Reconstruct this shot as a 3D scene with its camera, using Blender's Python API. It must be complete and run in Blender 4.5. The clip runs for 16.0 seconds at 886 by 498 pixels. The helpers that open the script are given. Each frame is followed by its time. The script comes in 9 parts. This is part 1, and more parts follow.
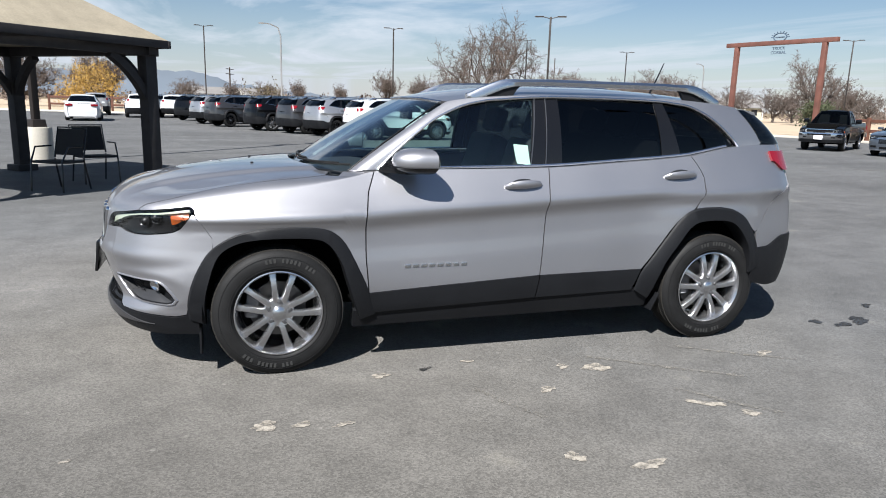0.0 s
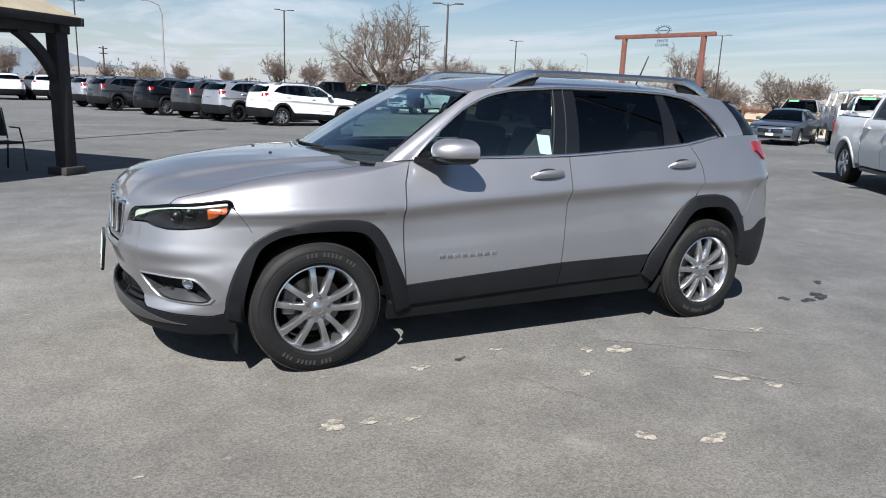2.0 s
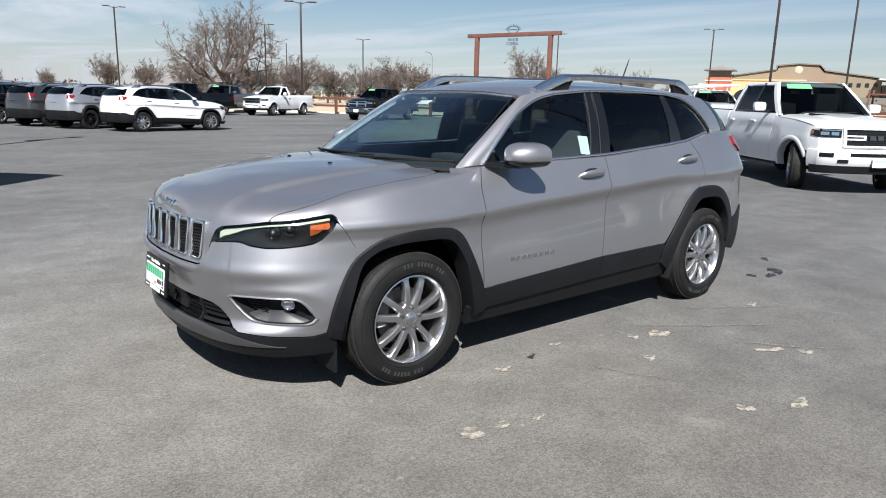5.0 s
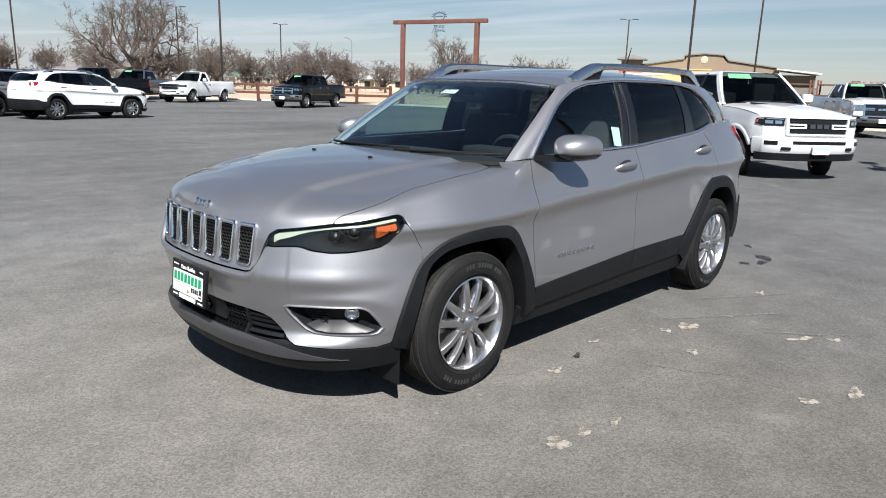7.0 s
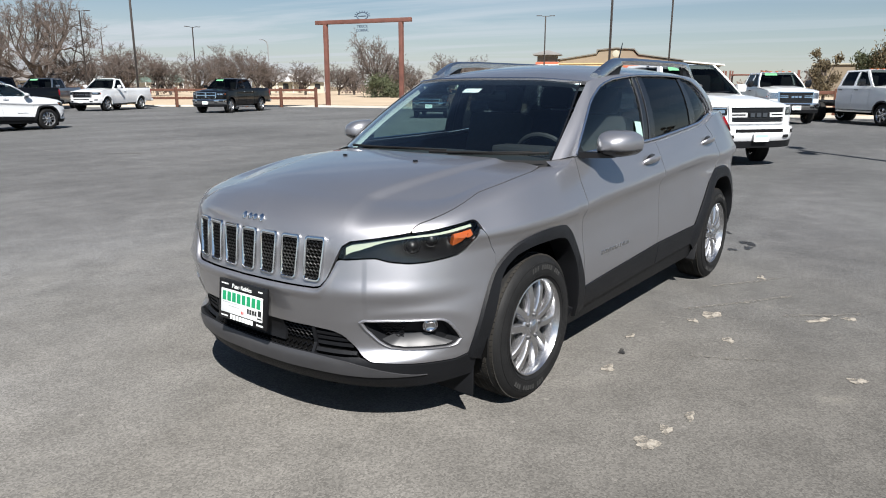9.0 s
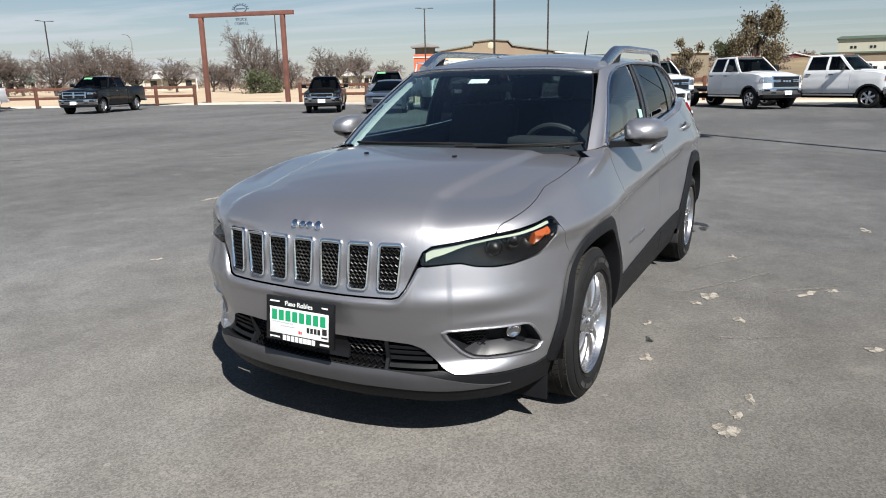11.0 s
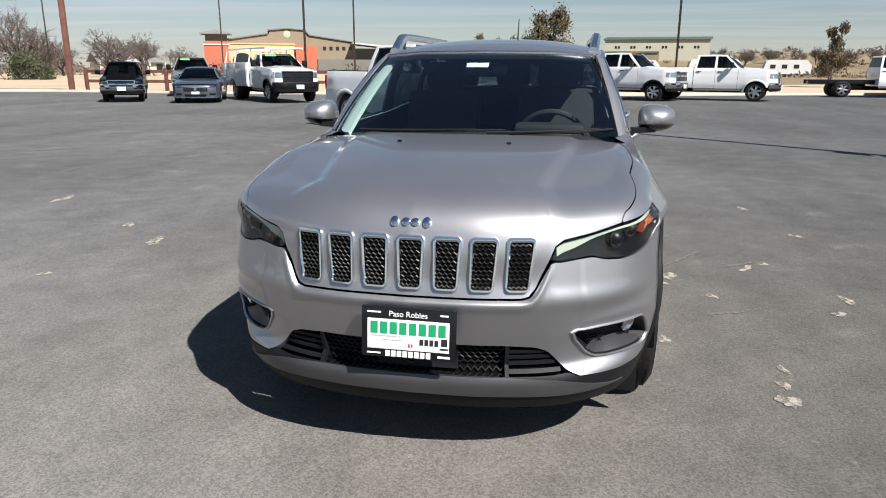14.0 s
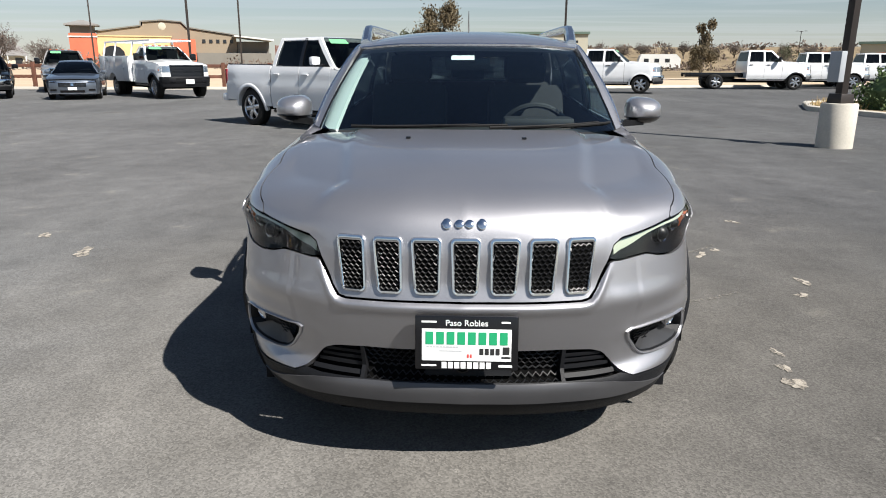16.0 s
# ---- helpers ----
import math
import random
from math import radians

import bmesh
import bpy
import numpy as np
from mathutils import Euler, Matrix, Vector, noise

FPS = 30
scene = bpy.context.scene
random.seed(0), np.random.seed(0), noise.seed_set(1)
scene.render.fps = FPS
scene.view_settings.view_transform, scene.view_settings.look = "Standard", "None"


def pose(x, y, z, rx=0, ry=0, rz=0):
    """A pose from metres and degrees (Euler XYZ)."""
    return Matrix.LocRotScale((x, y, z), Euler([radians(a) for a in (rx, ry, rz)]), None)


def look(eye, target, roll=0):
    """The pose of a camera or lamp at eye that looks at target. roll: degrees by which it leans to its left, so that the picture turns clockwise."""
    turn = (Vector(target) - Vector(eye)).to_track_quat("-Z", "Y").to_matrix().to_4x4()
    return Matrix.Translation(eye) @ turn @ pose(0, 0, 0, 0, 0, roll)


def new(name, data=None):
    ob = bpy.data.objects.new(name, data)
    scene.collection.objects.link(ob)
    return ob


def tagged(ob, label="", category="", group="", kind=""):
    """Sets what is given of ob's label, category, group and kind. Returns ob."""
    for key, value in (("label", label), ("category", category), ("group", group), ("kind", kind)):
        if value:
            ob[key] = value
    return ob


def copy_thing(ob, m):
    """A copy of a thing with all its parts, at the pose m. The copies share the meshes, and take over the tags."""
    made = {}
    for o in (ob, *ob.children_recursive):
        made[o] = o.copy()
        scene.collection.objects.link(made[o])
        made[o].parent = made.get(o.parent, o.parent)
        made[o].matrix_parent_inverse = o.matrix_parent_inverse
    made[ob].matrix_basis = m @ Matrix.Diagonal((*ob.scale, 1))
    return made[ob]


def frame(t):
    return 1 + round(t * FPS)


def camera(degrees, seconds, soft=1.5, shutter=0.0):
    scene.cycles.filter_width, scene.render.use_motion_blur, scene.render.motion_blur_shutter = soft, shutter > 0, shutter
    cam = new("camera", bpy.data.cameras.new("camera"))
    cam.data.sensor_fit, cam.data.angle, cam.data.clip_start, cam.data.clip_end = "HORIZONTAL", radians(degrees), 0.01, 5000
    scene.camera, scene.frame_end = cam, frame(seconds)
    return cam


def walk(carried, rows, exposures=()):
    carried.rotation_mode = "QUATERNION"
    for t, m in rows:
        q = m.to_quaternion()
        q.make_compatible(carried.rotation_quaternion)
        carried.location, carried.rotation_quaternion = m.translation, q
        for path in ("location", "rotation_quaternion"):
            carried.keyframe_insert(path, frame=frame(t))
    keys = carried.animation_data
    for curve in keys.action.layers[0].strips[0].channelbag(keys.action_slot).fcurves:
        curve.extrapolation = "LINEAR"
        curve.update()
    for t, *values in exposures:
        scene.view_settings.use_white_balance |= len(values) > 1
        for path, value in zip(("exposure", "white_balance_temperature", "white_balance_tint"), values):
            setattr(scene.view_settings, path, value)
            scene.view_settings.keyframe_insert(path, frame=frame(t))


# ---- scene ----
cam = camera(65.5, 16.0, soft=1.0)
PATH = [
    (0, (-0.231, -4.466, 1.455), (0.357, -2.599, 1.043), 1.6),
    (0.5, (-0.403, -4.376, 1.462), (0.251, -2.533, 1.041), 1.6),
    (1, (-0.578, -4.317, 1.462), (0.153, -2.506, 1.033), 2.0),
    (1.5, (-0.81, -4.263, 1.464), (0.005, -2.487, 1.037), 2.1),
    (2, (-0.963, -4.17, 1.45), (-0.085, -2.428, 1.01), 2.4),
    (2.5, (-1.106, -4.013, 1.452), (-0.168, -2.306, 1.0), 2.4),
    (3, (-1.261, -3.922, 1.456), (-0.259, -2.253, 1.001), 2.4),
    (3.5, (-1.476, -3.842, 1.46), (-0.408, -2.212, 1.009), 1.8),
    (6, (-2.204, -3.246, 1.447), (-0.881, -1.811, 1.009), 1.6),
    (6.5, (-2.27, -3.064, 1.448), (-0.91, -1.668, 0.996), 1.6),
    (7, (-2.358, -2.938, 1.447), (-0.956, -1.587, 0.987), 1.7),
    (7.5, (-2.516, -2.811, 1.449), (-1.066, -1.515, 0.983), 1.2),
    (8, (-2.591, -2.691, 1.435), (-1.107, -1.431, 0.979), 0.6),
    (8.5, (-2.635, -2.535, 1.437), (-1.129, -1.303, 0.976), 0.1),
    (9, (-2.685, -2.394, 1.44), (-1.144, -1.205, 0.981), 0.1),
    (11.5, (-3.006, -1.479, 1.43), (-1.247, -0.661, 0.944), -1.0),
    (12, (-3.055, -1.304, 1.417), (-1.255, -0.58, 0.928), -0.7),
    (12.5, (-3.04, -1.118, 1.413), (-1.213, -0.47, 0.916), -0.5),
    (13, (-3.028, -0.937, 1.412), (-1.176, -0.377, 0.903), -0.2),
    (13.5, (-3.077, -0.707, 1.413), (-1.198, -0.248, 0.903), 0.1),
    (14, (-3.083, -0.53, 1.398), (-1.186, -0.153, 0.891), 0.2),
    (14.5, (-3.032, -0.352, 1.39), (-1.121, -0.059, 0.879), -0.1),
    (15, (-3.015, -0.209, 1.403), (-1.096, -0.003, 0.876), -0.2),
    (15.5, (-3.021, -0.063, 1.402), (-1.095, 0.065, 0.88), -0.2),
    (16, (-3.006, 0.008, 1.391), (-1.077, 0.078, 0.869), 0.2),
]
walk(cam, [(t, look(eye, target, roll)) for t, eye, target, roll in PATH], [(0, 1.00, 6150, 10), (4, 0.95, 6200, 10), (8, 0.86, 6280, 10), (12, 0.80, 6390, 10), (14, 0.85, 6430, 10), (16, 0.93, 6460, 10)])

# ---- light ----
world = bpy.data.worlds.new("world")
scene.world = world
world.use_nodes = True
wn, wl = world.node_tree.nodes, world.node_tree.links
wn.clear()
SUN_TO = Vector((-0.72, -0.85, 1.15)).normalized()
sky = wn.new("ShaderNodeTexSky")
sky.sky_type, sky.sun_disc = "NISHITA", False
sky.sun_elevation = math.asin(SUN_TO.z)
sky.sun_rotation = math.atan2(SUN_TO.x, SUN_TO.y)
sky.air_density, sky.dust_density, sky.ozone_density = 1.0, 0.15, 2.0
# thin streaks of high cloud
co = wn.new("ShaderNodeTexCoord")
sep = wn.new("ShaderNodeSeparateXYZ")
wl.new(co.outputs["Generated"], sep.inputs[0])
up = wn.new("ShaderNodeMath")
up.operation = "MAXIMUM"
up.inputs[1].default_value = 0.03
wl.new(sep.outputs["Z"], up.inputs[0])
flat = wn.new("ShaderNodeVectorMath")
flat.operation = "DIVIDE"
wl.new(co.outputs["Generated"], flat.inputs[0])
wl.new(up.outputs[0], flat.inputs[1])
turnmap = wn.new("ShaderNodeMapping")
turnmap.inputs["Rotation"].default_value = (0, 0, 0.5)
turnmap.inputs["Scale"].default_value = (0.32, 0.11, 0.0)
wl.new(flat.outputs[0], turnmap.inputs[0])
cn = wn.new("ShaderNodeTexNoise")
cn.inputs["Scale"].default_value, cn.inputs["Detail"].default_value, cn.inputs["Roughness"].default_value = 1.0, 7, 0.58
cn.inputs["Distortion"].default_value = 0.6
wl.new(turnmap.outputs[0], cn.inputs["Vector"])
cr = wn.new("ShaderNodeMapRange")
cr.inputs["From Min"].default_value, cr.inputs["From Max"].default_value, cr.inputs["To Max"].default_value = 0.46, 0.60, 0.95
wl.new(cn.outputs[0], cr.inputs[0])
mixc = wn.new("ShaderNodeMix")
mixc.data_type = "RGBA"
# the cloud thins out towards the sun's side
side_ = wn.new("ShaderNodeVectorMath")
side_.operation = "DOT_PRODUCT"
side_.inputs[1].default_value = (-0.45, 0.89, 0.0)
wl.new(co.outputs["Generated"], side_.inputs[0])
thin = wn.new("ShaderNodeMapRange")
thin.inputs["From Min"].default_value, thin.inputs["From Max"].default_value = -0.15, 0.85
thin.inputs["To Min"].default_value, thin.inputs["To Max"].default_value = 0.22, 1.0
wl.new(side_.outputs["Value"], thin.inputs[0])
veil = wn.new("ShaderNodeMath")
veil.operation = "MULTIPLY"
wl.new(cr.outputs[0], veil.inputs[0])
wl.new(thin.outputs[0], veil.inputs[1])
# and towards the zenith, where the sky is clear
high = wn.new("ShaderNodeMapRange")
high.inputs["From Min"].default_value, high.inputs["From Max"].default_value = 0.30, 0.75
high.inputs["To Min"].default_value, high.inputs["To Max"].default_value = 1.0, 0.25
wl.new(sep.outputs["Z"], high.inputs[0])
veil2 = wn.new("ShaderNodeMath")
veil2.operation = "MULTIPLY"
wl.new(veil.outputs[0], veil2.inputs[0])
wl.new(high.outputs[0], veil2.inputs[1])
wl.new(veil2.outputs[0], mixc.inputs["Factor"])
wl.new(sky.outputs[0], mixc.inputs["A"])
mixc.inputs["B"].default_value = (10.0, 10.6, 11.2, 1)
# pale haze low over the horizon
hz = wn.new("ShaderNodeMapRange")
hz.interpolation_type = "SMOOTHSTEP"
hz.inputs["From Min"].default_value, hz.inputs["From Max"].default_value = 0.16, -0.02
hz.inputs["To Min"].default_value, hz.inputs["To Max"].default_value = 0.0, 0.68
wl.new(sep.outputs["Z"], hz.inputs[0])
mixh = wn.new("ShaderNodeMix")
mixh.data_type = "RGBA"
thin2 = wn.new("ShaderNodeMapRange")
thin2.inputs["From Min"].default_value, thin2.inputs["From Max"].default_value = -0.5, 0.8
thin2.inputs["To Min"].default_value, thin2.inputs["To Max"].default_value = 0.62, 1.0
wl.new(side_.outputs["Value"], thin2.inputs[0])
haze = wn.new("ShaderNodeMath")
haze.operation = "MULTIPLY"
wl.new(hz.outputs[0], haze.inputs[0])
wl.new(thin2.outputs[0], haze.inputs[1])
wl.new(haze.outputs[0], mixh.inputs["Factor"])
wl.new(mixc.outputs["Result"], mixh.inputs["A"])
mixh.inputs["B"].default_value = (7.35, 7.65, 8.35, 1)
bg = wn.new("ShaderNodeBackground")
bg.inputs["Strength"].default_value = 0.041
wl.new(mixh.outputs["Result"], bg.inputs["Color"])
wout = wn.new("ShaderNodeOutputWorld")
wl.new(bg.outputs[0], wout.inputs[0])

sun = new("sun", bpy.data.lights.new("sun", "SUN"))
sun.data.energy, sun.data.angle, sun.data.color = 5.0, radians(0.53), (1.0, 0.955, 0.89)
sun.matrix_world = look(SUN_TO * 60, (0, 0, 0))

# ---- materials ----
def material(name, color, rough=0.5, metal=0.0, coat=0.0, vary=0.0, scale=8.0, bump=0.0, bump_scale=60.0, fine=0.0, fine_scale=300.0, spec=0.5, rough_vary=0.0):
    """A surface with two scales of variation in colour, and relief."""
    m = bpy.data.materials.new(name)
    m.use_nodes = True
    n, l = m.node_tree.nodes, m.node_tree.links
    b = n["Principled BSDF"]
    b.inputs["Roughness"].default_value, b.inputs["Metallic"].default_value = rough, metal
    b.inputs["Coat Weight"].default_value, b.inputs["Coat Roughness"].default_value = coat, 0.03
    b.inputs["Specular IOR Level"].default_value = spec
    b.inputs["Coat IOR"].default_value = 1.6
    b.inputs["Base Color"].default_value = (*color, 1)
    tc = n.new("ShaderNodeTexCoord")
    if vary or fine:
        big = n.new("ShaderNodeTexNoise")
        big.inputs["Scale"].default_value, big.inputs["Detail"].default_value = scale, 6
        l.new(tc.outputs["Object"], big.inputs["Vector"])
        small = n.new("ShaderNodeTexNoise")
        small.inputs["Scale"].default_value, small.inputs["Detail"].default_value = fine_scale, 3
        l.new(tc.outputs["Object"], small.inputs["Vector"])
        a1, a2 = n.new("ShaderNodeMapRange"), n.new("ShaderNodeMapRange")
        for a, k in ((a1, vary), (a2, fine)):
            a.inputs["From Min"].default_value, a.inputs["From Max"].default_value = 0.25, 0.75
            a.inputs["To Min"].default_value, a.inputs["To Max"].default_value = 1 - k, 1 + k
        l.new(big.outputs[0], a1.inputs[0])
        l.new(small.outputs[0], a2.inputs[0])
        mul = n.new("ShaderNodeMath")
        mul.operation = "MULTIPLY"
        l.new(a1.outputs[0], mul.inputs[0])
        l.new(a2.outputs[0], mul.inputs[1])
        sc = n.new("ShaderNodeVectorMath")
        sc.operation = "SCALE"
        sc.inputs[0].default_value = color
        l.new(mul.outputs[0], sc.inputs["Scale"])
        l.new(sc.outputs[0], b.inputs["Base Color"])
        if rough_vary:
            rr = n.new("ShaderNodeMapRange")
            rr.inputs["To Min"].default_value, rr.inputs["To Max"].default_value = rough - rough_vary, rough + rough_vary
            l.new(big.outputs[0], rr.inputs[0])
            l.new(rr.outputs[0], b.inputs["Roughness"])
    if bump:
        bn = n.new("ShaderNodeTexNoise")
        bn.inputs["Scale"].default_value, bn.inputs["Detail"].default_value = bump_scale, 4
        l.new(tc.outputs["Object"], bn.inputs["Vector"])
        bp = n.new("ShaderNodeBump")
        bp.inputs["Strength"].default_value, bp.inputs["Distance"].default_value = bump, 0.01
        l.new(bn.outputs[0], bp.inputs["Height"])
        l.new(bp.outputs[0], b.inputs["Normal"])
    return m


def glass(name, tint, gloss=1.0, rough=0.0):
    """A tinted pane: clear through, with a mirror sheen that grows towards grazing angles."""
    m = bpy.data.materials.new(name)
    m.use_nodes = True
    n, l = m.node_tree.nodes, m.node_tree.links
    n.clear()
    o = n.new("ShaderNodeOutputMaterial")
    t = n.new("ShaderNodeBsdfTransparent")
    t.inputs[0].default_value = (*tint, 1)
    g = n.new("ShaderNodeBsdfGlossy")
    g.inputs["Roughness"].default_value = rough
    w = n.new("ShaderNodeLayerWeight")
    w.inputs["Blend"].default_value = 0.5
    p = n.new("ShaderNodeMath")
    p.operation, p.inputs[1].default_value = "POWER", 5.0
    l.new(w.outputs["Facing"], p.inputs[0])
    f = n.new("ShaderNodeMath")
    f.operation, f.inputs[1].default_value, f.inputs[2].default_value = "MULTIPLY_ADD", 0.85, 0.05
    l.new(p.outputs[0], f.inputs[0])
    k = n.new("ShaderNodeMath")
    k.operation, k.inputs[1].default_value = "MULTIPLY", gloss
    x = n.new("ShaderNodeMixShader")
    l.new(f.outputs[0], k.inputs[0])
    l.new(k.outputs[0], x.inputs[0])
    l.new(t.outputs[0], x.inputs[1])
    l.new(g.outputs[0], x.inputs[2])
    l.new(x.outputs[0], o.inputs[0])
    return m


def metallic_paint(name, color, metal=0.8, rough=0.34):
    m = material(name, color, rough, metal, coat=1.0)
    n, l = m.node_tree.nodes, m.node_tree.links
    b = n["Principled BSDF"]
    tc = n.new("ShaderNodeTexCoord")
    v = n.new("ShaderNodeTexVoronoi")
    v.inputs["Scale"].default_value = 900
    l.new(tc.outputs["Object"], v.inputs["Vector"])
    a = n.new("ShaderNodeMapRange")
    a.inputs["To Min"].default_value, a.inputs["To Max"].default_value = 0.9, 1.1
    l.new(v.outputs["Color"], a.inputs[0])
    dust = n.new("ShaderNodeTexNoise")
    dust.inputs["Scale"].default_value, dust.inputs["Detail"].default_value = 4, 5
    l.new(tc.outputs["Object"], dust.inputs["Vector"])
    d = n.new("ShaderNodeMapRange")
    d.inputs["To Min"].default_value, d.inputs["To Max"].default_value = rough - 0.03, rough + 0.05
    l.new(dust.outputs[0], d.inputs[0])
    l.new(d.outputs[0], b.inputs["Roughness"])
    sc = n.new("ShaderNodeVectorMath")
    sc.operation = "SCALE"
    sc.inputs[0].default_value = color
    l.new(a.outputs[0], sc.inputs["Scale"])
    l.new(sc.outputs[0], b.inputs["Base Color"])
    return m


SILVER = metallic_paint("silver_grey_paint", (0.385, 0.382, 0.400), 0.86, 0.44)
WHITE = material("white_paint", (0.70, 0.71, 0.72), 0.3, 0, coat=0.8, vary=0.03, scale=2)
BLACKP = metallic_paint("black_paint", (0.003, 0.0032, 0.004), 0.0, 0.3)
BLACKP.node_tree.nodes["Principled BSDF"].inputs["Specular IOR Level"].default_value = 0.08
BLACKP.node_tree.nodes["Principled BSDF"].inputs["Coat Weight"].default_value = 0.45
GREYP = metallic_paint("dark_grey_paint", (0.05, 0.052, 0.057), 0.5, 0.33)
LIGHTP = metallic_paint("light_silver_paint", (0.52, 0.52, 0.53), 0.8, 0.33)
STEELP = metallic_paint("steel_grey_paint", (0.13, 0.15, 0.18), 0.7, 0.3)
TANP = metallic_paint("pale_grey_paint", (0.38, 0.37, 0.36), 0.6, 0.35)
PLASTIC = material("black_textured_plastic", (0.009, 0.0095, 0.011), 0.5, spec=0.2, vary=0.15, scale=5, bump=0.15, bump_scale=500)
GLOSSK = material("gloss_black_mesh", (0.003, 0.003, 0.0035), 0.40, spec=0.42)
TRIM = material("gloss_black_trim", (0.007, 0.007, 0.008), 0.22)
# near-black stands in for the shade inside gaps and hollows
VOID = material("cavity_shade_black", (0.002, 0.002, 0.002), 0.9, spec=0.1)
BRIGHT = material("bright_window_trim", (0.90, 0.92, 0.95), 0.24, 1.0)
CHROME = material("chrome", (0.78, 0.79, 0.80), 0.09, 1.0)
SATIN = material("satin_chrome", (0.72, 0.73, 0.75), 0.26, 1.0)
ALLOY = material("polished_alloy", (0.58, 0.58, 0.59), 0.25, 0.95, vary=0.06, scale=12, rough_vary=0.05)
ALLOY_D = material("grey_alloy_pocket", (0.16, 0.16, 0.165), 0.4, 0.8)
RUBBER = material("tyre_rubber", (0.013, 0.013, 0.0132), 0.6, spec=0.2, vary=0.25, scale=14, bump=0.12, bump_scale=120)
RUBBER_T = material("dusty_tread_rubber", (0.032, 0.030, 0.027), 0.85, spec=0.1, vary=0.3, scale=20)
RUBBER_W = material("raised_white_tyre_lettering", (0.026, 0.026, 0.025), 0.7)
DISC = material("brake_disc_steel", (0.13, 0.125, 0.12), 0.4, 1.0)
WINDSCREEN = glass("windscreen_glass", (0.64, 0.80, 0.80), 2.3)
SIDEGLASS = glass("door_glass", (0.66, 0.84, 0.81), 1.7)
PRIVACY = glass("privacy_glass", (0.05, 0.06, 0.065), 0.9)
TRUCKGLASS = glass("dark_truck_glass", (0.12, 0.15, 0.15), 0.55)
SKID = material("satin_grey_plastic", (0.085, 0.085, 0.09), 0.38, 0.5, vary=0.1, scale=6)
POCKET = material("dark_satin_plastic", (0.035, 0.035, 0.037), 0.42, 0.2, vary=0.1, scale=8)
LENS = glass("lamp_lens", (0.86, 0.88, 0.88), 1.2)
AMBER = material("amber_reflector", (0.42, 0.085, 0.012), 0.2, coat=0.8)
LAMP_WHITE = material("light_guide", (0.42, 0.46, 0.36), 0.2, coat=1)
REFLECTOR = material("lamp_reflector", (0.7, 0.7, 0.72), 0.12, 1.0)
RED_LENS = material("red_lamp_lens", (0.20, 0.004, 0.010), 0.2, coat=0.5, spec=0.3)
CLOTH = material("black_seat_cloth", (0.018, 0.018, 0.02), 0.9, vary=0.2, scale=30)
DASH = material("black_dashboard", (0.02, 0.02, 0.021), 0.6, vary=0.1, scale=20)
PILLAR = material("grey_pillar_trim", (0.50, 0.56, 0.53), 0.8)
PAPER = material("pale_green_paper", (0.36, 0.55, 0.48), 0.7)
PAPER_W = material("white_paper", (0.75, 0.78, 0.78), 0.7)
GREEN = material("green_print", (0.012, 0.30, 0.125), 0.5)
GREEN_S = material("bright_green_sticker", (0.14, 0.40, 0.20), 0.5)
PLATE_W = material("plate_white", (0.78, 0.79, 0.78), 0.45)
PRINT_K = material("black_print", (0.02, 0.02, 0.02), 0.5)
PRINT_G = material("grey_print", (0.45, 0.46, 0.47), 0.5)
PRINT_R = material("red_print", (0.55, 0.05, 0.04), 0.5)


# ---- small builders ----
def part(name, bm, mat, parent=None, label="", smooth_=True, sharp=40):
    me = bpy.data.meshes.new(name)
    bm.normal_update()
    for f in bm.faces:
        f.smooth = smooth_
    if smooth_:
        for e in bm.edges:
            if len(e.link_faces) == 2 and e.calc_face_angle(0) > radians(sharp):
                e.smooth = False
    bm.to_mesh(me)
    bm.free()
    for one in (mat if isinstance(mat, (list, tuple)) else [mat]):
        me.materials.append(one)
    ob = new(name, me)
    if parent is not None:
        ob.parent = parent
    if label:
        ob["label"] = label
    return ob


def thing(name, label, category, group="", kind="", at=None):
    ob = new(name)
    if at is not None:
        ob.matrix_basis = at
    return tagged(ob, label, category, group, kind)


def box(bm, c, size, bevel=0.0, turn=None, taper=None):
    """A box, its edges rounded by bevel; taper shrinks its top in x and y."""
    made = bmesh.ops.create_cube(bm, size=1.0)["verts"]
    for v in made:
        k = (taper if taper and v.co.z > 0 else (1, 1))
        v.co = Vector((v.co.x * size[0] * k[0], v.co.y * size[1] * k[1], v.co.z * size[2]))
    if bevel:
        edges = list({e for v in made for e in v.link_edges})
        made = list({v for f in bmesh.ops.bevel(bm, geom=edges, offset=bevel, segments=2, affect="EDGES", profile=0.6)["faces"] for v in f.verts} | {v for v in made if v.is_valid})
    m = Matrix.Translation(c) @ (turn if turn is not None else Matrix())
    for v in made:
        v.co = m @ v.co
    return made


def loft(bm, rings, close=True, caps=True):
    """Skin between rings of equally many points."""
    vs = [[bm.verts.new(tuple(p)) for p in r] for r in rings]
    k = len(vs[0])
    for a, b in zip(vs, vs[1:]):
        for i in range(k if close else k - 1):
            j = (i + 1) % k
            bm.faces.new((a[i], a[j], b[j], b[i]))
    if caps and close:
        bm.faces.new(vs[0][::-1])
        bm.faces.new(vs[-1])
    return vs


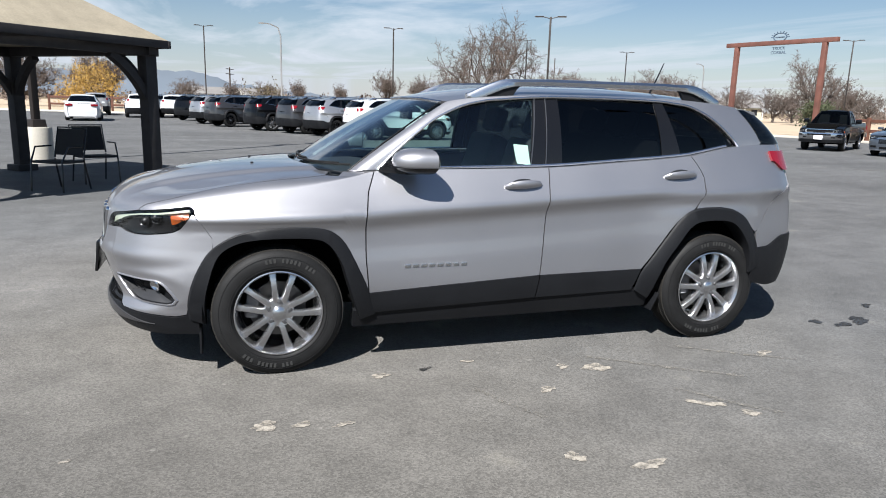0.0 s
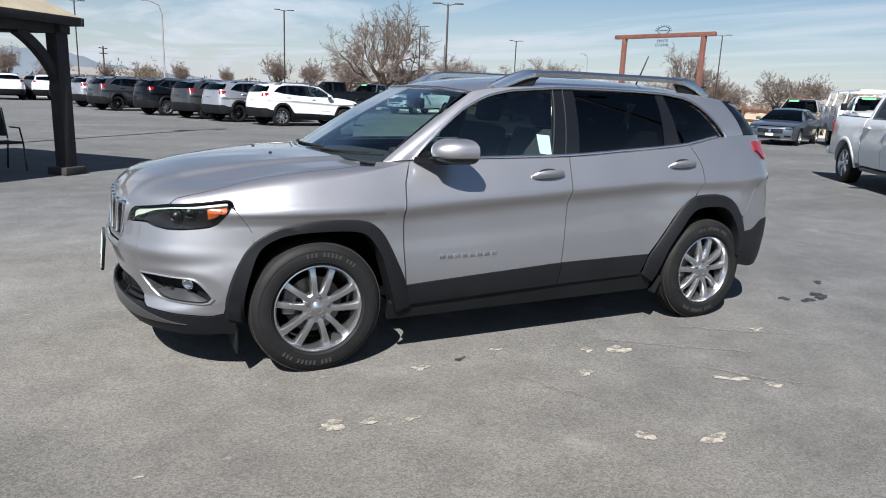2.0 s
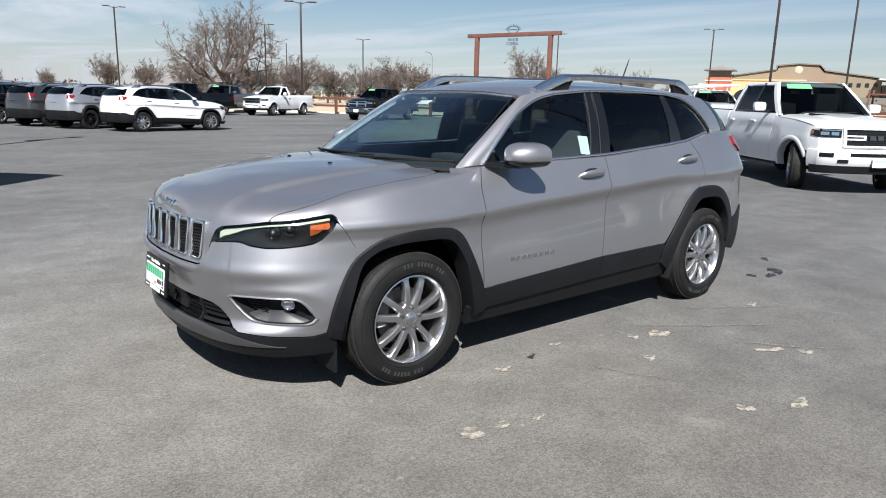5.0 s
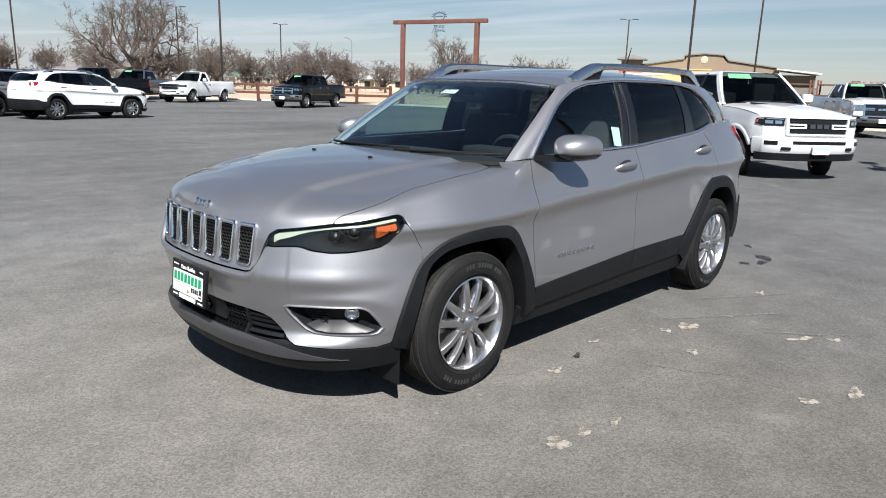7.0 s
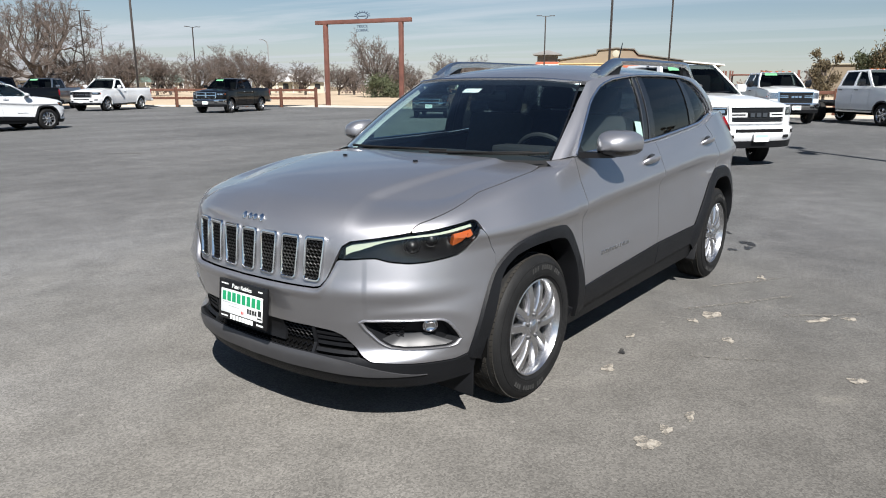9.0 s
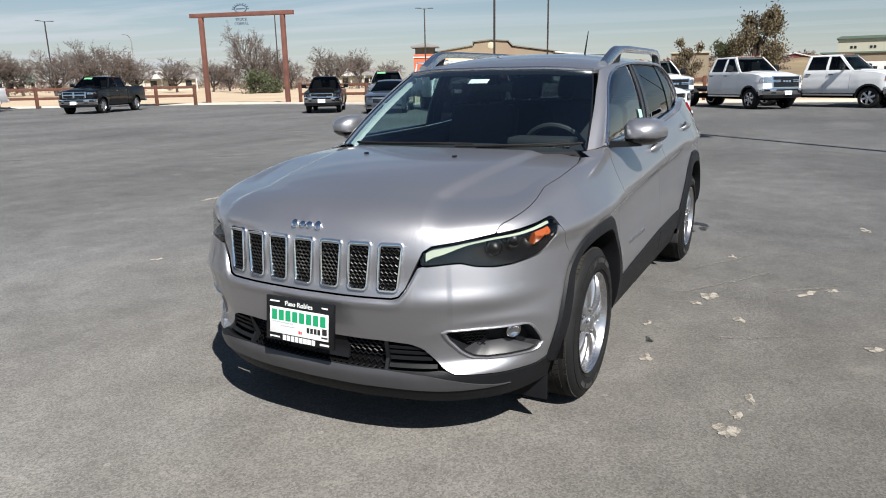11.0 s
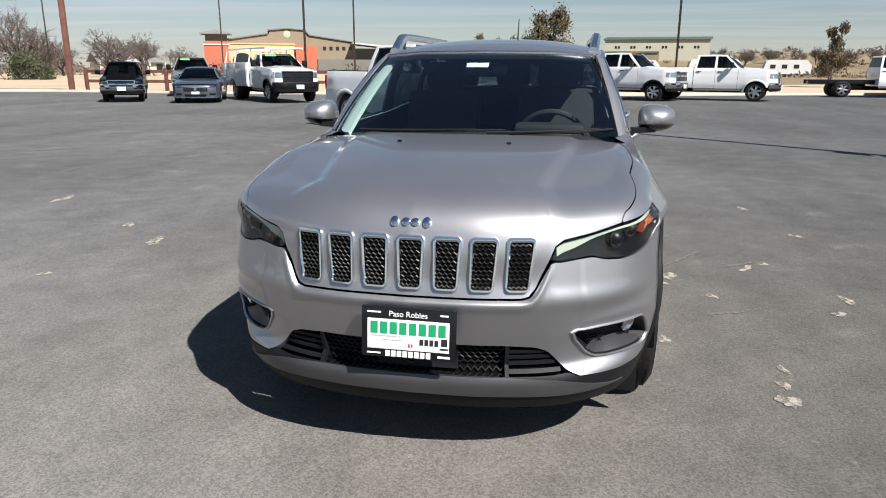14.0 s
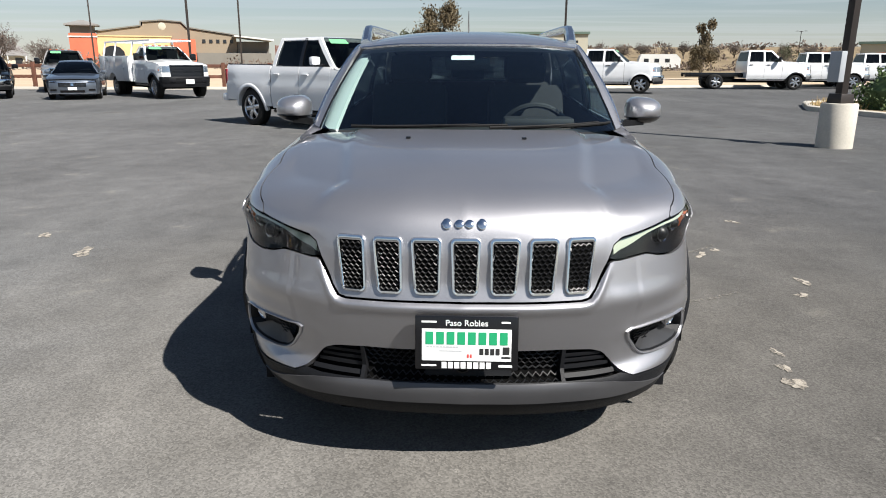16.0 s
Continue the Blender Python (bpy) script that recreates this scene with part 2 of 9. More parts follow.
def tube(bm, path, r, n=8, caps=True):
    """A round bar along a path; r is a radius, or one for each point."""
    ps = [Vector(tuple(p)) for p in path]
    rs = r if isinstance(r, (list, tuple)) else [r] * len(ps)
    rings, side = [], None
    for i, p in enumerate(ps):
        d = (ps[min(i + 1, len(ps) - 1)] - ps[max(i - 1, 0)]).normalized()
        if side is None:
            side = d.orthogonal().normalized()
        side = (side - d * side.dot(d)).normalized()
        up_ = d.cross(side)
        rings.append([p + (side * math.cos(2 * math.pi * k / n) + up_ * math.sin(2 * math.pi * k / n)) * rs[i] for k in range(n)])
    loft(bm, rings, True, caps)


def lathe(bm, profile, n=48, axis="y", centre=(0, 0, 0), closed=False):
    """Turn a profile of (radius, along) about an axis."""
    rings = []
    for r, h in profile:
        ring = []
        for k in range(n):
            a = 2 * math.pi * k / n
            p = (r * math.cos(a), h, r * math.sin(a)) if axis == "y" else (r * math.cos(a), r * math.sin(a), h)
            ring.append(Vector(p) + Vector(centre))
        rings.append(ring)
    if closed:
        rings.append(rings[0])
    vs = [[bm.verts.new(p) for p in r] for r in (rings[:-1] if closed else rings)]
    if closed:
        vs.append(vs[0])
    for a, b in zip(vs, vs[1:]):
        for i in range(n):
            j = (i + 1) % n
            bm.faces.new((a[i], b[i], b[j], a[j]))
    return vs


def along(points, n):
    """n + 1 points evenly spaced along a polyline."""
    ps = [np.array(p, float) for p in points]
    d = [0.0]
    for a, b in zip(ps, ps[1:]):
        d.append(d[-1] + float(np.linalg.norm(b - a)))
    return [np.array([np.interp(d[-1] * i / n, d, [p[k] for p in ps]) for k in range(len(ps[0]))]) for i in range(n + 1)]


def sheet(bm, low, high, n, m, place, centre=(1.2, 0, 0.6)):
    """A grid between two curves of a surface's own coordinates, laid on that surface."""
    A, B = along(low, n), along(high, n)
    rows = [[bm.verts.new(tuple(place(*(A[i] + (B[i] - A[i]) * j / m)))) for i in range(n + 1)] for j in range(m + 1)]
    p, q, r = rows[0][n // 2].co, rows[0][n // 2 + 1].co, rows[1][n // 2].co
    flip = (q - p).cross(r - p).dot((p + q + r) / 3 - Vector(centre)) < 0
    for j in range(m):
        for i in range(n):
            f = (rows[j][i], rows[j][i + 1], rows[j + 1][i + 1], rows[j + 1][i])
            bm.faces.new(f[::-1] if flip else f)
    return rows


def flange(bm, depth=0.012, weld=True):
    """Turn the free edges of a panel inwards, so that it has thickness."""
    if weld:
        bmesh.ops.remove_doubles(bm, verts=bm.verts, dist=0.0004)
    bm.normal_update()
    rim = [e for e in bm.edges if e.is_boundary]
    for e in rim:
        e.smooth = False
    normals = {v: v.normal.copy() for e in rim for v in e.verts}
    made = bmesh.ops.extrude_edge_only(bm, edges=rim)["geom"]
    for v in [g for g in made if isinstance(g, bmesh.types.BMVert)]:
        src = None
        for e in v.link_edges:
            if e.other_vert(v) in normals:
                src = e.other_vert(v)
                break
        if src is not None:
            v.co = v.co - normals[src] * depth


# ---- the grey sports utility vehicle: body surfaces (x back from the front axle, y to its right, z up) ----
def smooth(a, b, v):
    t = min(1.0, max(0.0, (v - a) / (b - a)))
    return t * t * (3 - 2 * t)


def pchip(*points):
    """A smooth curve through points (t, value...)."""
    ts = [p[0] for p in points]
    vs = [np.array(p[1:], float) for p in points]
    d = [(vs[i + 1] - vs[i]) / (ts[i + 1] - ts[i]) for i in range(len(ts) - 1)]
    m = [d[0]] + [np.where(d[i - 1] * d[i] > 0, 2 * d[i - 1] * d[i] / (d[i - 1] + d[i] + 1e-12), 0.0) for i in range(1, len(d))] + [d[-1]]

    def at(t):
        t = min(ts[-1], max(ts[0], t))
        i = 0
        while i < len(ts) - 2 and t > ts[i + 1]:
            i += 1
        h = ts[i + 1] - ts[i]
        u = (t - ts[i]) / h
        v = ((1 + 2 * u) * (1 - u) ** 2 * vs[i] + u * (1 - u) ** 2 * h * m[i] + u * u * (3 - 2 * u) * vs[i + 1] - u * u * (1 - u) * h * m[i + 1])
        return v if len(v) > 1 else float(v[0])
    return at


def spline(points, n):
    """n + 1 points along a Catmull-Rom curve through points."""
    ps = [np.array(p, float) for p in points]
    ps = [2 * ps[0] - ps[1]] + ps + [2 * ps[-1] - ps[-2]]
    out = []
    k = len(ps) - 3
    for j in range(n + 1):
        u = j / n * k
        i = min(int(u), k - 1)
        u -= i
        a, b, c, d = ps[i:i + 4]
        out.append(0.5 * (2 * b + (c - a) * u + (2 * a - 5 * b + 4 * c - d) * u * u + (3 * b - a - 3 * c + d) * u ** 3))
    return out


# plan outline of the right half, from the middle of the nose to the middle of the tail
OUT = np.array(spline([(-0.955, 0), (-0.94, 0.25), (-0.885, 0.47), (-0.79, 0.63), (-0.65, 0.755), (-0.45, 0.838), (-0.2, 0.872), (0.1, 0.882), (0.6, 0.882),
                       (1.5, 0.885), (2.3, 0.888), (2.7, 0.892), (3.03, 0.875), (3.285, 0.822), (3.455, 0.70), (3.535, 0.45), (3.555, 0.2), (3.56, 0)], 680))
ARC = np.concatenate([[0], np.cumsum(np.hypot(*np.diff(OUT, axis=0).T))])
TAN = np.gradient(OUT, ARC, axis=0)
TAN /= np.hypot(*TAN.T)[:, None]
side_at = int(np.argmax(OUT[:, 0] > 0))


def s_of_x(x):
    k = len(OUT) * 15 // 17
    return float(np.interp(x, OUT[:k, 0], ARC[:k]))


def s_of_y(y):
    k = side_at
    return float(np.interp(y, OUT[:k, 1], ARC[:k]))


front_in = pchip((0.15, 0.13), (0.22, 0.085), (0.26, 0.055), (0.30, 0.035), (0.345, 0.028), (0.40, 0.064), (0.46, 0.052), (0.52, 0.034), (0.60, 0.012), (0.645, 0.002), (0.70, 0.016), (0.78, 0.032), (0.84, 0.045), (0.90, 0.066), (0.95, 0.09))
side_in = pchip((0.15, 0.10), (0.24, 0.055), (0.30, 0.036), (0.36, 0.018), (0.46, 0.010), (0.58, 0.016), (0.70, 0.031), (0.78, 0.034), (0.822, 0.020), (0.846, 0.005), (0.862, 0.004), (0.90, 0.019), (0.95, 0.042), (1.0, 0.066), (1.085, 0.112), (1.16, 0.15), (1.25, 0.18))
rear_in = pchip((0.25, 0.10), (0.40, 0.03), (0.60, 0.0), (0.80, 0.01), (1.0, 0.05), (1.25, 0.13))
S_TIP, S_BELT = s_of_x(-0.41), s_of_x(0.56)
shoulder = pchip((0, 0.868), (s_of_y(0.30), 0.866), (s_of_y(0.50), 0.868), (s_of_x(-0.62), 0.895), (S_TIP, 0.93), (s_of_x(-0.1), 0.975), (s_of_x(0.2), 1.015), (s_of_x(0.42), 1.06), (S_BELT, 1.092),
                 (s_of_x(1.5), 1.108), (s_of_x(2.0), 1.138), (s_of_x(2.53), 1.178), (s_of_x(2.9), 1.235), (s_of_x(3.2), 1.25), (float(ARC[-1]), 1.25))
hood_mid = pchip((-0.96, 0.85), (-0.9, 0.905), (-0.8, 0.962), (-0.7, 0.998), (-0.5, 1.043), (-0.2, 1.078), (0.1, 1.098), (0.3, 1.106), (0.55, 1.11))
POLE = 0.5


def hood_z(x, y):
    y = abs(y)
    crown = 0.03 + 0.085 * smooth(0.1, -0.8, x)
    ridge = 0.40 + 0.10 * smooth(-0.8, 0.2, x)
    return hood_mid(x) - crown * (y / 0.72) ** 2.2 + 0.016 * smooth(ridge + 0.04, ridge - 0.02, y) - 0.016


def grille_edge(a):
    return float(np.interp(a, (0, 0.38, 0.41, 0.436, 0.487), (0.653, 0.653, 0.659, 0.692, 0.779)))


def wall(a, z):
    ox, oy = np.interp(a, ARC, OUT[:, 0]), np.interp(a, ARC, OUT[:, 1])
    tx, ty = np.interp(a, ARC, TAN[:, 0]), np.interp(a, ARC, TAN[:, 1])
    h = math.hypot(tx, ty)
    nx, ny = -ty / h, tx / h
    fw, rw = smooth(0.22, 0.9, -nx), smooth(0.22, 0.9, nx)
    sw = 1 - fw - rw
    zs = z - 0.057 * min(1.75, max(0.0, ox - 0.5)) * smooth(0.45, 0.8, z)
    bulge = 0.034 * (math.exp(-abs(ox / 0.44) ** 2.6) + 1.05 * math.exp(-((ox - 2.70) / 0.42) ** 4)) * smooth(0.30, 0.55, z) * smooth(1.02, 0.80, z)
    inset = fw * front_in(z) + rw * rear_in(z) + sw * (side_in(zs) - bulge)
    if 0.4 < a < 1.3 and 0.25 < z < 0.72:
        e = math.hypot((a - 0.80) / 0.24, (z - 0.468) / 0.078)
        inset -= 0.003 * math.exp(-((e - 1.22) / 0.24) ** 2) - 0.005 * math.exp(-(((z - 0.60 - 0.03 * (a - 0.8)) / 0.03) ** 2 + ((a - 0.85) / 0.25) ** 4))
    if 0.6 < a < 1.5:
        # fuller bumper corner, head lamp tip drawn in
        inset += 0.022 * smooth(0.76, 0.94, z) * math.exp(-((a - 1.14) / 0.17) ** 2) - 0.016 * math.exp(-((a - 0.90) / 0.24) ** 2) * smooth(0.36, 0.62, z) * smooth(0.90, 0.66, z)
    if a < 0.49 and 0.55 < z < 0.82:
        # the bumper stands proud of the grille panel and rolls over at its top
        e = z - grille_edge(a)
        k = smooth(0.49, 0.455, a) * smooth(0.82, 0.70, z)
        inset += k * (0.016 * smooth(-0.014, 0.004, e) - 0.005 * math.exp(-((e + 0.024) / 0.020) ** 2))
    return np.array((ox - nx * inset, oy - ny * inset, z))


def body(s, w):
    """A point of the body: s along the outline (right side positive), w the height, and past the shoulder the way in over the hood."""
    a, sign = abs(s), (1 if s >= 0 else -1)
    top = shoulder(a)
    if w <= top:
        p = wall(a, w)
    else:
        q, q0 = w - top, 0.16
        p0 = wall(a, top)
        low = wall(a, top - 0.03)
        ox, oy = p0[0], p0[1]
        if q < q0:
            p2 = np.array((ox + (POLE - ox) * q0, oy * (1 - q0), 0.0))
            p2[2] = hood_z(p2[0], p2[1])
            slope = (p0 - low) / 0.03
            rise = (p2[2] - p0[2]) * 0.75
            c = p0 + slope * rise
            t = q / q0
            p = (1 - t) ** 2 * p0 + 2 * t * (1 - t) * c + t * t * p2
        else:
            p = np.array((ox + (POLE - ox) * q, oy * (1 - q), 0.0))
            p[2] = hood_z(p[0], p[1])
    return np.array((p[0], sign * p[1], p[2]))


# glasshouse: a runs from the middle of the windscreen (0) by its corner (1) and along the side to the tail (3)
glass_base = pchip((0, 0.17, 0, 1.085), (0.5, 0.22, 0.40, 1.082), (0.85, 0.345, 0.66, 1.08), (1.0, 0.44, 0.728, 1.085), (1.1, 0.56, 0.752, 1.092), (1.5, 1.55, 0.758, 1.112), (1.65, 2.03, 0.75, 1.142),
                   (1.8, 2.53, 0.735, 1.18), (1.9, 2.91, 0.69, 1.237), (2.0, 3.22, 0.635, 1.25), (2.15, 3.42, 0.55, 1.25), (3, 3.48, 0, 1.24))
glass_top = pchip((0, 0.88, 0, 1.49), (0.5, 0.90, 0.33, 1.487), (0.85, 0.945, 0.52, 1.474), (1.0, 0.99, 0.583, 1.47), (1.1, 1.09, 0.602, 1.488), (1.3, 1.32, 0.617, 1.508), (1.5, 1.6, 0.622, 1.519),
                  (1.8, 2.45, 0.605, 1.522), (1.9, 2.75, 0.585, 1.51), (2.0, 3.03, 0.545, 1.485), (2.15, 3.17, 0.50, 1.475), (3, 3.15, 0, 1.51))


def house(a, v, out=0.0):
    sign, a = (1 if a >= 0 else -1), abs(a)
    b, t = glass_base(a), glass_top(a)
    p = b + (t - b) * v
    n = np.array((-0.6, 0, 0.5)) * smooth(1.05, 0.8, a) + np.array((0, 1, 0.2)) * smooth(0.8, 1.05, a) * smooth(2.2, 2.0, a) + np.array((1, 0, 0.2)) * smooth(2.0, 2.2, a)
    p = p + n * (0.022 * 4 * v * (1 - v) + out)
    return np.array((p[0], sign * p[1], p[2]))


def house_at(x, z):
    """The place (a, v) of the side of the glasshouse at x and z."""
    lo, hi = 0.9, 2.2
    for _ in range(40):
        a = (lo + hi) / 2
        b, t = glass_base(a), glass_top(a)
        v = (z - b[2]) / (t[2] - b[2])
        if b[0] + (t[0] - b[0]) * v < x:
            lo = a
        else:
            hi = a
    return a, v


def roof(u, y):
    """The roof: u from the windscreen (0) to the tail (1), y across from -1 to 1."""
    a = pchip((0, 1.0), (0.04, 1.1), (0.12, 1.3), (0.3, 1.5), (0.75, 1.8), (0.9, 1.9), (1, 2.0))(u)
    e = glass_top(a)
    m = pchip((0, 0.88, 1.49), (0.04, 1.0, 1.521), (0.12, 1.24, 1.557), (0.3, 1.6, 1.583), (0.55, 2.1, 1.588), (0.75, 2.5, 1.573), (0.9, 2.78, 1.548), (1, 3.05, 1.505))(u)
    k = abs(y)
    f = 1 - k ** 2.6
    return np.array((e[0] + (m[0] - e[0]) * (1 - k * k), y * e[1], e[2] + (m[1] - e[2]) * f))

def normal_at(place, a, b, h=0.004):
    p = place(a, b)
    n = Vector(tuple(place(a + h, b) - p)).cross(Vector(tuple(place(a, b + h) - p)))
    n.normalize()
    if n.dot(Vector(tuple(p)) - Vector((1.2, 0, 0.55))) < 0:
        n = -n
    return n


def proud(place, out):
    return lambda a, b: np.array(place(a, b)) + np.array(normal_at(place, a, b)) * out


def columns(bm, ss, low, high, m, place):
    """A sheet made of upright columns at the stations ss, from low(s) to high(s)."""
    rows = [[bm.verts.new(tuple(place(s, low(abs(s)) + (high(abs(s)) - low(abs(s))) * j / m))) for s in ss] for j in range(m + 1)]
    p, q, r = rows[m // 2][len(ss) // 2].co, rows[m // 2][len(ss) // 2 + 1].co, rows[m // 2 + 1][len(ss) // 2].co
    flip = (q - p).cross(r - p).dot((p + q + r) / 3 - Vector((1.2, 0, 0.5))) < 0
    for j in range(m):
        for i in range(len(ss) - 1):
            f = (rows[j][i], rows[j][i + 1], rows[j + 1][i + 1], rows[j + 1][i])
            bm.faces.new(f[::-1] if flip else f)


def spread(a, b, n):
    return [a + (b - a) * i / n for i in range(n + 1)]


def line(*pts):
    xs, ys = [p[0] for p in pts], [p[1] for p in pts]
    return lambda t: float(np.interp(t, xs, ys))


def wheel_meshes(rad=0.347, rim=0.227, width=0.222, twin=True, spokes=5):
    """The parts of a wheel that lies in the plane y = 0 with its outer face to -y: (name, mesh, material, parent name)."""
    out = []
    h = width / 2
    bm = bmesh.new()
    lathe(bm, [(rim, -h + 0.022), (rim + 0.012, -h + 0.006), (rim + 0.03, -h), (rad - 0.052, -h + 0.001), (rad - 0.03, -h + 0.009), (rad - 0.012, -h + 0.022), (rad - 0.003, -h + 0.04),
               (rad, -0.03), (rad, 0.03), (rad - 0.003, h - 0.04), (rad - 0.012, h - 0.022), (rad - 0.03, h - 0.009), (rim + 0.03, h), (rim, h - 0.02)], 72)
    out.append(("tyre", bm, RUBBER, "wheel"))
    # tread: shoulder blocks and ribs, with raised rings on the side wall
    bm = bmesh.new()
    for k in range(80):
        a = 2 * math.pi * k / 80
        for y0, wd, off in ((-h + 0.037, 0.018, 0.0), (-0.036, 0.028, 0.5), (0.0, 0.03, 0.0), (0.036, 0.028, 0.5), (h - 0.037, 0.018, 0.0)):
            aa = a + off * math.pi / 80
            rr_ = rad - (0.0066 if abs(y0) > 0.05 else 0.0032)
            box(bm, (rr_ * math.cos(aa), y0, rr_ * math.sin(aa)), (0.007, wd, 0.0225), 0, Matrix.Rotation(-aa, 4, "Y"))
    out.append(("tread", bm, RUBBER_T, "tyre"))
    bm = bmesh.new()
    for r0 in (rim + 0.022, rim + 0.034, rad - 0.040):
        ring = [(r0 * math.cos(a), -h + 0.0005 + (0.004 if r0 > rim + 0.06 else 0.0), r0 * math.sin(a)) for a in spread(0, 2 * math.pi, 60)]
        tube(bm, ring, 0.0022, 4)
    out.append(("sidewall_ring", bm, RUBBER, "tyre"))
    bm = bmesh.new()
    lathe(bm, [(rim + 0.003, -h + 0.012), (rim + 0.004, -h + 0.007), (rim - 0.002, -h + 0.005), (rim - 0.008, -h + 0.014), (rim - 0.016, -h + 0.034), (rim - 0.03, 0.02), (rim - 0.02, h - 0.02), (rim, h - 0.015)], 72)
    face = -h + 0.014
    for k in range(spokes):
        for d in ((-0.17, 0.17) if twin else (0.0,)):
            a0 = math.pi / 2 + 2 * math.pi * k / spokes
            rings = []
            for t in (0, 0.2, 0.4, 0.6, 0.75, 0.88, 1.0):
                r = 0.05 + (rim - 0.008 - 0.05) * t
                a = a0 + d * (1.9 - 0.75 * t + 0.35 * t * t)
                wdt = (0.0185 - 0.004 * t + 0.009 * t ** 4) * (1.0 if twin else 2.6)
                y = face + 0.012 - 0.012 * math.sin(t * math.pi) + 0.006 * t
                c, sn = math.cos(a), math.sin(a)
                tx, tz = -sn, c
                deep = 0.05 - 0.015 * t
                rings.append([(r * c + tx * wdt * u, y + v, r * sn + tz * wdt * u) for u, v in ((-1.05, deep), (-1.0, 0.009), (-0.72, 0.0015), (0.0, 0.0), (0.72, 0.0015), (1.0, 0.009), (1.05, deep))])
            loft(bm, rings)
    lathe(bm, [(0.0, face + 0.0), (0.028, face + 0.001), (0.034, face + 0.004), (0.036, face + 0.01), (0.075, face + 0.013), (0.082, face + 0.02), (0.08, face + 0.07)], 40)
    out.append(("rim", bm, ALLOY, "wheel"))
    for k in range(5):
        bm = bmesh.new()
        a = math.pi / 2 + 2 * math.pi * k / 5
        lathe(bm, [(0.0, face + 0.002), (0.008, face + 0.002), (0.0095, face + 0.006), (0.0095, face + 0.011), (0.0155, face + 0.0112), (0.016, face + 0.016)], 12, centre=(0.057 * math.cos(a), 0, 0.057 * math.sin(a)))
        out.append(("lug_nut", bm, ALLOY_D, "rim"))
    bm = bmesh.new()
    lathe(bm, [(0.0, face - 0.003), (0.024, face - 0.002), (0.029, face + 0.002)], 32)
    out.append(("centre_cap", bm, SATIN, "rim"))
    bm = bmesh.new()
    lathe(bm, [(0.02, 0.0), (0.15, 0.0), (0.15, 0.024), (0.02, 0.024)], 48)
    out.append(("brake_disc", bm, DISC, "wheel"))
    bm = bmesh.new()
    box(bm, (-0.135, -0.005, 0.02), (0.07, 0.06, 0.15), 0.012)
    out.append(("brake_caliper", bm, ALLOY_D, "wheel"))
    bm = bmesh.new()
    lathe(bm, [(0.0, 0.06), (rim - 0.03, 0.06), (rim - 0.03, 0.05)], 40)
    out.append(("wheel_backing", bm, VOID, "wheel"))
    return out


class WheelKit:
    """One set of wheel meshes, mounted as often as needed."""

    def __init__(self, **how):
        self.kit = []
        for name, bm, mat, parent in wheel_meshes(**how):
            me = bpy.data.meshes.new(name)
            bm.normal_update()
            for f in bm.faces:
                f.smooth = name != "brake_caliper"
            for e in bm.edges:
                if len(e.link_faces) == 2 and e.calc_face_angle(0) > radians(38):
                    e.smooth = False
            bm.to_mesh(me)
            bm.free()
            me.materials.append(mat)
            self.kit.append((name, me, parent))

    def mount(self, parent, x, y, z, steer=0.0, spin=0.0, rims=None):
        hub = new("wheel")
        hub.parent = parent
        hub.matrix_basis = pose(x, y, z, 0, spin, (180 if y > 0 else 0) + steer)
        made = {"wheel": hub}
        for name, me, up_ in self.kit:
            ob = new(name, me)
            ob.parent = made[up_] if up_ in ("wheel", "rim", "tyre") else hub
            if up_ in ("rim", "tyre"):
                ob.parent = hub if made.get(up_) is None else made[up_]
            made.setdefault(name, ob)
            if rims is not None and name in ("rim",):
                ob.material_slots[0].link = "OBJECT"
                ob.material_slots[0].material = rims
        return hub


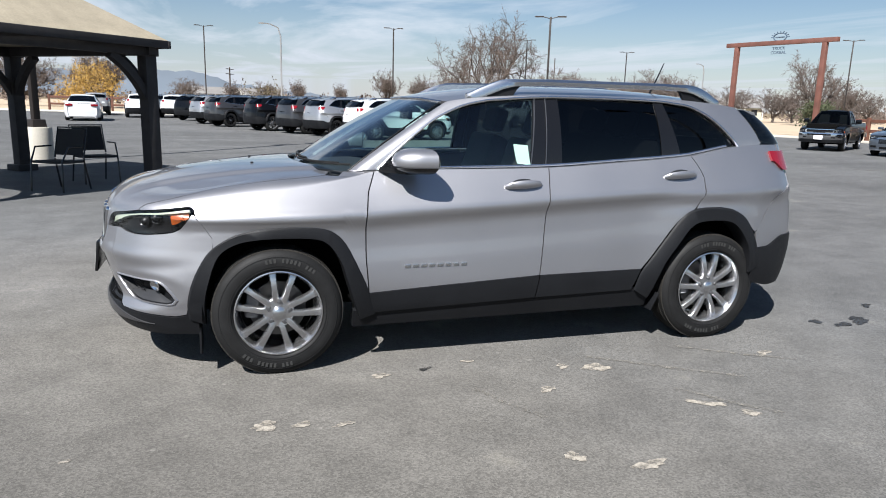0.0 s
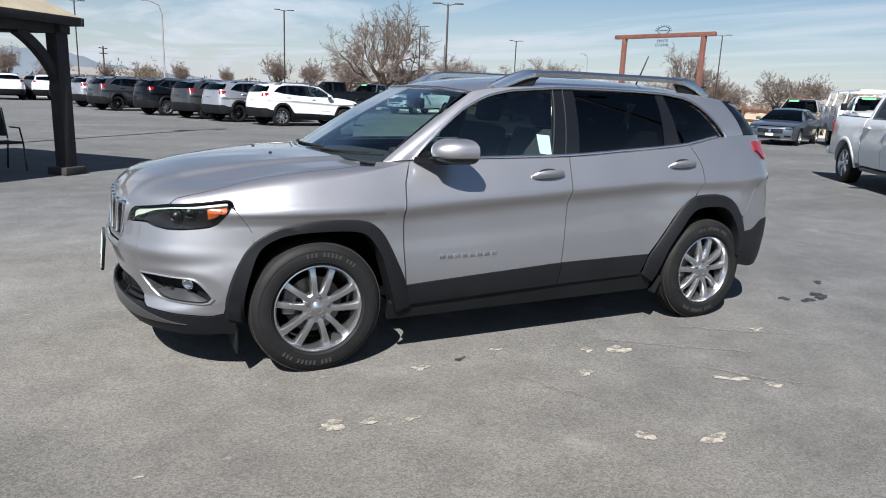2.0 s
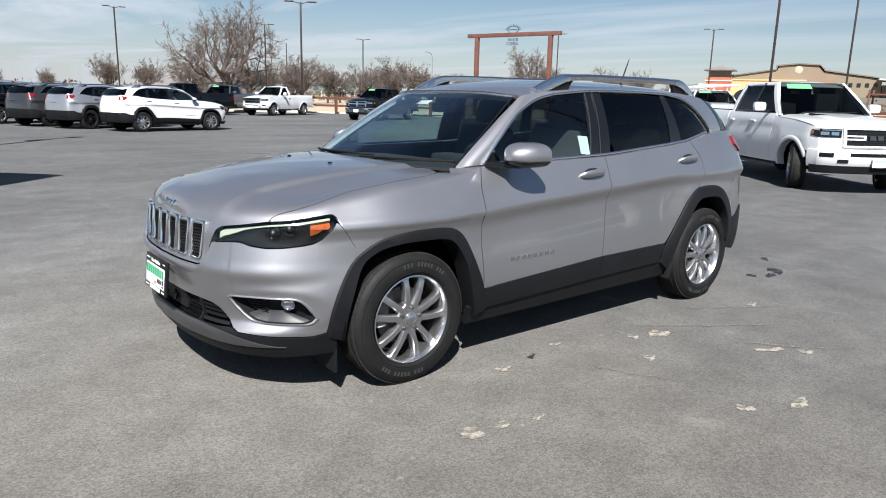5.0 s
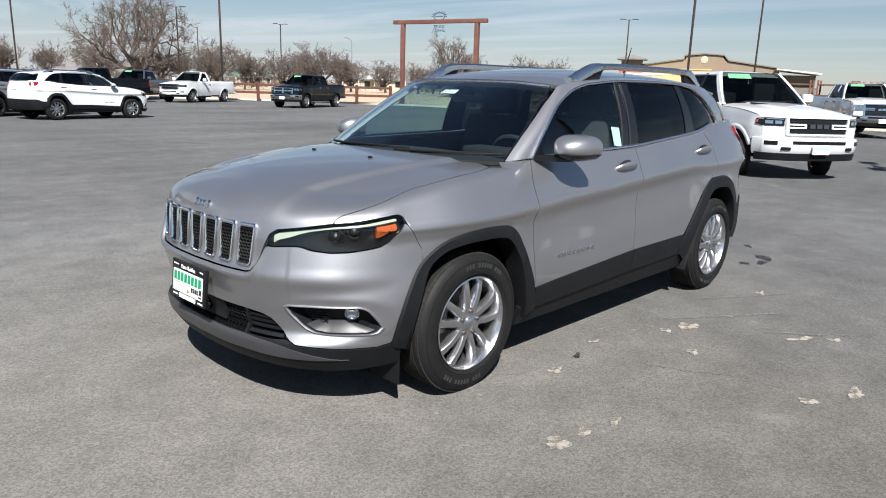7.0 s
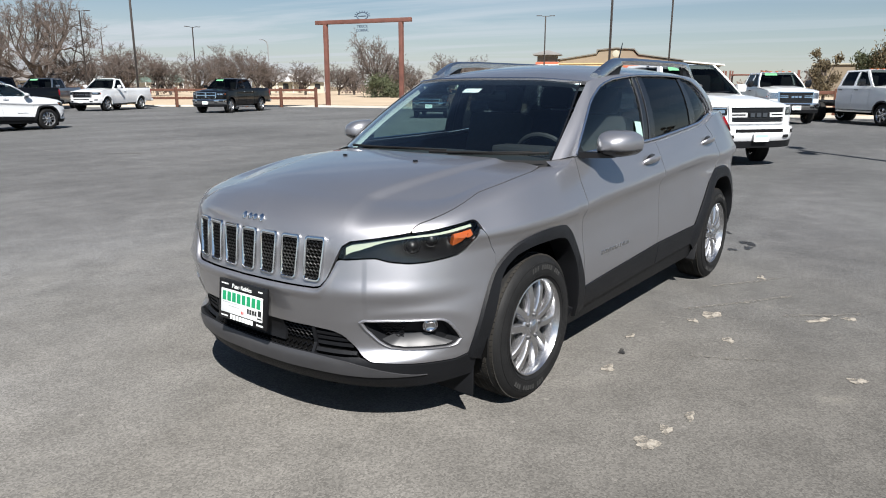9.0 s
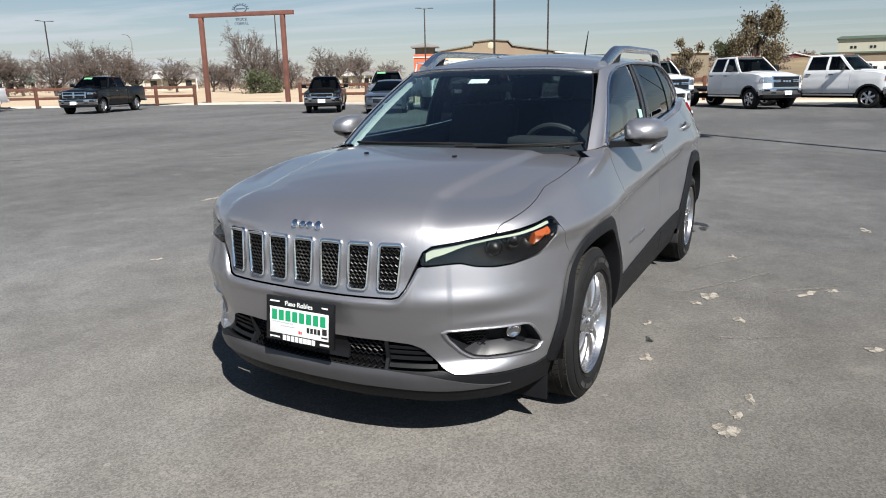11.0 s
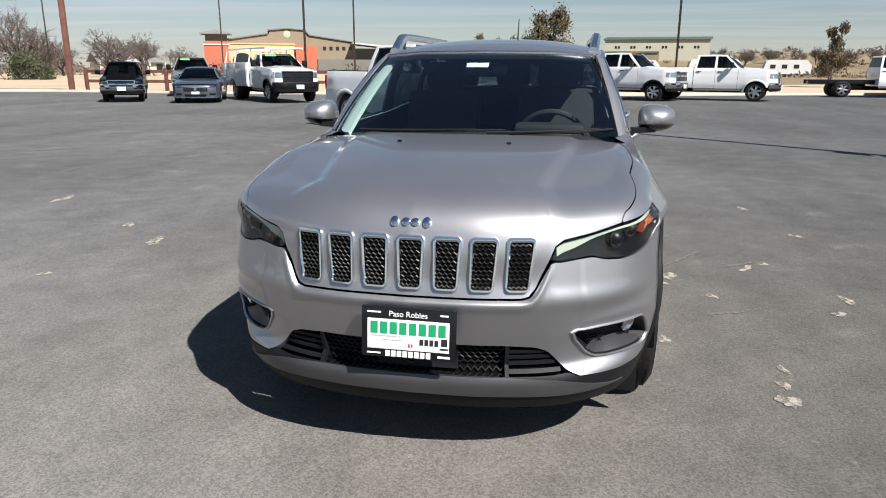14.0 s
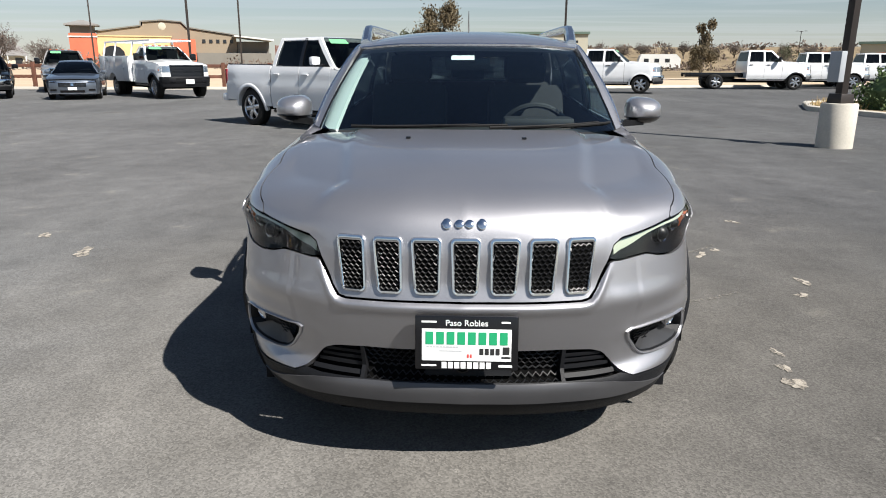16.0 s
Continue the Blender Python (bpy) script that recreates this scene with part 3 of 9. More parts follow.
def sports_utility():
    """The grey five-door sports utility vehicle, with the middle of its front axle over the origin."""
    car = thing("suv", "silver-grey metallic five-door SUV with black cladding and alloy wheels", "car", at=pose(0, 0.0183, 0) @ Matrix.Diagonal((1, 1.02, 1, 1)))
    bd = body
    # -- hood with the grille surround
    def cowl(y):
        return 0.135 + 0.205 * (abs(y) / 0.72) ** 2 + 0.085 * smooth(0.54, 0.72, abs(y))

    def hood_back(s):
        x0, y0 = wall(s, shoulder(s))[:2]
        q = 0.0
        while q < 1 and x0 + (POLE - x0) * q < cowl(y0 * (1 - q)):
            q += 0.002
        return shoulder(s) + max(q, 0.13)
    hood_low = line((0, 0.657), (0.38, 0.657), (0.405, 0.663), (0.43, 0.69), (0.485, 0.80), (0.50, 0.828), (0.535, 0.848), (0.65, 0.863), (0.79, 0.884), (0.805, 0.905), (0.83, 0.925), (1.176, 1.052), (1.40, 1.085), (1.635, 1.118), (1.72, 1.142), (1.765, 1.158))
    half = spread(0, 0.38, 22) + [0.392, 0.405, 0.417, 0.43, 0.445, 0.46, 0.475, 0.485, 0.5, 0.515, 0.535] + spread(0.55, 0.79, 14) + [0.797, 0.805, 0.815, 0.83] + spread(0.86, 1.765, 34)
    bm = bmesh.new()
    columns(bm, [-s for s in half[:0:-1]] + half, hood_low, hood_back, 54, bd)
    flange(bm, 0.018)
    part("hood", bm, SILVER, car)
    # -- front bumper, with openings for the fog lamps
    b_low = line((0, 0.478), (0.33, 0.476), (0.44, 0.468), (0.49, 0.452), (0.575, 0.372), (0.62, 0.352), (0.8, 0.342), (0.99, 0.338), (1.055, 0.352), (1.072, 0.45), (1.10, 0.535), (1.165, 0.648), (1.2, 0.694))
    b_high = line((0, 0.651), (0.38, 0.651), (0.41, 0.657), (0.436, 0.69), (0.487, 0.777), (0.51, 0.772), (0.60, 0.780), (0.645, 0.782), (0.70, 0.768), (0.78, 0.760), (0.86, 0.762), (0.95, 0.771), (1.0, 0.779), (1.04, 0.797), (1.08, 0.836), (1.108, 0.877), (1.118, 0.870), (1.16, 0.815), (1.2, 0.752))
    f_top = line((0.585, 0.517), (0.60, 0.526), (0.70, 0.529), (0.89, 0.527), (0.92, 0.520), (0.945, 0.502), (0.975, 0.467), (0.992, 0.446), (1.0, 0.431))
    f_bot = line((0.585, 0.517), (0.60, 0.49), (0.66, 0.43), (0.70, 0.408), (0.76, 0.400), (0.95, 0.402), (0.98, 0.409), (0.994, 0.419), (1.0, 0.431))
    bm = bmesh.new()
    for g in (-1, 1):
        columns(bm, [g * s for s in spread(0, 0.585, 34)], b_low, lambda s: 0.517, 12, bd)
        columns(bm, [g * s for s in spread(0, 0.585, 34)], lambda s: 0.517, b_high, 26, bd)
        columns(bm, [g * s for s in spread(0.585, 1.0, 44)], b_low, f_bot, 12, bd)
        columns(bm, [g * s for s in spread(0.585, 1.0, 44)], f_top, b_high, 26, bd)
        f_mid = lambda s: b_low(s) + (b_high(s) - b_low(s)) * (0.433 - b_low(1.0)) / (b_high(1.0) - b_low(1.0))
        columns(bm, [g * s for s in spread(1.0, 1.2, 30)], b_low, f_mid, 12, bd)
        columns(bm, [g * s for s in spread(1.0, 1.2, 30)], f_mid, b_high, 26, bd)
    flange(bm, 0.02)
    part("front_bumper", bm, SILVER, car)
    # -- black lower lip
    lip = bmesh.new()
    l_top = line((0, 0.366), (0.30, 0.364), (0.5, 0.362), (0.575, 0.366), (0.62, 0.346), (0.8, 0.336), (0.99, 0.332), (1.05, 0.345), (1.065, 0.40), (1.11, 0.40))
    ss = spread(-1.11, 1.11, 110)
    columns(lip, ss, lambda s: 0.236 - 0.012 * smooth(0.3, 0.7, s) + 0.012 * smooth(0.8, 1.1, s), l_top, 10, proud(bd, 0.004))
    flange(lip, 0.03)
    part("lower_bumper_lip", lip, PLASTIC, car, "matte dark grey plastic lip")
    # silver skid strip in the lip
    bm = bmesh.new()
    columns(bm, spread(-0.86, 0.86, 90), lambda s: 0.296 - 0.010 * smooth(0.3, 0.7, s), lambda s: 0.360 - 0.022 * smooth(0.3, 0.7, s) - 0.051 * smooth(0.50, 0.86, s), 6, proud(bd, 0.009))
    flange(bm, 0.006)
    part("skid_strip", bm, SKID, car, "satin grey skid strip")
    # -- lower grille: mesh, side louvres, sensor
    # near-black backing paints the shade behind the mesh
    bm = bmesh.new()
    columns(bm, spread(-0.60, 0.60, 60), lambda s: 0.335, lambda s: 0.487 - 0.12 * smooth(0.46, 0.6, s), 4, proud(bd, -0.035))
    part("lower_grille_backing", bm, VOID, car)
    bm = bmesh.new()
    zig = proud(bd, -0.018)
    for r in range(8):
        z0 = 0.370 + r * 0.0150
        pts = [zig(-0.335 + i * 0.0135, z0 + (0.0075 if (i + r) % 2 else -0.0005)) for i in range(51)]
        tube(bm, pts, 0.0030, 5)
    part("lower_grille_mesh", bm, GLOSSK, car, "black honeycomb mesh")
    for g in (-1, 1):
        bm = bmesh.new()
        for r in range(4):
            z0 = 0.380 + r * 0.022
            end = 0.55 - 0.02 * r
            loft(bm, [[proud(bd, o)(g * s, z0 + dz) for o, dz in ((-0.03, -0.006), (-0.006, -0.006), (-0.006, 0.006), (-0.03, 0.004))] for s in spread(0.352, end, 8)])
        part("louvre", bm, PLASTIC, car)
        bm = bmesh.new()
        loft(bm, [[proud(bd, o)(g * s, z) for o, s in ((-0.03, 0.336), (0.0, 0.336), (0.0, 0.35), (-0.03, 0.35))] for z in (0.345, 0.40, 0.474)])
        part("louvre_post", bm, PLASTIC, car)
    bm = bmesh.new()
    columns(bm, spread(-0.165, 0.125, 20), lambda s: 0.385, lambda s: 0.470, 4, proud(bd, -0.010))
    flange(bm, 0.012)
    part("sensor_panel", bm, PLASTIC, car, "plain black panel over the radar")
    bm = bmesh.new()
    c = bd(0.0, 0.418)
    for r0, r1, out in ((0.026, 0.005, 0.002), (0.013, 0.006, 0.0)):
        tube(bm, [(c[0] + 0.008 - out, r0 * math.cos(a), 0.418 + r0 * math.sin(a)) for a in spread(0, 2 * math.pi, 28)], r1, 6)
    part("radar_sensor", bm, TRIM, car, "gloss black round sensor")
    # -- seven grille slots
    def slot_loop(c, k, grow=0.0, top=0.0):
        wid, lo, hi = 0.0495 + grow, 0.674 - grow, 0.853 + grow + top
        pts = []
        for cx, cz, a0 in ((1, 1, 0), (-1, 1, 90), (-1, -1, 180), (1, -1, 270)):
            for t in (0, 22.5, 45, 67.5, 90):
                a = radians(a0 + t)
                r = (0.017 if cz > 0 else 0.021) + grow
                x = cx * (wid - r) + r * math.cos(a)
                z = (hi - r if cz > 0 else lo + r) + r * math.sin(a)
                u = (hi - z) / (hi - lo)
                x = x * (1 - 0.15 * u) - math.copysign(0.005 * u * abs(k), k) * (1 if k else 0)
                pts.append((c + x, z))
        return pts
    for k in range(-3, 4):
        c = k * 0.1250 - 0.006
        # no hole in the hood: black sheets on it paint the slot's shade
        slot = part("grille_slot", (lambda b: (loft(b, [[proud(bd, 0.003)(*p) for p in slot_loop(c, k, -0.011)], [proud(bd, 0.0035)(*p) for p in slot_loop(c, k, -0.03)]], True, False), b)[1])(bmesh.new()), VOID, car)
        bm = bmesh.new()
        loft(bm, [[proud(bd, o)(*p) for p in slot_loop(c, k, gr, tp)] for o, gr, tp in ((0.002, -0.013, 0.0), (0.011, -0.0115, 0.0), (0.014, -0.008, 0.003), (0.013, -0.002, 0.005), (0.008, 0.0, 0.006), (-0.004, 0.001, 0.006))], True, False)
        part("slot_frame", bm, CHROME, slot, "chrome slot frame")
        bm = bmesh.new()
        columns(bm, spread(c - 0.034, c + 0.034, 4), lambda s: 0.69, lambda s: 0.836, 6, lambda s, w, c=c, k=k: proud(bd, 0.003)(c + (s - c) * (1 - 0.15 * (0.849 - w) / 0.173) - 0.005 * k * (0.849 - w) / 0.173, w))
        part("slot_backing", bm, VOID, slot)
        bm = bmesh.new()
        for r in range(11):
            z0 = 0.688 + r * 0.0142
            dn = (0.849 - z0) / 0.173
            n = 7
            pts = [proud(bd, 0.006)(c - 0.005 * k * dn + (0.069 * i / n - 0.0345) * (1 - 0.15 * dn), z0 + (0.0066 if (i + r) % 2 else -0.0004)) for i in range(n + 1)]
            tube(bm, pts, 0.0029, 6)
        part("slot_mesh", bm, GLOSSK, slot, "gloss black honeycomb mesh")
    # -- head lamps
    for g in (-1, 1):
        lp_top = line((0.49, 0.795), (0.505, 0.826), (0.54, 0.844), (0.65, 0.859), (0.79, 0.879), (0.9, 0.889), (1.0, 0.901), (1.08, 0.910), (1.10, 0.908), (1.112, 0.896))
        lp_bot = line((0.49, 0.783), (0.51, 0.778), (0.60, 0.786), (0.645, 0.788), (0.70, 0.774), (0.78, 0.766), (0.86, 0.768), (0.95, 0.777), (1.0, 0.785), (1.04, 0.803), (1.08, 0.842), (1.112, 0.886))
        ss = [g * s for s in spread(0.49, 1.112, 44)]
        lamp = part("headlamp", (lambda b: (columns(b, ss, lp_bot, lp_top, 8, proud(bd, -0.05)), b)[1])(bmesh.new()), TRIM, car, "slim headlamp with dark housing")
        bm = bmesh.new()
        columns(bm, ss, lp_bot, lp_top, 8, proud(bd, -0.003))
        lens = part("lens", bm, LENS, lamp, "clear lens")
        lens.visible_shadow = False
        for nm, lo, hi in (("lower_wall", lp_bot, lp_bot), ("upper_wall", lp_top, lp_top)):
            bm = bmesh.new()
            rows = [[bm.verts.new(tuple(proud(bd, o)(s, lo(abs(s))))) for s in ss] for o in (-0.052, -0.004)]
            for i in range(len(ss) - 1):
                bm.faces.new((rows[0][i], rows[0][i + 1], rows[1][i + 1], rows[1][i]))
            part(nm, bm, TRIM, lamp)
        bm = bmesh.new()
        drl = [g * s for s in spread(0.512, 1.085, 36)]
        columns(bm, drl, lambda s: lp_top(s) - 0.006 - 0.009 - 0.022 * smooth(0.70, 0.54, s), lambda s: lp_top(s) - 0.006, 3, proud(bd, -0.02))
        flange(bm, 0.02)
        part("light_guide", bm, LAMP_WHITE, lamp, "pale daytime running strip")
        bm = bmesh.new()
        columns(bm, [g * s for s in spread(0.985, 1.082, 10)], lambda s: lp_bot(s) + 0.026 - 0.010 * smooth(1.0, 1.082, s), lambda s: lp_top(s) - 0.021, 5, proud(bd, -0.028))
        flange(bm, 0.02)
        part("side_marker", bm, AMBER, lamp, "amber side marker")
        for s0, z0, r0 in ((0.80, 0.822, 0.027), (0.885, 0.835, 0.024)):
            bm = bmesh.new()
            c = proud(bd, -0.045)(g * s0, z0)
            n = normal_at(bd, g * s0, z0)
            q = n.to_track_quat("Y", "Z").to_matrix().to_4x4()
            q.translation = Vector(tuple(c))
            lathe(bm, [(0.0, 0.026), (r0 * 0.5, 0.023), (r0 * 0.86, 0.012), (r0, 0.004), (r0 * 1.05, 0.010), (r0 * 1.22, 0.008), (r0 * 1.3, -0.01)], 24)
            for v in bm.verts:
                v.co = q @ v.co
            part("projector", bm, GLOSSK, lamp)
            bm = bmesh.new()
            tube(bm, [q @ Vector((r0 * 1.12 * math.cos(a), 0.012, r0 * 1.12 * math.sin(a))) for a in spread(-2.2, -0.6, 8)], 0.0035, 5)
            part("projector_bezel", bm, REFLECTOR, lamp)
    # -- fog lamps
    for g in (-1, 1):
        loop = [(s, f_top(s)) for s in spread(0.585, 1.0, 24)] + [(s, f_bot(s)) for s in spread(1.0, 0.585, 24)][1:-1]
        mid = (0.79, 0.466)

        def shrink(p, k):
            return (g * (mid[0] + (p[0] - mid[0]) * k), mid[1] + (p[1] - mid[1]) * k)
        bm = bmesh.new()
        rim_ = [bm.verts.new(tuple(proud(bd, -0.046)(*shrink(p, 0.86)))) for p in loop]
        hub_ = [bm.verts.new(tuple(proud(bd, -0.048)(*shrink(p, 0.4)))) for p in loop]
        for i in range(len(loop)):
            j = (i + 1) % len(loop)
            bm.faces.new((rim_[i], rim_[j], hub_[j], hub_[i]))
        bm.faces.new(hub_)
        fog = part("fog_lamp_pocket", bm, PLASTIC, car)
        bm = bmesh.new()
        loft(bm, [[proud(bd, o)(*shrink(p, k)) for p in loop] for o, k in ((-0.012, 1.0), (-0.002, 1.0), (-0.001, 0.985), (-0.006, 0.965), (-0.016, 0.94), (-0.047, 0.85))], True, False)
        part("fog_lamp_bezel", bm, PLASTIC, fog, "dark plastic bezel")
        bm = bmesh.new()
        loft(bm, [[proud(bd, o)(*shrink(p, k)) for p in loop] for o, k in ((-0.012, 0.99), (0.004, 1.0), (0.0075, 1.03), (0.0065, 1.07), (-0.002, 1.10))], True, False)
        part("fog_lamp_surround", bm, SILVER, fog, "raised body-coloured surround")
        # satin floor of the pocket
        low_ = [(s, f_bot(s)) for s in spread(0.655, 0.985, 22)]
        bm = bmesh.new()
        loft(bm, [[proud(bd, o)(*shrink(p, k)) for p in low_] for o, k in ((-0.010, 0.945), (-0.016, 0.86), (-0.028, 0.66), (-0.040, 0.42), (-0.044, 0.30))], False, False)
        part("fog_lamp_shelf", bm, POCKET, fog, "satin grey pocket floor")
        bm = bmesh.new()
        for r in range(7):
            tube(bm, [proud(bd, -0.034)(g * (0.628 + 0.010 * r + i * 0.0115), 0.510 - r * 0.0125 + (0.006 if i % 2 else 0)) for i in range(13 - r)], 0.0026, 5)
        part("fog_lamp_mesh", bm, TRIM, fog, "black honeycomb mesh")
        bm = bmesh.new()
        c = proud(bd, -0.030)(g * 0.872, 0.492)
        q = normal_at(bd, g * 0.85, 0.49).to_track_quat("Y", "Z").to_matrix().to_4x4()
        q.translation = Vector(tuple(c))
        lathe(bm, [(0.0, 0.004), (0.014, 0.006), (0.021, 0.012), (0.026, 0.008), (0.028, 0.012), (0.031, 0.010), (0.032, -0.02)], 24)
        for v in bm.verts:
            v.co = q @ v.co
        part("fog_lamp_glass", bm, REFLECTOR, fog, "clear round fog lamp")
    # -- fenders
    arch_f = line((-0.46, 0.40), (-0.445, 0.47), (-0.415, 0.55), (-0.35, 0.674), (-0.30, 0.718), (-0.235, 0.757), (-0.15, 0.788), (-0.05, 0.803), (0.05, 0.806), (0.20, 0.802), (0.255, 0.79), (0.30, 0.767), (0.345, 0.725), (0.40, 0.633), (0.445, 0.525), (0.485, 0.43), (0.53, 0.32))
    edge1 = line((0.30, 0.49), (0.45, 0.482), (0.62, 0.468), (0.85, 0.468), (0.98, 0.487), (1.09, 0.530))
    edge2 = line((0.30, 1.474), (0.485, 1.503), (0.7, 1.522), (0.9, 1.537), (1.12, 1.562))
    edge3 = line((0.36, 2.13), (0.49, 2.185), (0.56, 2.243), (0.725, 2.362), (0.80, 2.43), (0.845, 2.505), (0.868, 2.545), (0.95, 2.592), (1.05, 2.602), (1.12, 2.575), (1.19, 2.53))
    for g in (-1, 1):
        bm = bmesh.new()
        x0, x1 = -0.395, 0.5

        def fen(x, w, g=g):
            e = edge1(w) - 0.004 - x1
            return bd(g * s_of_x(x + e * smooth(0.05, x1, x)), w)
        f_back = line((1.765, 1.152), (s_of_x(0.34), 1.125), (s_of_x(0.42), 1.10), (s_of_x(0.5), 1.083))
        f_hi = lambda s: hood_low(s) - 0.005 if s < 1.765 else f_back(s)
        xs = spread(x0, -0.30, 20)[:-1] + spread(-0.30, x1, 40)
        f_lo = lambda x: arch_f(x) - 0.016 if x > -0.322 else b_high(s_of_x(x)) + 0.004
        # level rows, cut off at the lower edge
        level = lambda lo, hi, j: max(lo, hi - (hi - min(0.66, lo)) * (1 - j / 56))
        rows = [[bm.verts.new(tuple(fen(x, level(f_lo(x), f_hi(s_of_x(x)), j)))) for x in xs] for j in range(57)]
        for j in range(56):
            for i in range(len(xs) - 1):
                f = (rows[j][i], rows[j][i + 1], rows[j + 1][i + 1], rows[j + 1][i])
                bm.faces.new(f if g < 0 else f[::-1])
        # the strip above the head lamp
        s_end = s_of_x(x0)
        s_low = line((0.80, 0.884), (0.9, 0.893), (1.0, 0.905), (1.08, 0.914), (1.102, 0.911), (1.115, 0.899), (s_end, f_lo(x0)))
        ss = spread(0.80, s_end, 22)
        rows = [[bm.verts.new(tuple(bd(g * s, level(s_low(s), hood_low(s) - 0.005, j)))) for s in ss] for j in range(57)]
        for j in range(56):
            for i in range(len(ss) - 1):
                f = (rows[j][i], rows[j][i + 1], rows[j + 1][i + 1], rows[j + 1][i])
                bm.faces.new(f if g < 0 else f[::-1])
        flange(bm, 0.016)
        part("fender", bm, SILVER, car)
    # -- doors and their plastic cladding
    belt = lambda x: shoulder(s_of_x(x)) - 0.003
    for g in (-1, 1):
        doors = []
        for nm, ea, eb, lo0, lo1 in (("front_door", edge1, edge2, 0.432, 0.484), ("rear_door", edge2, edge3, 0.484, 0.492)):
            n, m = 30, 26
            bm = bmesh.new()
            rows = []
            for j in range(m + 1):
                row = []
                for i in range(n + 1):
                    u = i / n
                    lo = lo0 + (lo1 - lo0) * u
                    xa = ea(lo) * (1 - u) + eb(lo) * u
                    hi = belt(ea(1.1) * (1 - u) + eb(1.14) * u)
                    w = lo + (hi - lo) * j / m
                    x = (ea(w) + 0.003) * (1 - u) + (eb(w) - 0.003) * u
                    row.append(bm.verts.new(tuple(bd(g * s_of_x(x), w))))
                rows.append(row)
            for j in range(m):
                for i in range(n):
                    f = (rows[j][i], rows[j][i + 1], rows[j + 1][i + 1], rows[j + 1][i])
                    bm.faces.new(f if g < 0 else f[::-1])
            flange(bm, 0.016)
            door = part(nm, bm, SILVER, car)
            doors.append(door)
            bm = bmesh.new()
            pl = proud(bd, 0.007)
            rows = []
            for j in range(7):
                row = []
                for i in range(n + 1):
                    u = i / n
                    hi = lo0 + (lo1 - lo0) * u - 0.002
                    b0, b1 = (0.315, 0.350) if nm == "front_door" else (0.350, 0.362)
                    lo = b0 + (b1 - b0) * u
                    w = lo + (hi - lo) * j / 6
                    x = (ea(w) + 0.004) * (1 - u) + (eb(w) - 0.004) * u
                    row.append(bm.verts.new(tuple(pl(g * s_of_x(x), w))))
                rows.append(row)
            for j in range(6):
                for i in range(n):
                    f = (rows[j][i], rows[j][i + 1], rows[j + 1][i + 1], rows[j + 1][i])
                    bm.faces.new(f if g < 0 else f[::-1])
            flange(bm, 0.012)
            part("door_cladding", bm, PLASTIC, door, "black plastic lower cladding")
            # handle: a bar over a dark disc that paints the bowl's shade
            hx = 1.385 if nm == "front_door" else 2.43
            hz = 1.0 if nm == "front_door" else 1.052
            bm = bmesh.new()
            rings = []
            for t in spread(0, 1, 12):
                x = hx - 0.115 + 0.23 * t
                z = hz + 0.012 * t
                o = 0.034 * math.sin(math.pi * min(1, max(0, t))) ** 0.35 if 0 < t < 1 else 0.0
                hgt = 0.010 + 0.012 * math.sin(math.pi * t) ** 0.5
                c = Vector(tuple(bd(g * s_of_x(x), z)))
                nn = normal_at(bd, g * s_of_x(x), z)
                rings.append([c + nn * (o + a_) + Vector((0, 0, b_)) for a_, b_ in ((-0.012, -hgt), (0.002, -hgt * 0.9), (0.008, -hgt * 0.3), (0.008, hgt * 0.4), (0.0, hgt), (-0.012, hgt))])
            loft(bm, rings)
            part("door_handle", bm, SILVER, door, "body-coloured pull handle")
            bm = bmesh.new()
            c = Vector(tuple(bd(g * s_of_x(hx), hz + 0.006)))
            nn = normal_at(bd, g * s_of_x(hx), hz)
            lathe(bm, [(0.0, 0.0), (0.6, 0.0), (0.9, 0.02), (1.0, 0.1)], 28)
            for v in bm.verts:
                v.co = c + Vector((v.co.x * 0.085, 0, v.co.z * 0.042)) + nn * (0.002 + 0.003 * v.co.y)
            part("bowl_shade", bm, GREYP, door)
        # plain bars in place of the raised lettering on the front door
        bm = bmesh.new()
        for k in range(8):
            x = 0.70 + k * 0.047
            z = 0.572 + 0.0 * k
            c = bd(g * s_of_x(x), z)
            box(bm, tuple(np.array(c) + np.array((0, g * 0.003, 0))), (0.034, 0.004, 0.020), 0.0015)
        part("door_badge", bm, SATIN, doors[0], "small satin badge bars")
        # sill below the doors
        bm = bmesh.new()
        sheet(bm, [(0.40, 0.225), (2.26, 0.24)], [(0.40, 0.325), (2.26, 0.372)], 40, 4, lambda x, w: proud(bd, -0.004)(g * s_of_x(x), w))
        flange(bm, 0.03)
        part("sill", bm, PLASTIC, car)
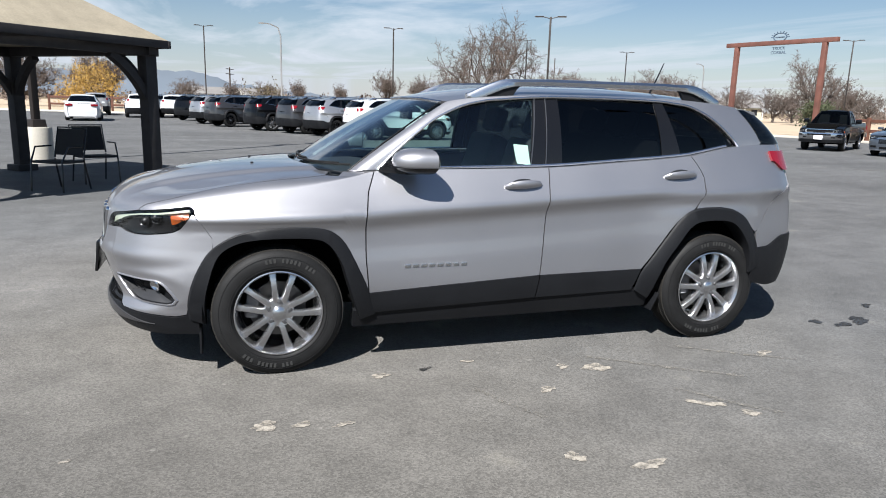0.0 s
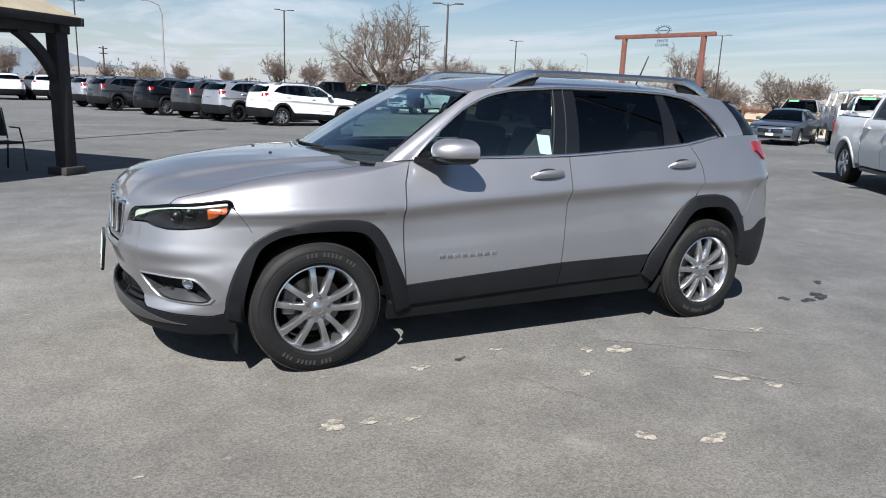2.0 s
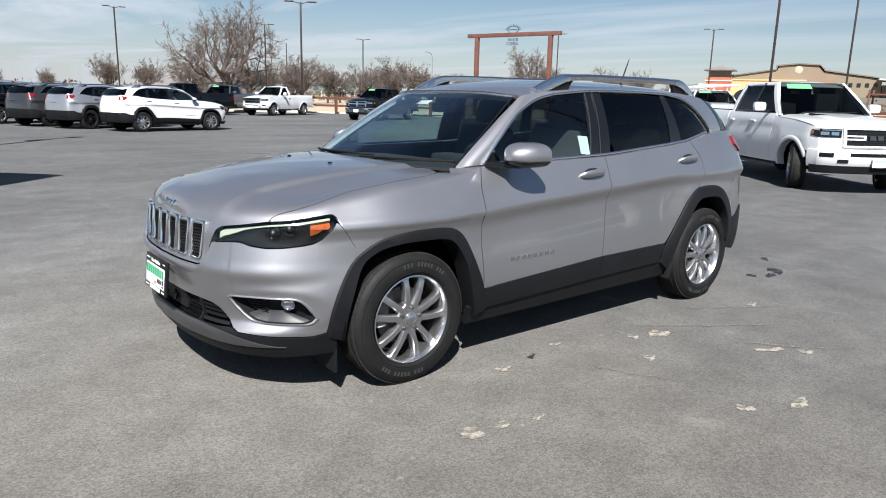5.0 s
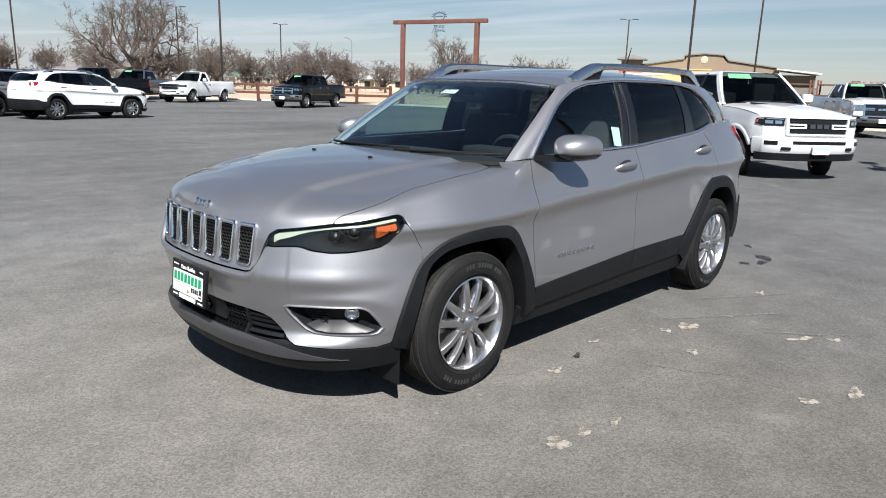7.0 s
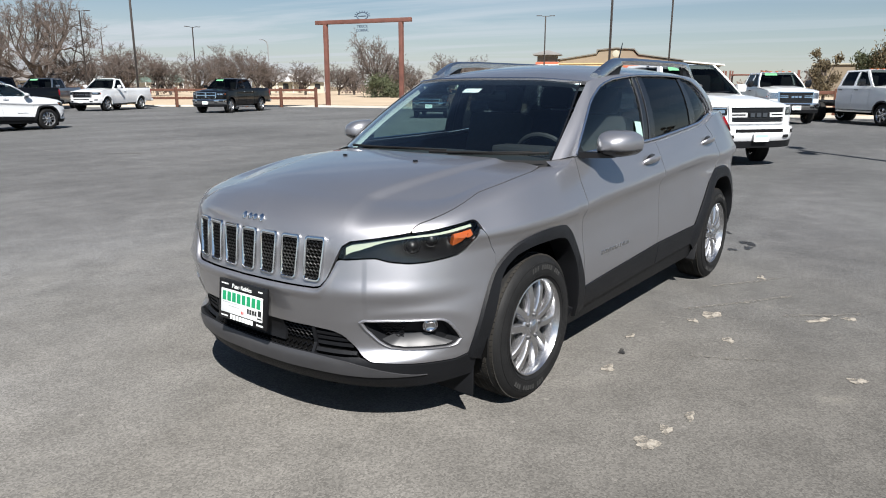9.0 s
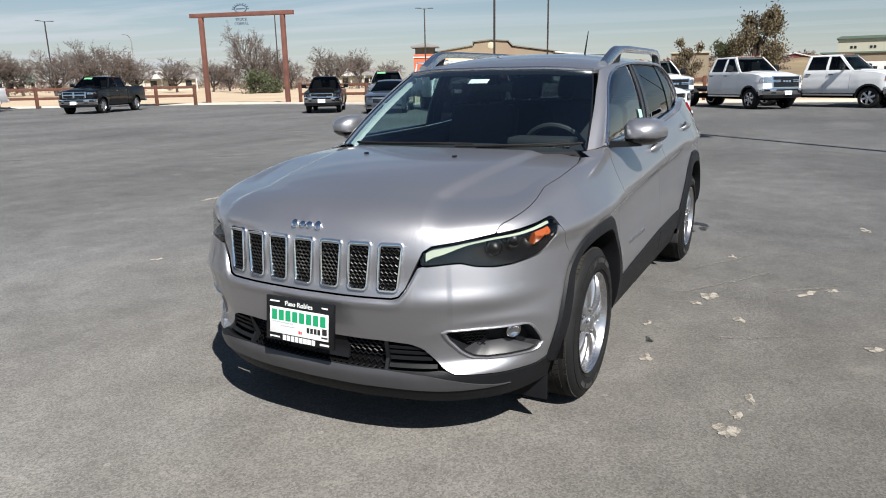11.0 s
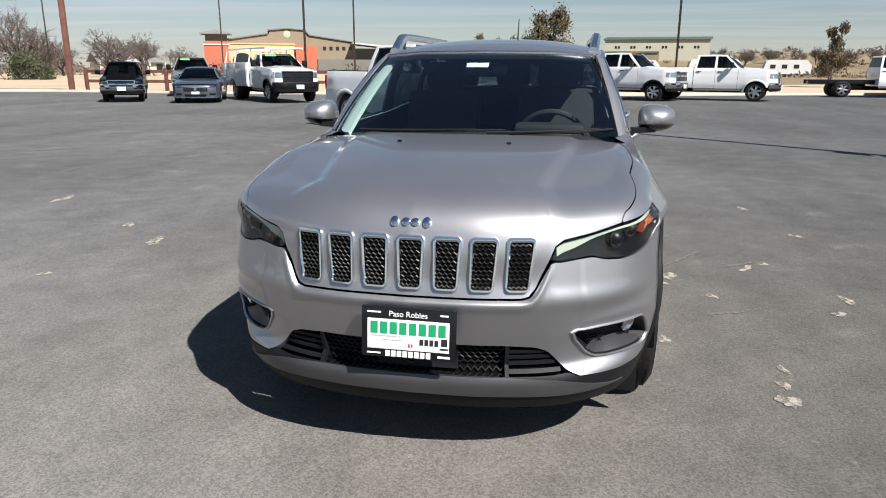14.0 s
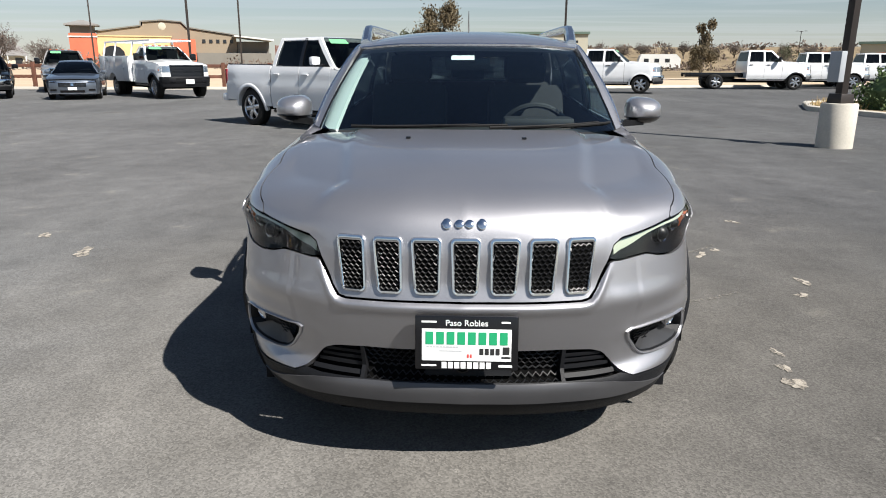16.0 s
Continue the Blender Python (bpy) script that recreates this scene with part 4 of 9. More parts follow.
        # arch cladding
        for nm, outer, inner in (("front", [(-0.46, 0.33), (-0.455, 0.42), (-0.42, 0.545), (-0.355, 0.668), (-0.275, 0.737), (-0.165, 0.785), (0.02, 0.808), (0.20, 0.802), (0.29, 0.775), (0.36, 0.705), (0.43, 0.565), (0.48, 0.45), (0.525, 0.31)],
                                  [(-0.375, 0.30), (-0.37, 0.42), (-0.345, 0.53), (-0.295, 0.662), (-0.21, 0.723), (-0.11, 0.745), (0.02, 0.751), (0.185, 0.744), (0.265, 0.708), (0.33, 0.61), (0.365, 0.505), (0.40, 0.40), (0.44, 0.28)]),
                                 ("rear", [(2.15, 0.36), (2.185, 0.47), (2.25, 0.56), (2.37, 0.725), (2.46, 0.825), (2.56, 0.864), (2.72, 0.867), (2.83, 0.847), (2.93, 0.785), (3.0, 0.68), (3.04, 0.59), (3.06, 0.48)],
                                  [(2.255, 0.30), (2.30, 0.43), (2.34, 0.53), (2.43, 0.66), (2.50, 0.745), (2.58, 0.782), (2.72, 0.786), (2.81, 0.768), (2.88, 0.71), (2.94, 0.62), (2.965, 0.54), (2.98, 0.44)])):
            bm = bmesh.new()
            O_, I_ = spline(outer, 44), spline(inner, 44)
            rings = []
            for o, i in zip(O_, I_):
                po, pi_ = proud(bd, 0.002)(g * s_of_x(o[0]), o[1]), proud(bd, 0.013)(g * s_of_x(i[0]), i[1])
                p2 = proud(bd, 0.012)(g * s_of_x(o[0] * 0.85 + i[0] * 0.15), o[1] * 0.85 + i[1] * 0.15)
                p3 = np.array(pi_) + np.array((0, -g * 0.012, 0)) + (np.array((i[0], 0, i[1])) - np.array((o[0], 0, o[1]))) * 0.06
                p4 = p3 + np.array((0, -g * 0.10, 0))
                rings.append([po, p2, pi_, p3, p4])
            loft(bm, rings, False, False)
            if g < 0:
                bmesh.ops.reverse_faces(bm, faces=bm.faces)
            part("wheel_arch_trim", bm, PLASTIC, car, "black plastic wheel arch trim")
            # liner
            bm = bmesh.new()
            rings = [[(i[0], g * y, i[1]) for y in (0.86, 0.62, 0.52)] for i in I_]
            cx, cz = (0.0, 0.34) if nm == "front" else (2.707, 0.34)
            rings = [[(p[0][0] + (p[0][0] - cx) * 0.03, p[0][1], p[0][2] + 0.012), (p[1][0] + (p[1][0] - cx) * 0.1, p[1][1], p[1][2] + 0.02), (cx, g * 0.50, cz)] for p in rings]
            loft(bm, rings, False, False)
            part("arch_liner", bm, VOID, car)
        # quarter panel
        bm = bmesh.new()
        q_low = line((2.53, 0.862), (2.56, 0.866), (2.72, 0.869), (2.83, 0.849), (2.93, 0.788), (3.0, 0.70), (3.03, 0.715), (3.09, 0.80), (3.15, 0.87), (3.22, 0.95), (3.34, 1.0))

        def quarter(x, w, g=g):
            return bd(g * s_of_x(x + (edge3(max(w, 0.868)) + 0.004 - 2.53) * smooth(2.85, 2.53, x)), w)
        rows = [[bm.verts.new(tuple(quarter(x, q_low(x) + (shoulder(s_of_x(x)) - q_low(x)) * j / 14))) for x in spread(2.53, 3.34, 34)] for j in range(15)]
        for j in range(14):
            for i in range(34):
                f = (rows[j][i], rows[j][i + 1], rows[j + 1][i + 1], rows[j + 1][i])
                bm.faces.new(f if g < 0 else f[::-1])
        flange(bm, 0.016)
        part("quarter_panel", bm, SILVER, car)
    # -- rear bumper, tail gate, tail lamps
    end = float(ARC[-1])
    s0 = s_of_x(3.02)
    bm = bmesh.new()
    for g in (-1, 1):
        columns(bm, [g * s for s in spread(s0, end, 44)], lambda s: 0.60 + 0.06 * smooth(s0 + 0.1, s0 + 0.3, s), line((s0, 0.70), (s_of_x(3.09), 0.79), (s_of_x(3.15), 0.862), (s_of_x(3.22), 0.942), (s_of_x(3.34), 0.99), (end, 0.93)), 10, bd)
    flange(bm, 0.015)
    part("rear_bumper", bm, SILVER, car)
    bm = bmesh.new()
    for g in (-1, 1):
        columns(bm, [g * s for s in spread(s0 - 0.02, end, 44)], lambda s: 0.33 + 0.03 * smooth(s0 + 0.2, s0, s), lambda s: 0.597 + 0.06 * smooth(s0 + 0.1, s0 + 0.3, s), 8, proud(bd, 0.008))
    flange(bm, 0.02)
    part("rear_bumper_cladding", bm, PLASTIC, car, "black plastic lower rear bumper")
    bm = bmesh.new()
    sg = s_of_x(3.36)
    for g in (-1, 1):
        columns(bm, [g * s for s in spread(sg, end, 26)], lambda s: 0.95, lambda s: 1.25, 8, bd)
    flange(bm, 0.015)
    part("tailgate", bm, SILVER, car)
    for g in (-1, 1):
        bm = bmesh.new()
        columns(bm, [g * s for s in spread(s_of_x(3.20), s_of_x(3.20) + 0.34, 18)], lambda s: 1.085 + 0.06 * smooth(s_of_x(3.2) + 0.12, s_of_x(3.2), s), lambda s: 1.205, 6, proud(bd, 0.014))
        flange(bm, 0.02)
        part("tail_lamp", bm, RED_LENS, car, "red tail lamp")
    # -- glasshouse
    bm = bmesh.new()
    sheet(bm, [(-0.93, 0.0), (0.93, 0.0)], [(-0.955, 0.975), (0.955, 0.975)], 44, 20, house, (1.6, 0, 1.0))
    ws = part("windshield", bm, WINDSCREEN, car, "laminated windscreen")
    ws.visible_shadow = False
    bm = bmesh.new()
    rim_pts = [(-0.955 + 1.91 * t, 0.985) for t in spread(0, 1, 30)]
    tube(bm, [house(*p, 0.004) for p in rim_pts], 0.010, 6)
    part("header_trim", bm, SATIN, car, "bright strip over the windscreen")
    bm = bmesh.new()
    tube(bm, [house(-0.94, v, 0.000) for v in spread(0, 0.985, 14)], 0.005, 6)
    part("windshield_seal", bm, TRIM, ws)
    bm = bmesh.new()
    tube(bm, [house(0.94, v, 0.000) for v in spread(0, 0.985, 14)], 0.005, 6)
    part("windshield_seal", bm, TRIM, ws)
    bm = bmesh.new()
    sheet(bm, [(-0.95, 0.9), (0.95, 0.9)], [(-0.955, 0.975), (0.955, 0.975)], 30, 2, lambda a, v: house(a, v, -0.004), (1.6, 0, 1.0))
    part("windshield_shade_band", bm, TRIM, ws, "dark frit band")
    bm = bmesh.new()
    rows = [[bm.verts.new(tuple(roof(u, y))) for y in spread(-1, 1, 40)] for u in spread(0, 1, 44)]
    for a, b in zip(rows, rows[1:]):
        for i in range(40):
            bm.faces.new((a[i], b[i], b[i + 1], a[i + 1]))
    flange(bm, 0.02)
    part("roof", bm, SILVER, car)
    # roof spoiler lip and rear glass
    bm = bmesh.new()
    sheet(bm, [(1.99, 0.0), (3.0, 0.02)], [(2.0, 0.95), (3.0, 0.95)], 20, 8, house, (1.6, 0, 1.0))
    sheet(bm, [(-1.99, 0.0), (-3.0, 0.02)], [(-2.0, 0.95), (-3.0, 0.95)], 20, 8, house, (1.6, 0, 1.0))
    part("rear_window", bm, PRIVACY, car, "dark privacy glass")
    bm = bmesh.new()
    loft(bm, [[(2.95, y, 1.505 - 0.1 * abs(y) ** 2.5), (3.23 - 0.12 * abs(y) ** 2, y, 1.495 - 0.13 * abs(y) ** 2), (3.24 - 0.12 * abs(y) ** 2, y, 1.48 - 0.13 * abs(y) ** 2), (3.0, y, 1.46 - 0.1 * abs(y) ** 2)] for y in spread(-0.54, 0.54, 20)])
    part("rear_spoiler", bm, SILVER, car)
    dlo_front = [(0.552, 1.094), (0.655, 1.188), (0.86, 1.344), (1.0, 1.418), (1.10, 1.455), (1.228, 1.482)]
    dlo_top = [(1.228, 1.482), (1.565, 1.508), (2.0, 1.513), (2.375, 1.505), (2.50, 1.492)]
    dlo_rear = [(2.50, 1.494), (2.62, 1.472), (2.75, 1.408), (2.87, 1.315), (2.955, 1.24), (2.96, 1.222), (2.93, 1.206)]
    for g in (-1, 1):
        hp = lambda a, v, g=g: house(g * a, v)
        dom = lambda pts: [house_at(*p) for p in pts]
        hpf = lambda a, v, g=g: house(g * a, v, 0.012 * smooth(0.94, 1.0, a) * smooth(1.10, 1.02, a))
        F_, T_, R_ = [dom(spline(p, 16)) for p in (dlo_front, dlo_top, dlo_rear)]
        bm = bmesh.new()
        sheet(bm, F_, [(0.945, 0.0), (0.95, 0.3), (0.965, 0.7), (0.99, 0.95), (1.0, 1.0), (1.12, 1.0), (1.2, 1.0)], 22, 10, hpf, (1.6, 0, 1.0))
        sheet(bm, T_, [(1.2, 1.0), (1.86, 1.0)], 26, 3, hp, (1.6, 0, 1.0))
        sheet(bm, R_, [(1.86, 1.0), (1.93, 1.0), (1.995, 1.0), (1.99, 0.5), (1.985, 0.0)], 22, 8, hp, (1.6, 0, 1.0))
        flange(bm, 0.014)
        part("body_side_frame", bm, SILVER, car)
        # ledge between the belt and the glass
        bm = bmesh.new()
        low = [bd(g * s_of_x(x), shoulder(s_of_x(x)) - 0.004) for x in spread(0.30, 3.3, 44)]
        high = [house(g * house_at(x, 1.1 + 0.05 * (x - 0.5) / 2)[0], -0.01) for x in spread(0.40, 3.25, 44)]
        rows = [[bm.verts.new(tuple(p)) for p in r] for r in (low, high)]
        for i in range(44):
            f = (rows[0][i], rows[0][i + 1], rows[1][i + 1], rows[1][i])
            bm.faces.new(f if g < 0 else f[::-1])
        part("belt_ledge", bm, SILVER, car)
        # bright trim round the side windows
        bm = bmesh.new()
        ring = [house(g * p[0], p[1], 0.009) for p in F_ + T_[1:] + R_[1:]]
        tube(bm, ring, 0.0075, 6)
        base = [house(g * house_at(x, 1.10)[0], 0.012 if x < 2.6 else 0.018, 0.007) for x in spread(0.552, 2.93, 40)]
        tube(bm, base, 0.008, 6)
        part("window_trim", bm, BRIGHT, car, "bright window trim")
        # panes
        for nm, low, high, mt, lab in (("front_window", [(0.575, 1.096), (1.462, 1.115)], [(0.585, 1.112), (0.66, 1.182), (0.862, 1.336), (1.0, 1.41), (1.10, 1.447), (1.228, 1.474), (1.52, 1.50)], SIDEGLASS, "lightly tinted pane"),
                                       ("rear_window_pane", [(1.66, 1.123), (2.365, 1.166)], [(1.665, 1.502), (2.345, 1.50)], PRIVACY, "dark privacy pane"),
                                       ("quarter_window", [(2.495, 1.177), (2.92, 1.208)], [(2.40, 1.496), (2.50, 1.487), (2.62, 1.464), (2.75, 1.40), (2.865, 1.308), (2.942, 1.234)], PRIVACY, "dark privacy pane")):
            bm = bmesh.new()
            sheet(bm, dom(low), dom(high), 24, 10, lambda a, v, g=g: house(g * a, v, -0.006), (1.6, 0, 1.0))
            ob = part(nm, bm, mt, car, lab)
            ob.visible_shadow = False
        for nm, low, high in (("centre_pillar", [(1.457, 1.113), (1.665, 1.123)], [(1.51, 1.507), (1.67, 1.511)]), ("rear_pillar", [(2.36, 1.166), (2.50, 1.177)], [(2.34, 1.507), (2.405, 1.503)])):
            bm = bmesh.new()
            sheet(bm, dom(low), dom(high), 4, 12, lambda a, v, g=g: house(g * a, v, -0.001), (1.6, 0, 1.0))
            flange(bm, 0.01)
            part(nm, bm, TRIM, car, "gloss black pillar trim")
        bm = bmesh.new()
        tube(bm, [house(g * house_at(1.557 + 0.03 * t, 1.115 + 0.393 * t)[0], house_at(1.557 + 0.03 * t, 1.115 + 0.393 * t)[1], 0.002) for t in spread(0, 1, 10)], 0.004, 6)
        tube(bm, [house(g * house_at(1.462 + 0.055 * t, 1.115 + 0.385 * t)[0], house_at(1.462 + 0.055 * t, 1.115 + 0.385 * t)[1], 0.001) for t in spread(0, 1, 10)], 0.0045, 6)
        part("pillar_bead", bm, GREYP, car)
        # roof rail, running into the roof at both ends
        edge_y = line((1.09, 0.590), (1.32, 0.604), (1.6, 0.609), (2.45, 0.592), (2.75, 0.573), (3.02, 0.535))
        edge_z = line((1.09, 1.492), (1.32, 1.512), (1.6, 1.523), (2.45, 1.526), (2.75, 1.514), (3.02, 1.488))
        lift = lambda t: 0.070 * (smooth(-0.02, 0.17, t) * smooth(1.02, 0.85, t))
        bm = bmesh.new()
        rings = []
        for t in spread(0, 1, 48):
            x = 1.11 + 1.77 * t
            thick = 0.022 + 0.012 * smooth(0.0, 0.05, t) * smooth(0.2, 0.08, t) + 0.014 * smooth(1.0, 0.95, t) * smooth(0.8, 0.92, t)
            z = edge_z(x) + lift(t) + 0.002
            rings.append([(x, g * (edge_y(x) - 0.012 + a * 0.026), z + b * thick) for a, b in ((-1, -0.8), (-1, 0.5), (-0.5, 1), (0.5, 0.9), (1, 0.2), (0.9, -0.8))])
        loft(bm, rings)
        part("roof_rail", bm, SATIN, car, "satin silver roof rail")
        for t0, t1 in ((0.07, 0.19), (0.81, 0.93)):
            bm = bmesh.new()
            rings = []
            for t in spread(t0, t1, 8):
                x = 1.11 + 1.77 * t
                y = edge_y(x) - 0.012
                zt = edge_z(x) + lift(t) - 0.006
                cut = smooth(t1, t1 - 0.05, t) if t0 < 0.5 else smooth(t0, t0 + 0.05, t)
                rings.append([(x, g * (y - 0.012), zt - 0.10 * cut - 0.004), (x, g * (y + 0.012), zt - 0.10 * cut - 0.004), (x, g * (y + 0.010), zt), (x, g * (y - 0.010), zt)])
            loft(bm, rings)
            part("rail_foot", bm, PLASTIC, car)
        # door mirror
        bm = bmesh.new()
        rings = []
        for t in [u * u for u in spread(0.1, 1, 16)]:
            x = 0.600 + 0.195 * t
            k = math.sqrt(1 - (1 - min(1, t * 1.5 + 0.01)) ** 2)
            hy, hz = 0.094 * k, 0.068 * k
            ring = []
            for a in range(24):
                an = 2 * math.pi * a / 24
                cy, cz = math.copysign(abs(math.cos(an)) ** 0.72, math.cos(an)), math.copysign(abs(math.sin(an)) ** 0.74, math.sin(an))
                ring.append((x + 0.03 * cy * t, g * (0.902 + 0.012 * t + cy * hy), 1.152 + cz * hz * (1 - 0.12 * cy)))
            rings.append(ring)
        loft(bm, rings)
        mirror = part("door_mirror", bm, SILVER, car, "body-coloured mirror housing")
        bm = bmesh.new()
        mid_ = (g * 0.905, 1.152)
        loft(bm, [[(p[0] - 0.001, mid_[0] + (p[1] - mid_[0]) * 1.012, mid_[1] + (p[2] - mid_[1]) * 1.02) for p in ring[13:24]] for ring in rings[2:]], False, False)
        for v in bm.verts:
            v.co.z = min(v.co.z, 1.122)
        part("mirror_lower_shell", bm, TRIM, mirror, "gloss black lower half")
        bm = bmesh.new()
        lathe(bm, [(0.0, 0.0), (0.98, 0.0), (1.0, -0.05)], 32)
        for v in bm.verts:
            v.co = Vector((0.808 + 0.03 * v.co.x + 0.02 * v.co.y, g * (0.914 + v.co.x * 0.084), 1.153 + v.co.z * 0.056))
        part("mirror_glass", bm, CHROME, mirror)
        bm = bmesh.new()
        rings = []
        for t in spread(0, 1, 8):
            rings.append([(0.575 + 0.13 * t + a * (0.022 + 0.014 * t), g * (0.775 + 0.13 * t), 1.098 - 0.004 * t + b * (0.012 + 0.004 * (1 - t)) ) for a, b in ((-1, -1), (1.4, -1), (1.5, 1), (-1, 1))])
        loft(bm, rings)
        bmesh.ops.recalc_face_normals(bm, faces=bm.faces)
        part("mirror_foot", bm, TRIM, mirror, "gloss black mirror foot")
        # triangle at the foot of the front window
        bm = bmesh.new()
        sheet(bm, dom([(0.555, 1.096), (0.67, 1.10)]), dom([(0.56, 1.10), (0.64, 1.165)]), 6, 6, lambda a, v, g=g: house(g * a, v, -0.002), (1.6, 0, 1.0))
        part("mirror_sail", bm, TRIM, car)
    # -- cowl, wipers, washer nozzles, aerial
    bm = bmesh.new()
    rows = [[bm.verts.new((cowl(y) - 0.02 + 0.16 * t, y, 1.082 - 0.035 * abs(y / 0.72) ** 2.2 - 0.010 - 0.012 * math.sin(math.pi * t))) for y in spread(-0.74, 0.74, 40)] for t in spread(0, 1, 4)]
    for a, b in zip(rows, rows[1:]):
        for i in range(40):
            bm.faces.new((a[i], a[i + 1], b[i + 1], b[i]))
    part("cowl_panel", bm, PLASTIC, car)
    for y0, y1, a1 in ((0.52, -0.05, 0.035), (-0.10, -0.62, 0.055)):
        bm = bmesh.new()
        pts = []
        for t in spread(0, 1, 10):
            y = y0 + (y1 - y0) * t
            a = (abs(y) / 0.66) * 0.85
            p = house(math.copysign(a, y), 0.025 + a1 * t * (0.6 + 0.4 * t), 0.018 - 0.006 * t)
            pts.append(p)
        tube(bm, pts, [0.008 - 0.004 * t for t in spread(0, 1, 10)], 6)
        wiper = part("wiper_arm", bm, RUBBER, car)
        bm = bmesh.new()
        pts = []
        for t in spread(0, 1, 12):
            y = y0 - 0.1 + (y1 - y0 - 0.03) * t
            a = min(0.9, (abs(y) / 0.66) * 0.85)
            pts.append(house(math.copysign(a, y), 0.03 + a1 * 0.9 * t, 0.006))
        tube(bm, pts, 0.006, 6)
        part("wiper_blade", bm, RUBBER, wiper)
    for y in (-0.238, 0.238):
        bm = bmesh.new()
        box(bm, (-0.095, y, hood_z(-0.095, y) + 0.004), (0.018, 0.020, 0.009), 0.004)
        part("washer_nozzle", bm, TRIM, car)
    bm = bmesh.new()
    tube(bm, [(2.72, 0.0, 1.55), (2.79, 0, 1.70), (2.83, 0.0, 1.79)], [0.008, 0.005, 0.003], 6)
    part("aerial", bm, TRIM, car)
    # -- plain shapes in place of the hood badge
    bm = bmesh.new()
    for k in range(4):
        s = -0.058 + k * 0.038
        p = proud(bd, 0.003)(s, 0.893)
        p2 = normal_at(bd, s, 0.893)
        m = p2.to_track_quat("Z", "Y").to_matrix().to_4x4()
        m.translation = Vector(tuple(p))
        h = 0.019 if k in (0, 3) else 0.015
        made = [v for r in lathe(bm, [(0.0, 0.0045), (0.0118, 0.0043), (0.0142, 0.0025), (0.015, -0.003)], 20, "z") for v in r]
        for v in made:
            v.co.y *= h / 0.015
        for v in made:
            v.co = m @ v.co
    part("hood_badge", bm, CHROME, car, "small chrome badge bars")
    # -- dealer plate in a black frame
    bm = bmesh.new()
    box(bm, (-0.003, 0, 0), (0.016, 0.345, 0.190), 0.006)
    plate = part("plate_frame", bm, TRIM, car, "black licence plate frame")
    plate.matrix_basis = pose(-0.972, -0.012, 0.535, 0, 6, 0) @ Matrix.Diagonal((1, 0.93, 0.93, 1))
    bm = bmesh.new()
    box(bm, (-0.0125, 0, -0.006), (0.003, 0.298, 0.112), 0.001)
    part("plate_insert", bm, PLATE_W, plate, "white dealer insert")
    for nm, mt, bars in (("green_lettering_bar", GREEN, [(k * 0.0353, 0.018, 0.026, 0.044) for k in (-3.5, -2.5, -1.5, -0.5, 0.5, 1.5, 2.5, 3.5)]),
                         ("white_lettering_bar", PLATE_W, [(k * 0.0212, -0.078, 0.0165, 0.022) for k in (-3.5, -2.5, -1.5, -0.5, 0.5, 1.5, 2.5, 3.5)] + [(-0.125, -0.079, 0.05, 0.006), (0.13, -0.079, 0.045, 0.008), (-0.125, 0.074, 0.05, 0.006), (0.13, 0.074, 0.03, 0.006)]),
                         ("black_lettering_bar", PRINT_K, [(0.05 + 0.018 * k, -0.028, 0.013, 0.022) for k in range(4)] + [(0.132, -0.024, 0.022, 0.026), (0.132, -0.048, 0.03, 0.006)]),
                         ("grey_lettering_bar", PRINT_G, [(-0.03 - 0.011 * k, -0.012, 0.008, 0.004) for k in range(10)] + [(-0.02 - 0.011 * k, -0.026, 0.009, 0.003) for k in range(7)]),
                         ("red_lettering_bar", PRINT_R, [(0.005, -0.044, 0.006, 0.012), (0.015, -0.044, 0.006, 0.012)])):
        for y, z, wy, wz in bars:
            bm = bmesh.new()
            box(bm, (-0.0145 if abs(z) < 0.06 else -0.0117, -y, z), (0.0015, wy, wz))
            part("lettering_bar", bm, mt, plate, smooth_=False)
    cu = bpy.data.curves.new("lettering", "FONT")
    cu.body, cu.size, cu.align_x, cu.extrude = "Paso Robles", 0.029, "CENTER", 0.0008
    tmp = new("lettering", cu)
    me = bpy.data.meshes.new_from_object(tmp.evaluated_get(bpy.context.evaluated_depsgraph_get()))
    bpy.data.objects.remove(tmp)
    me.materials.clear()
    me.materials.append(PLATE_W)
    ob = new("frame_lettering", me)
    ob.parent = plate
    ob.matrix_basis = Matrix(((0, 0, -1, -0.0128), (-1, 0, 0, 0), (0, 1, 0, 0.061), (0, 0, 0, 1)))
    # -- inside
    bm = bmesh.new()
    rows = [[(x, y, z - 0.03 * (y / 0.7) ** 2) for y in spread(-0.70, 0.70, 12)] for x, z in ((0.30, 1.05), (0.45, 1.075), (0.62, 1.08), (0.78, 1.06), (0.83, 1.0), (0.80, 0.80), (0.80, 0.55))]
    loft(bm, rows, False, False)
    part("dashboard", bm, DASH, car)
    bm = bmesh.new()
    box(bm, (0.72, -0.37, 1.09), (0.16, 0.36, 0.05), 0.02)
    part("instrument_hood", bm, DASH, car)
    bm = bmesh.new()
    ring = [Vector((0.0, 0.185 * math.cos(a), 0.185 * math.sin(a))) for a in spread(0, 2 * math.pi, 28)[:-1]]
    m = Matrix.Translation((0.95, -0.37, 1.0)) @ Matrix.Rotation(radians(-25), 4, "Y")
    tube(bm, [m @ p for p in ring + ring[:1]], 0.016, 8)
    for a in (0.0, math.pi, -math.pi / 2):
        tube(bm, [m @ Vector((-0.02, 0, 0)), m @ Vector((0, 0.18 * math.cos(a), 0.18 * math.sin(a)))], 0.018, 6)
    box(bm, tuple(m @ Vector((-0.03, 0, 0))), (0.05, 0.14, 0.12), 0.02)
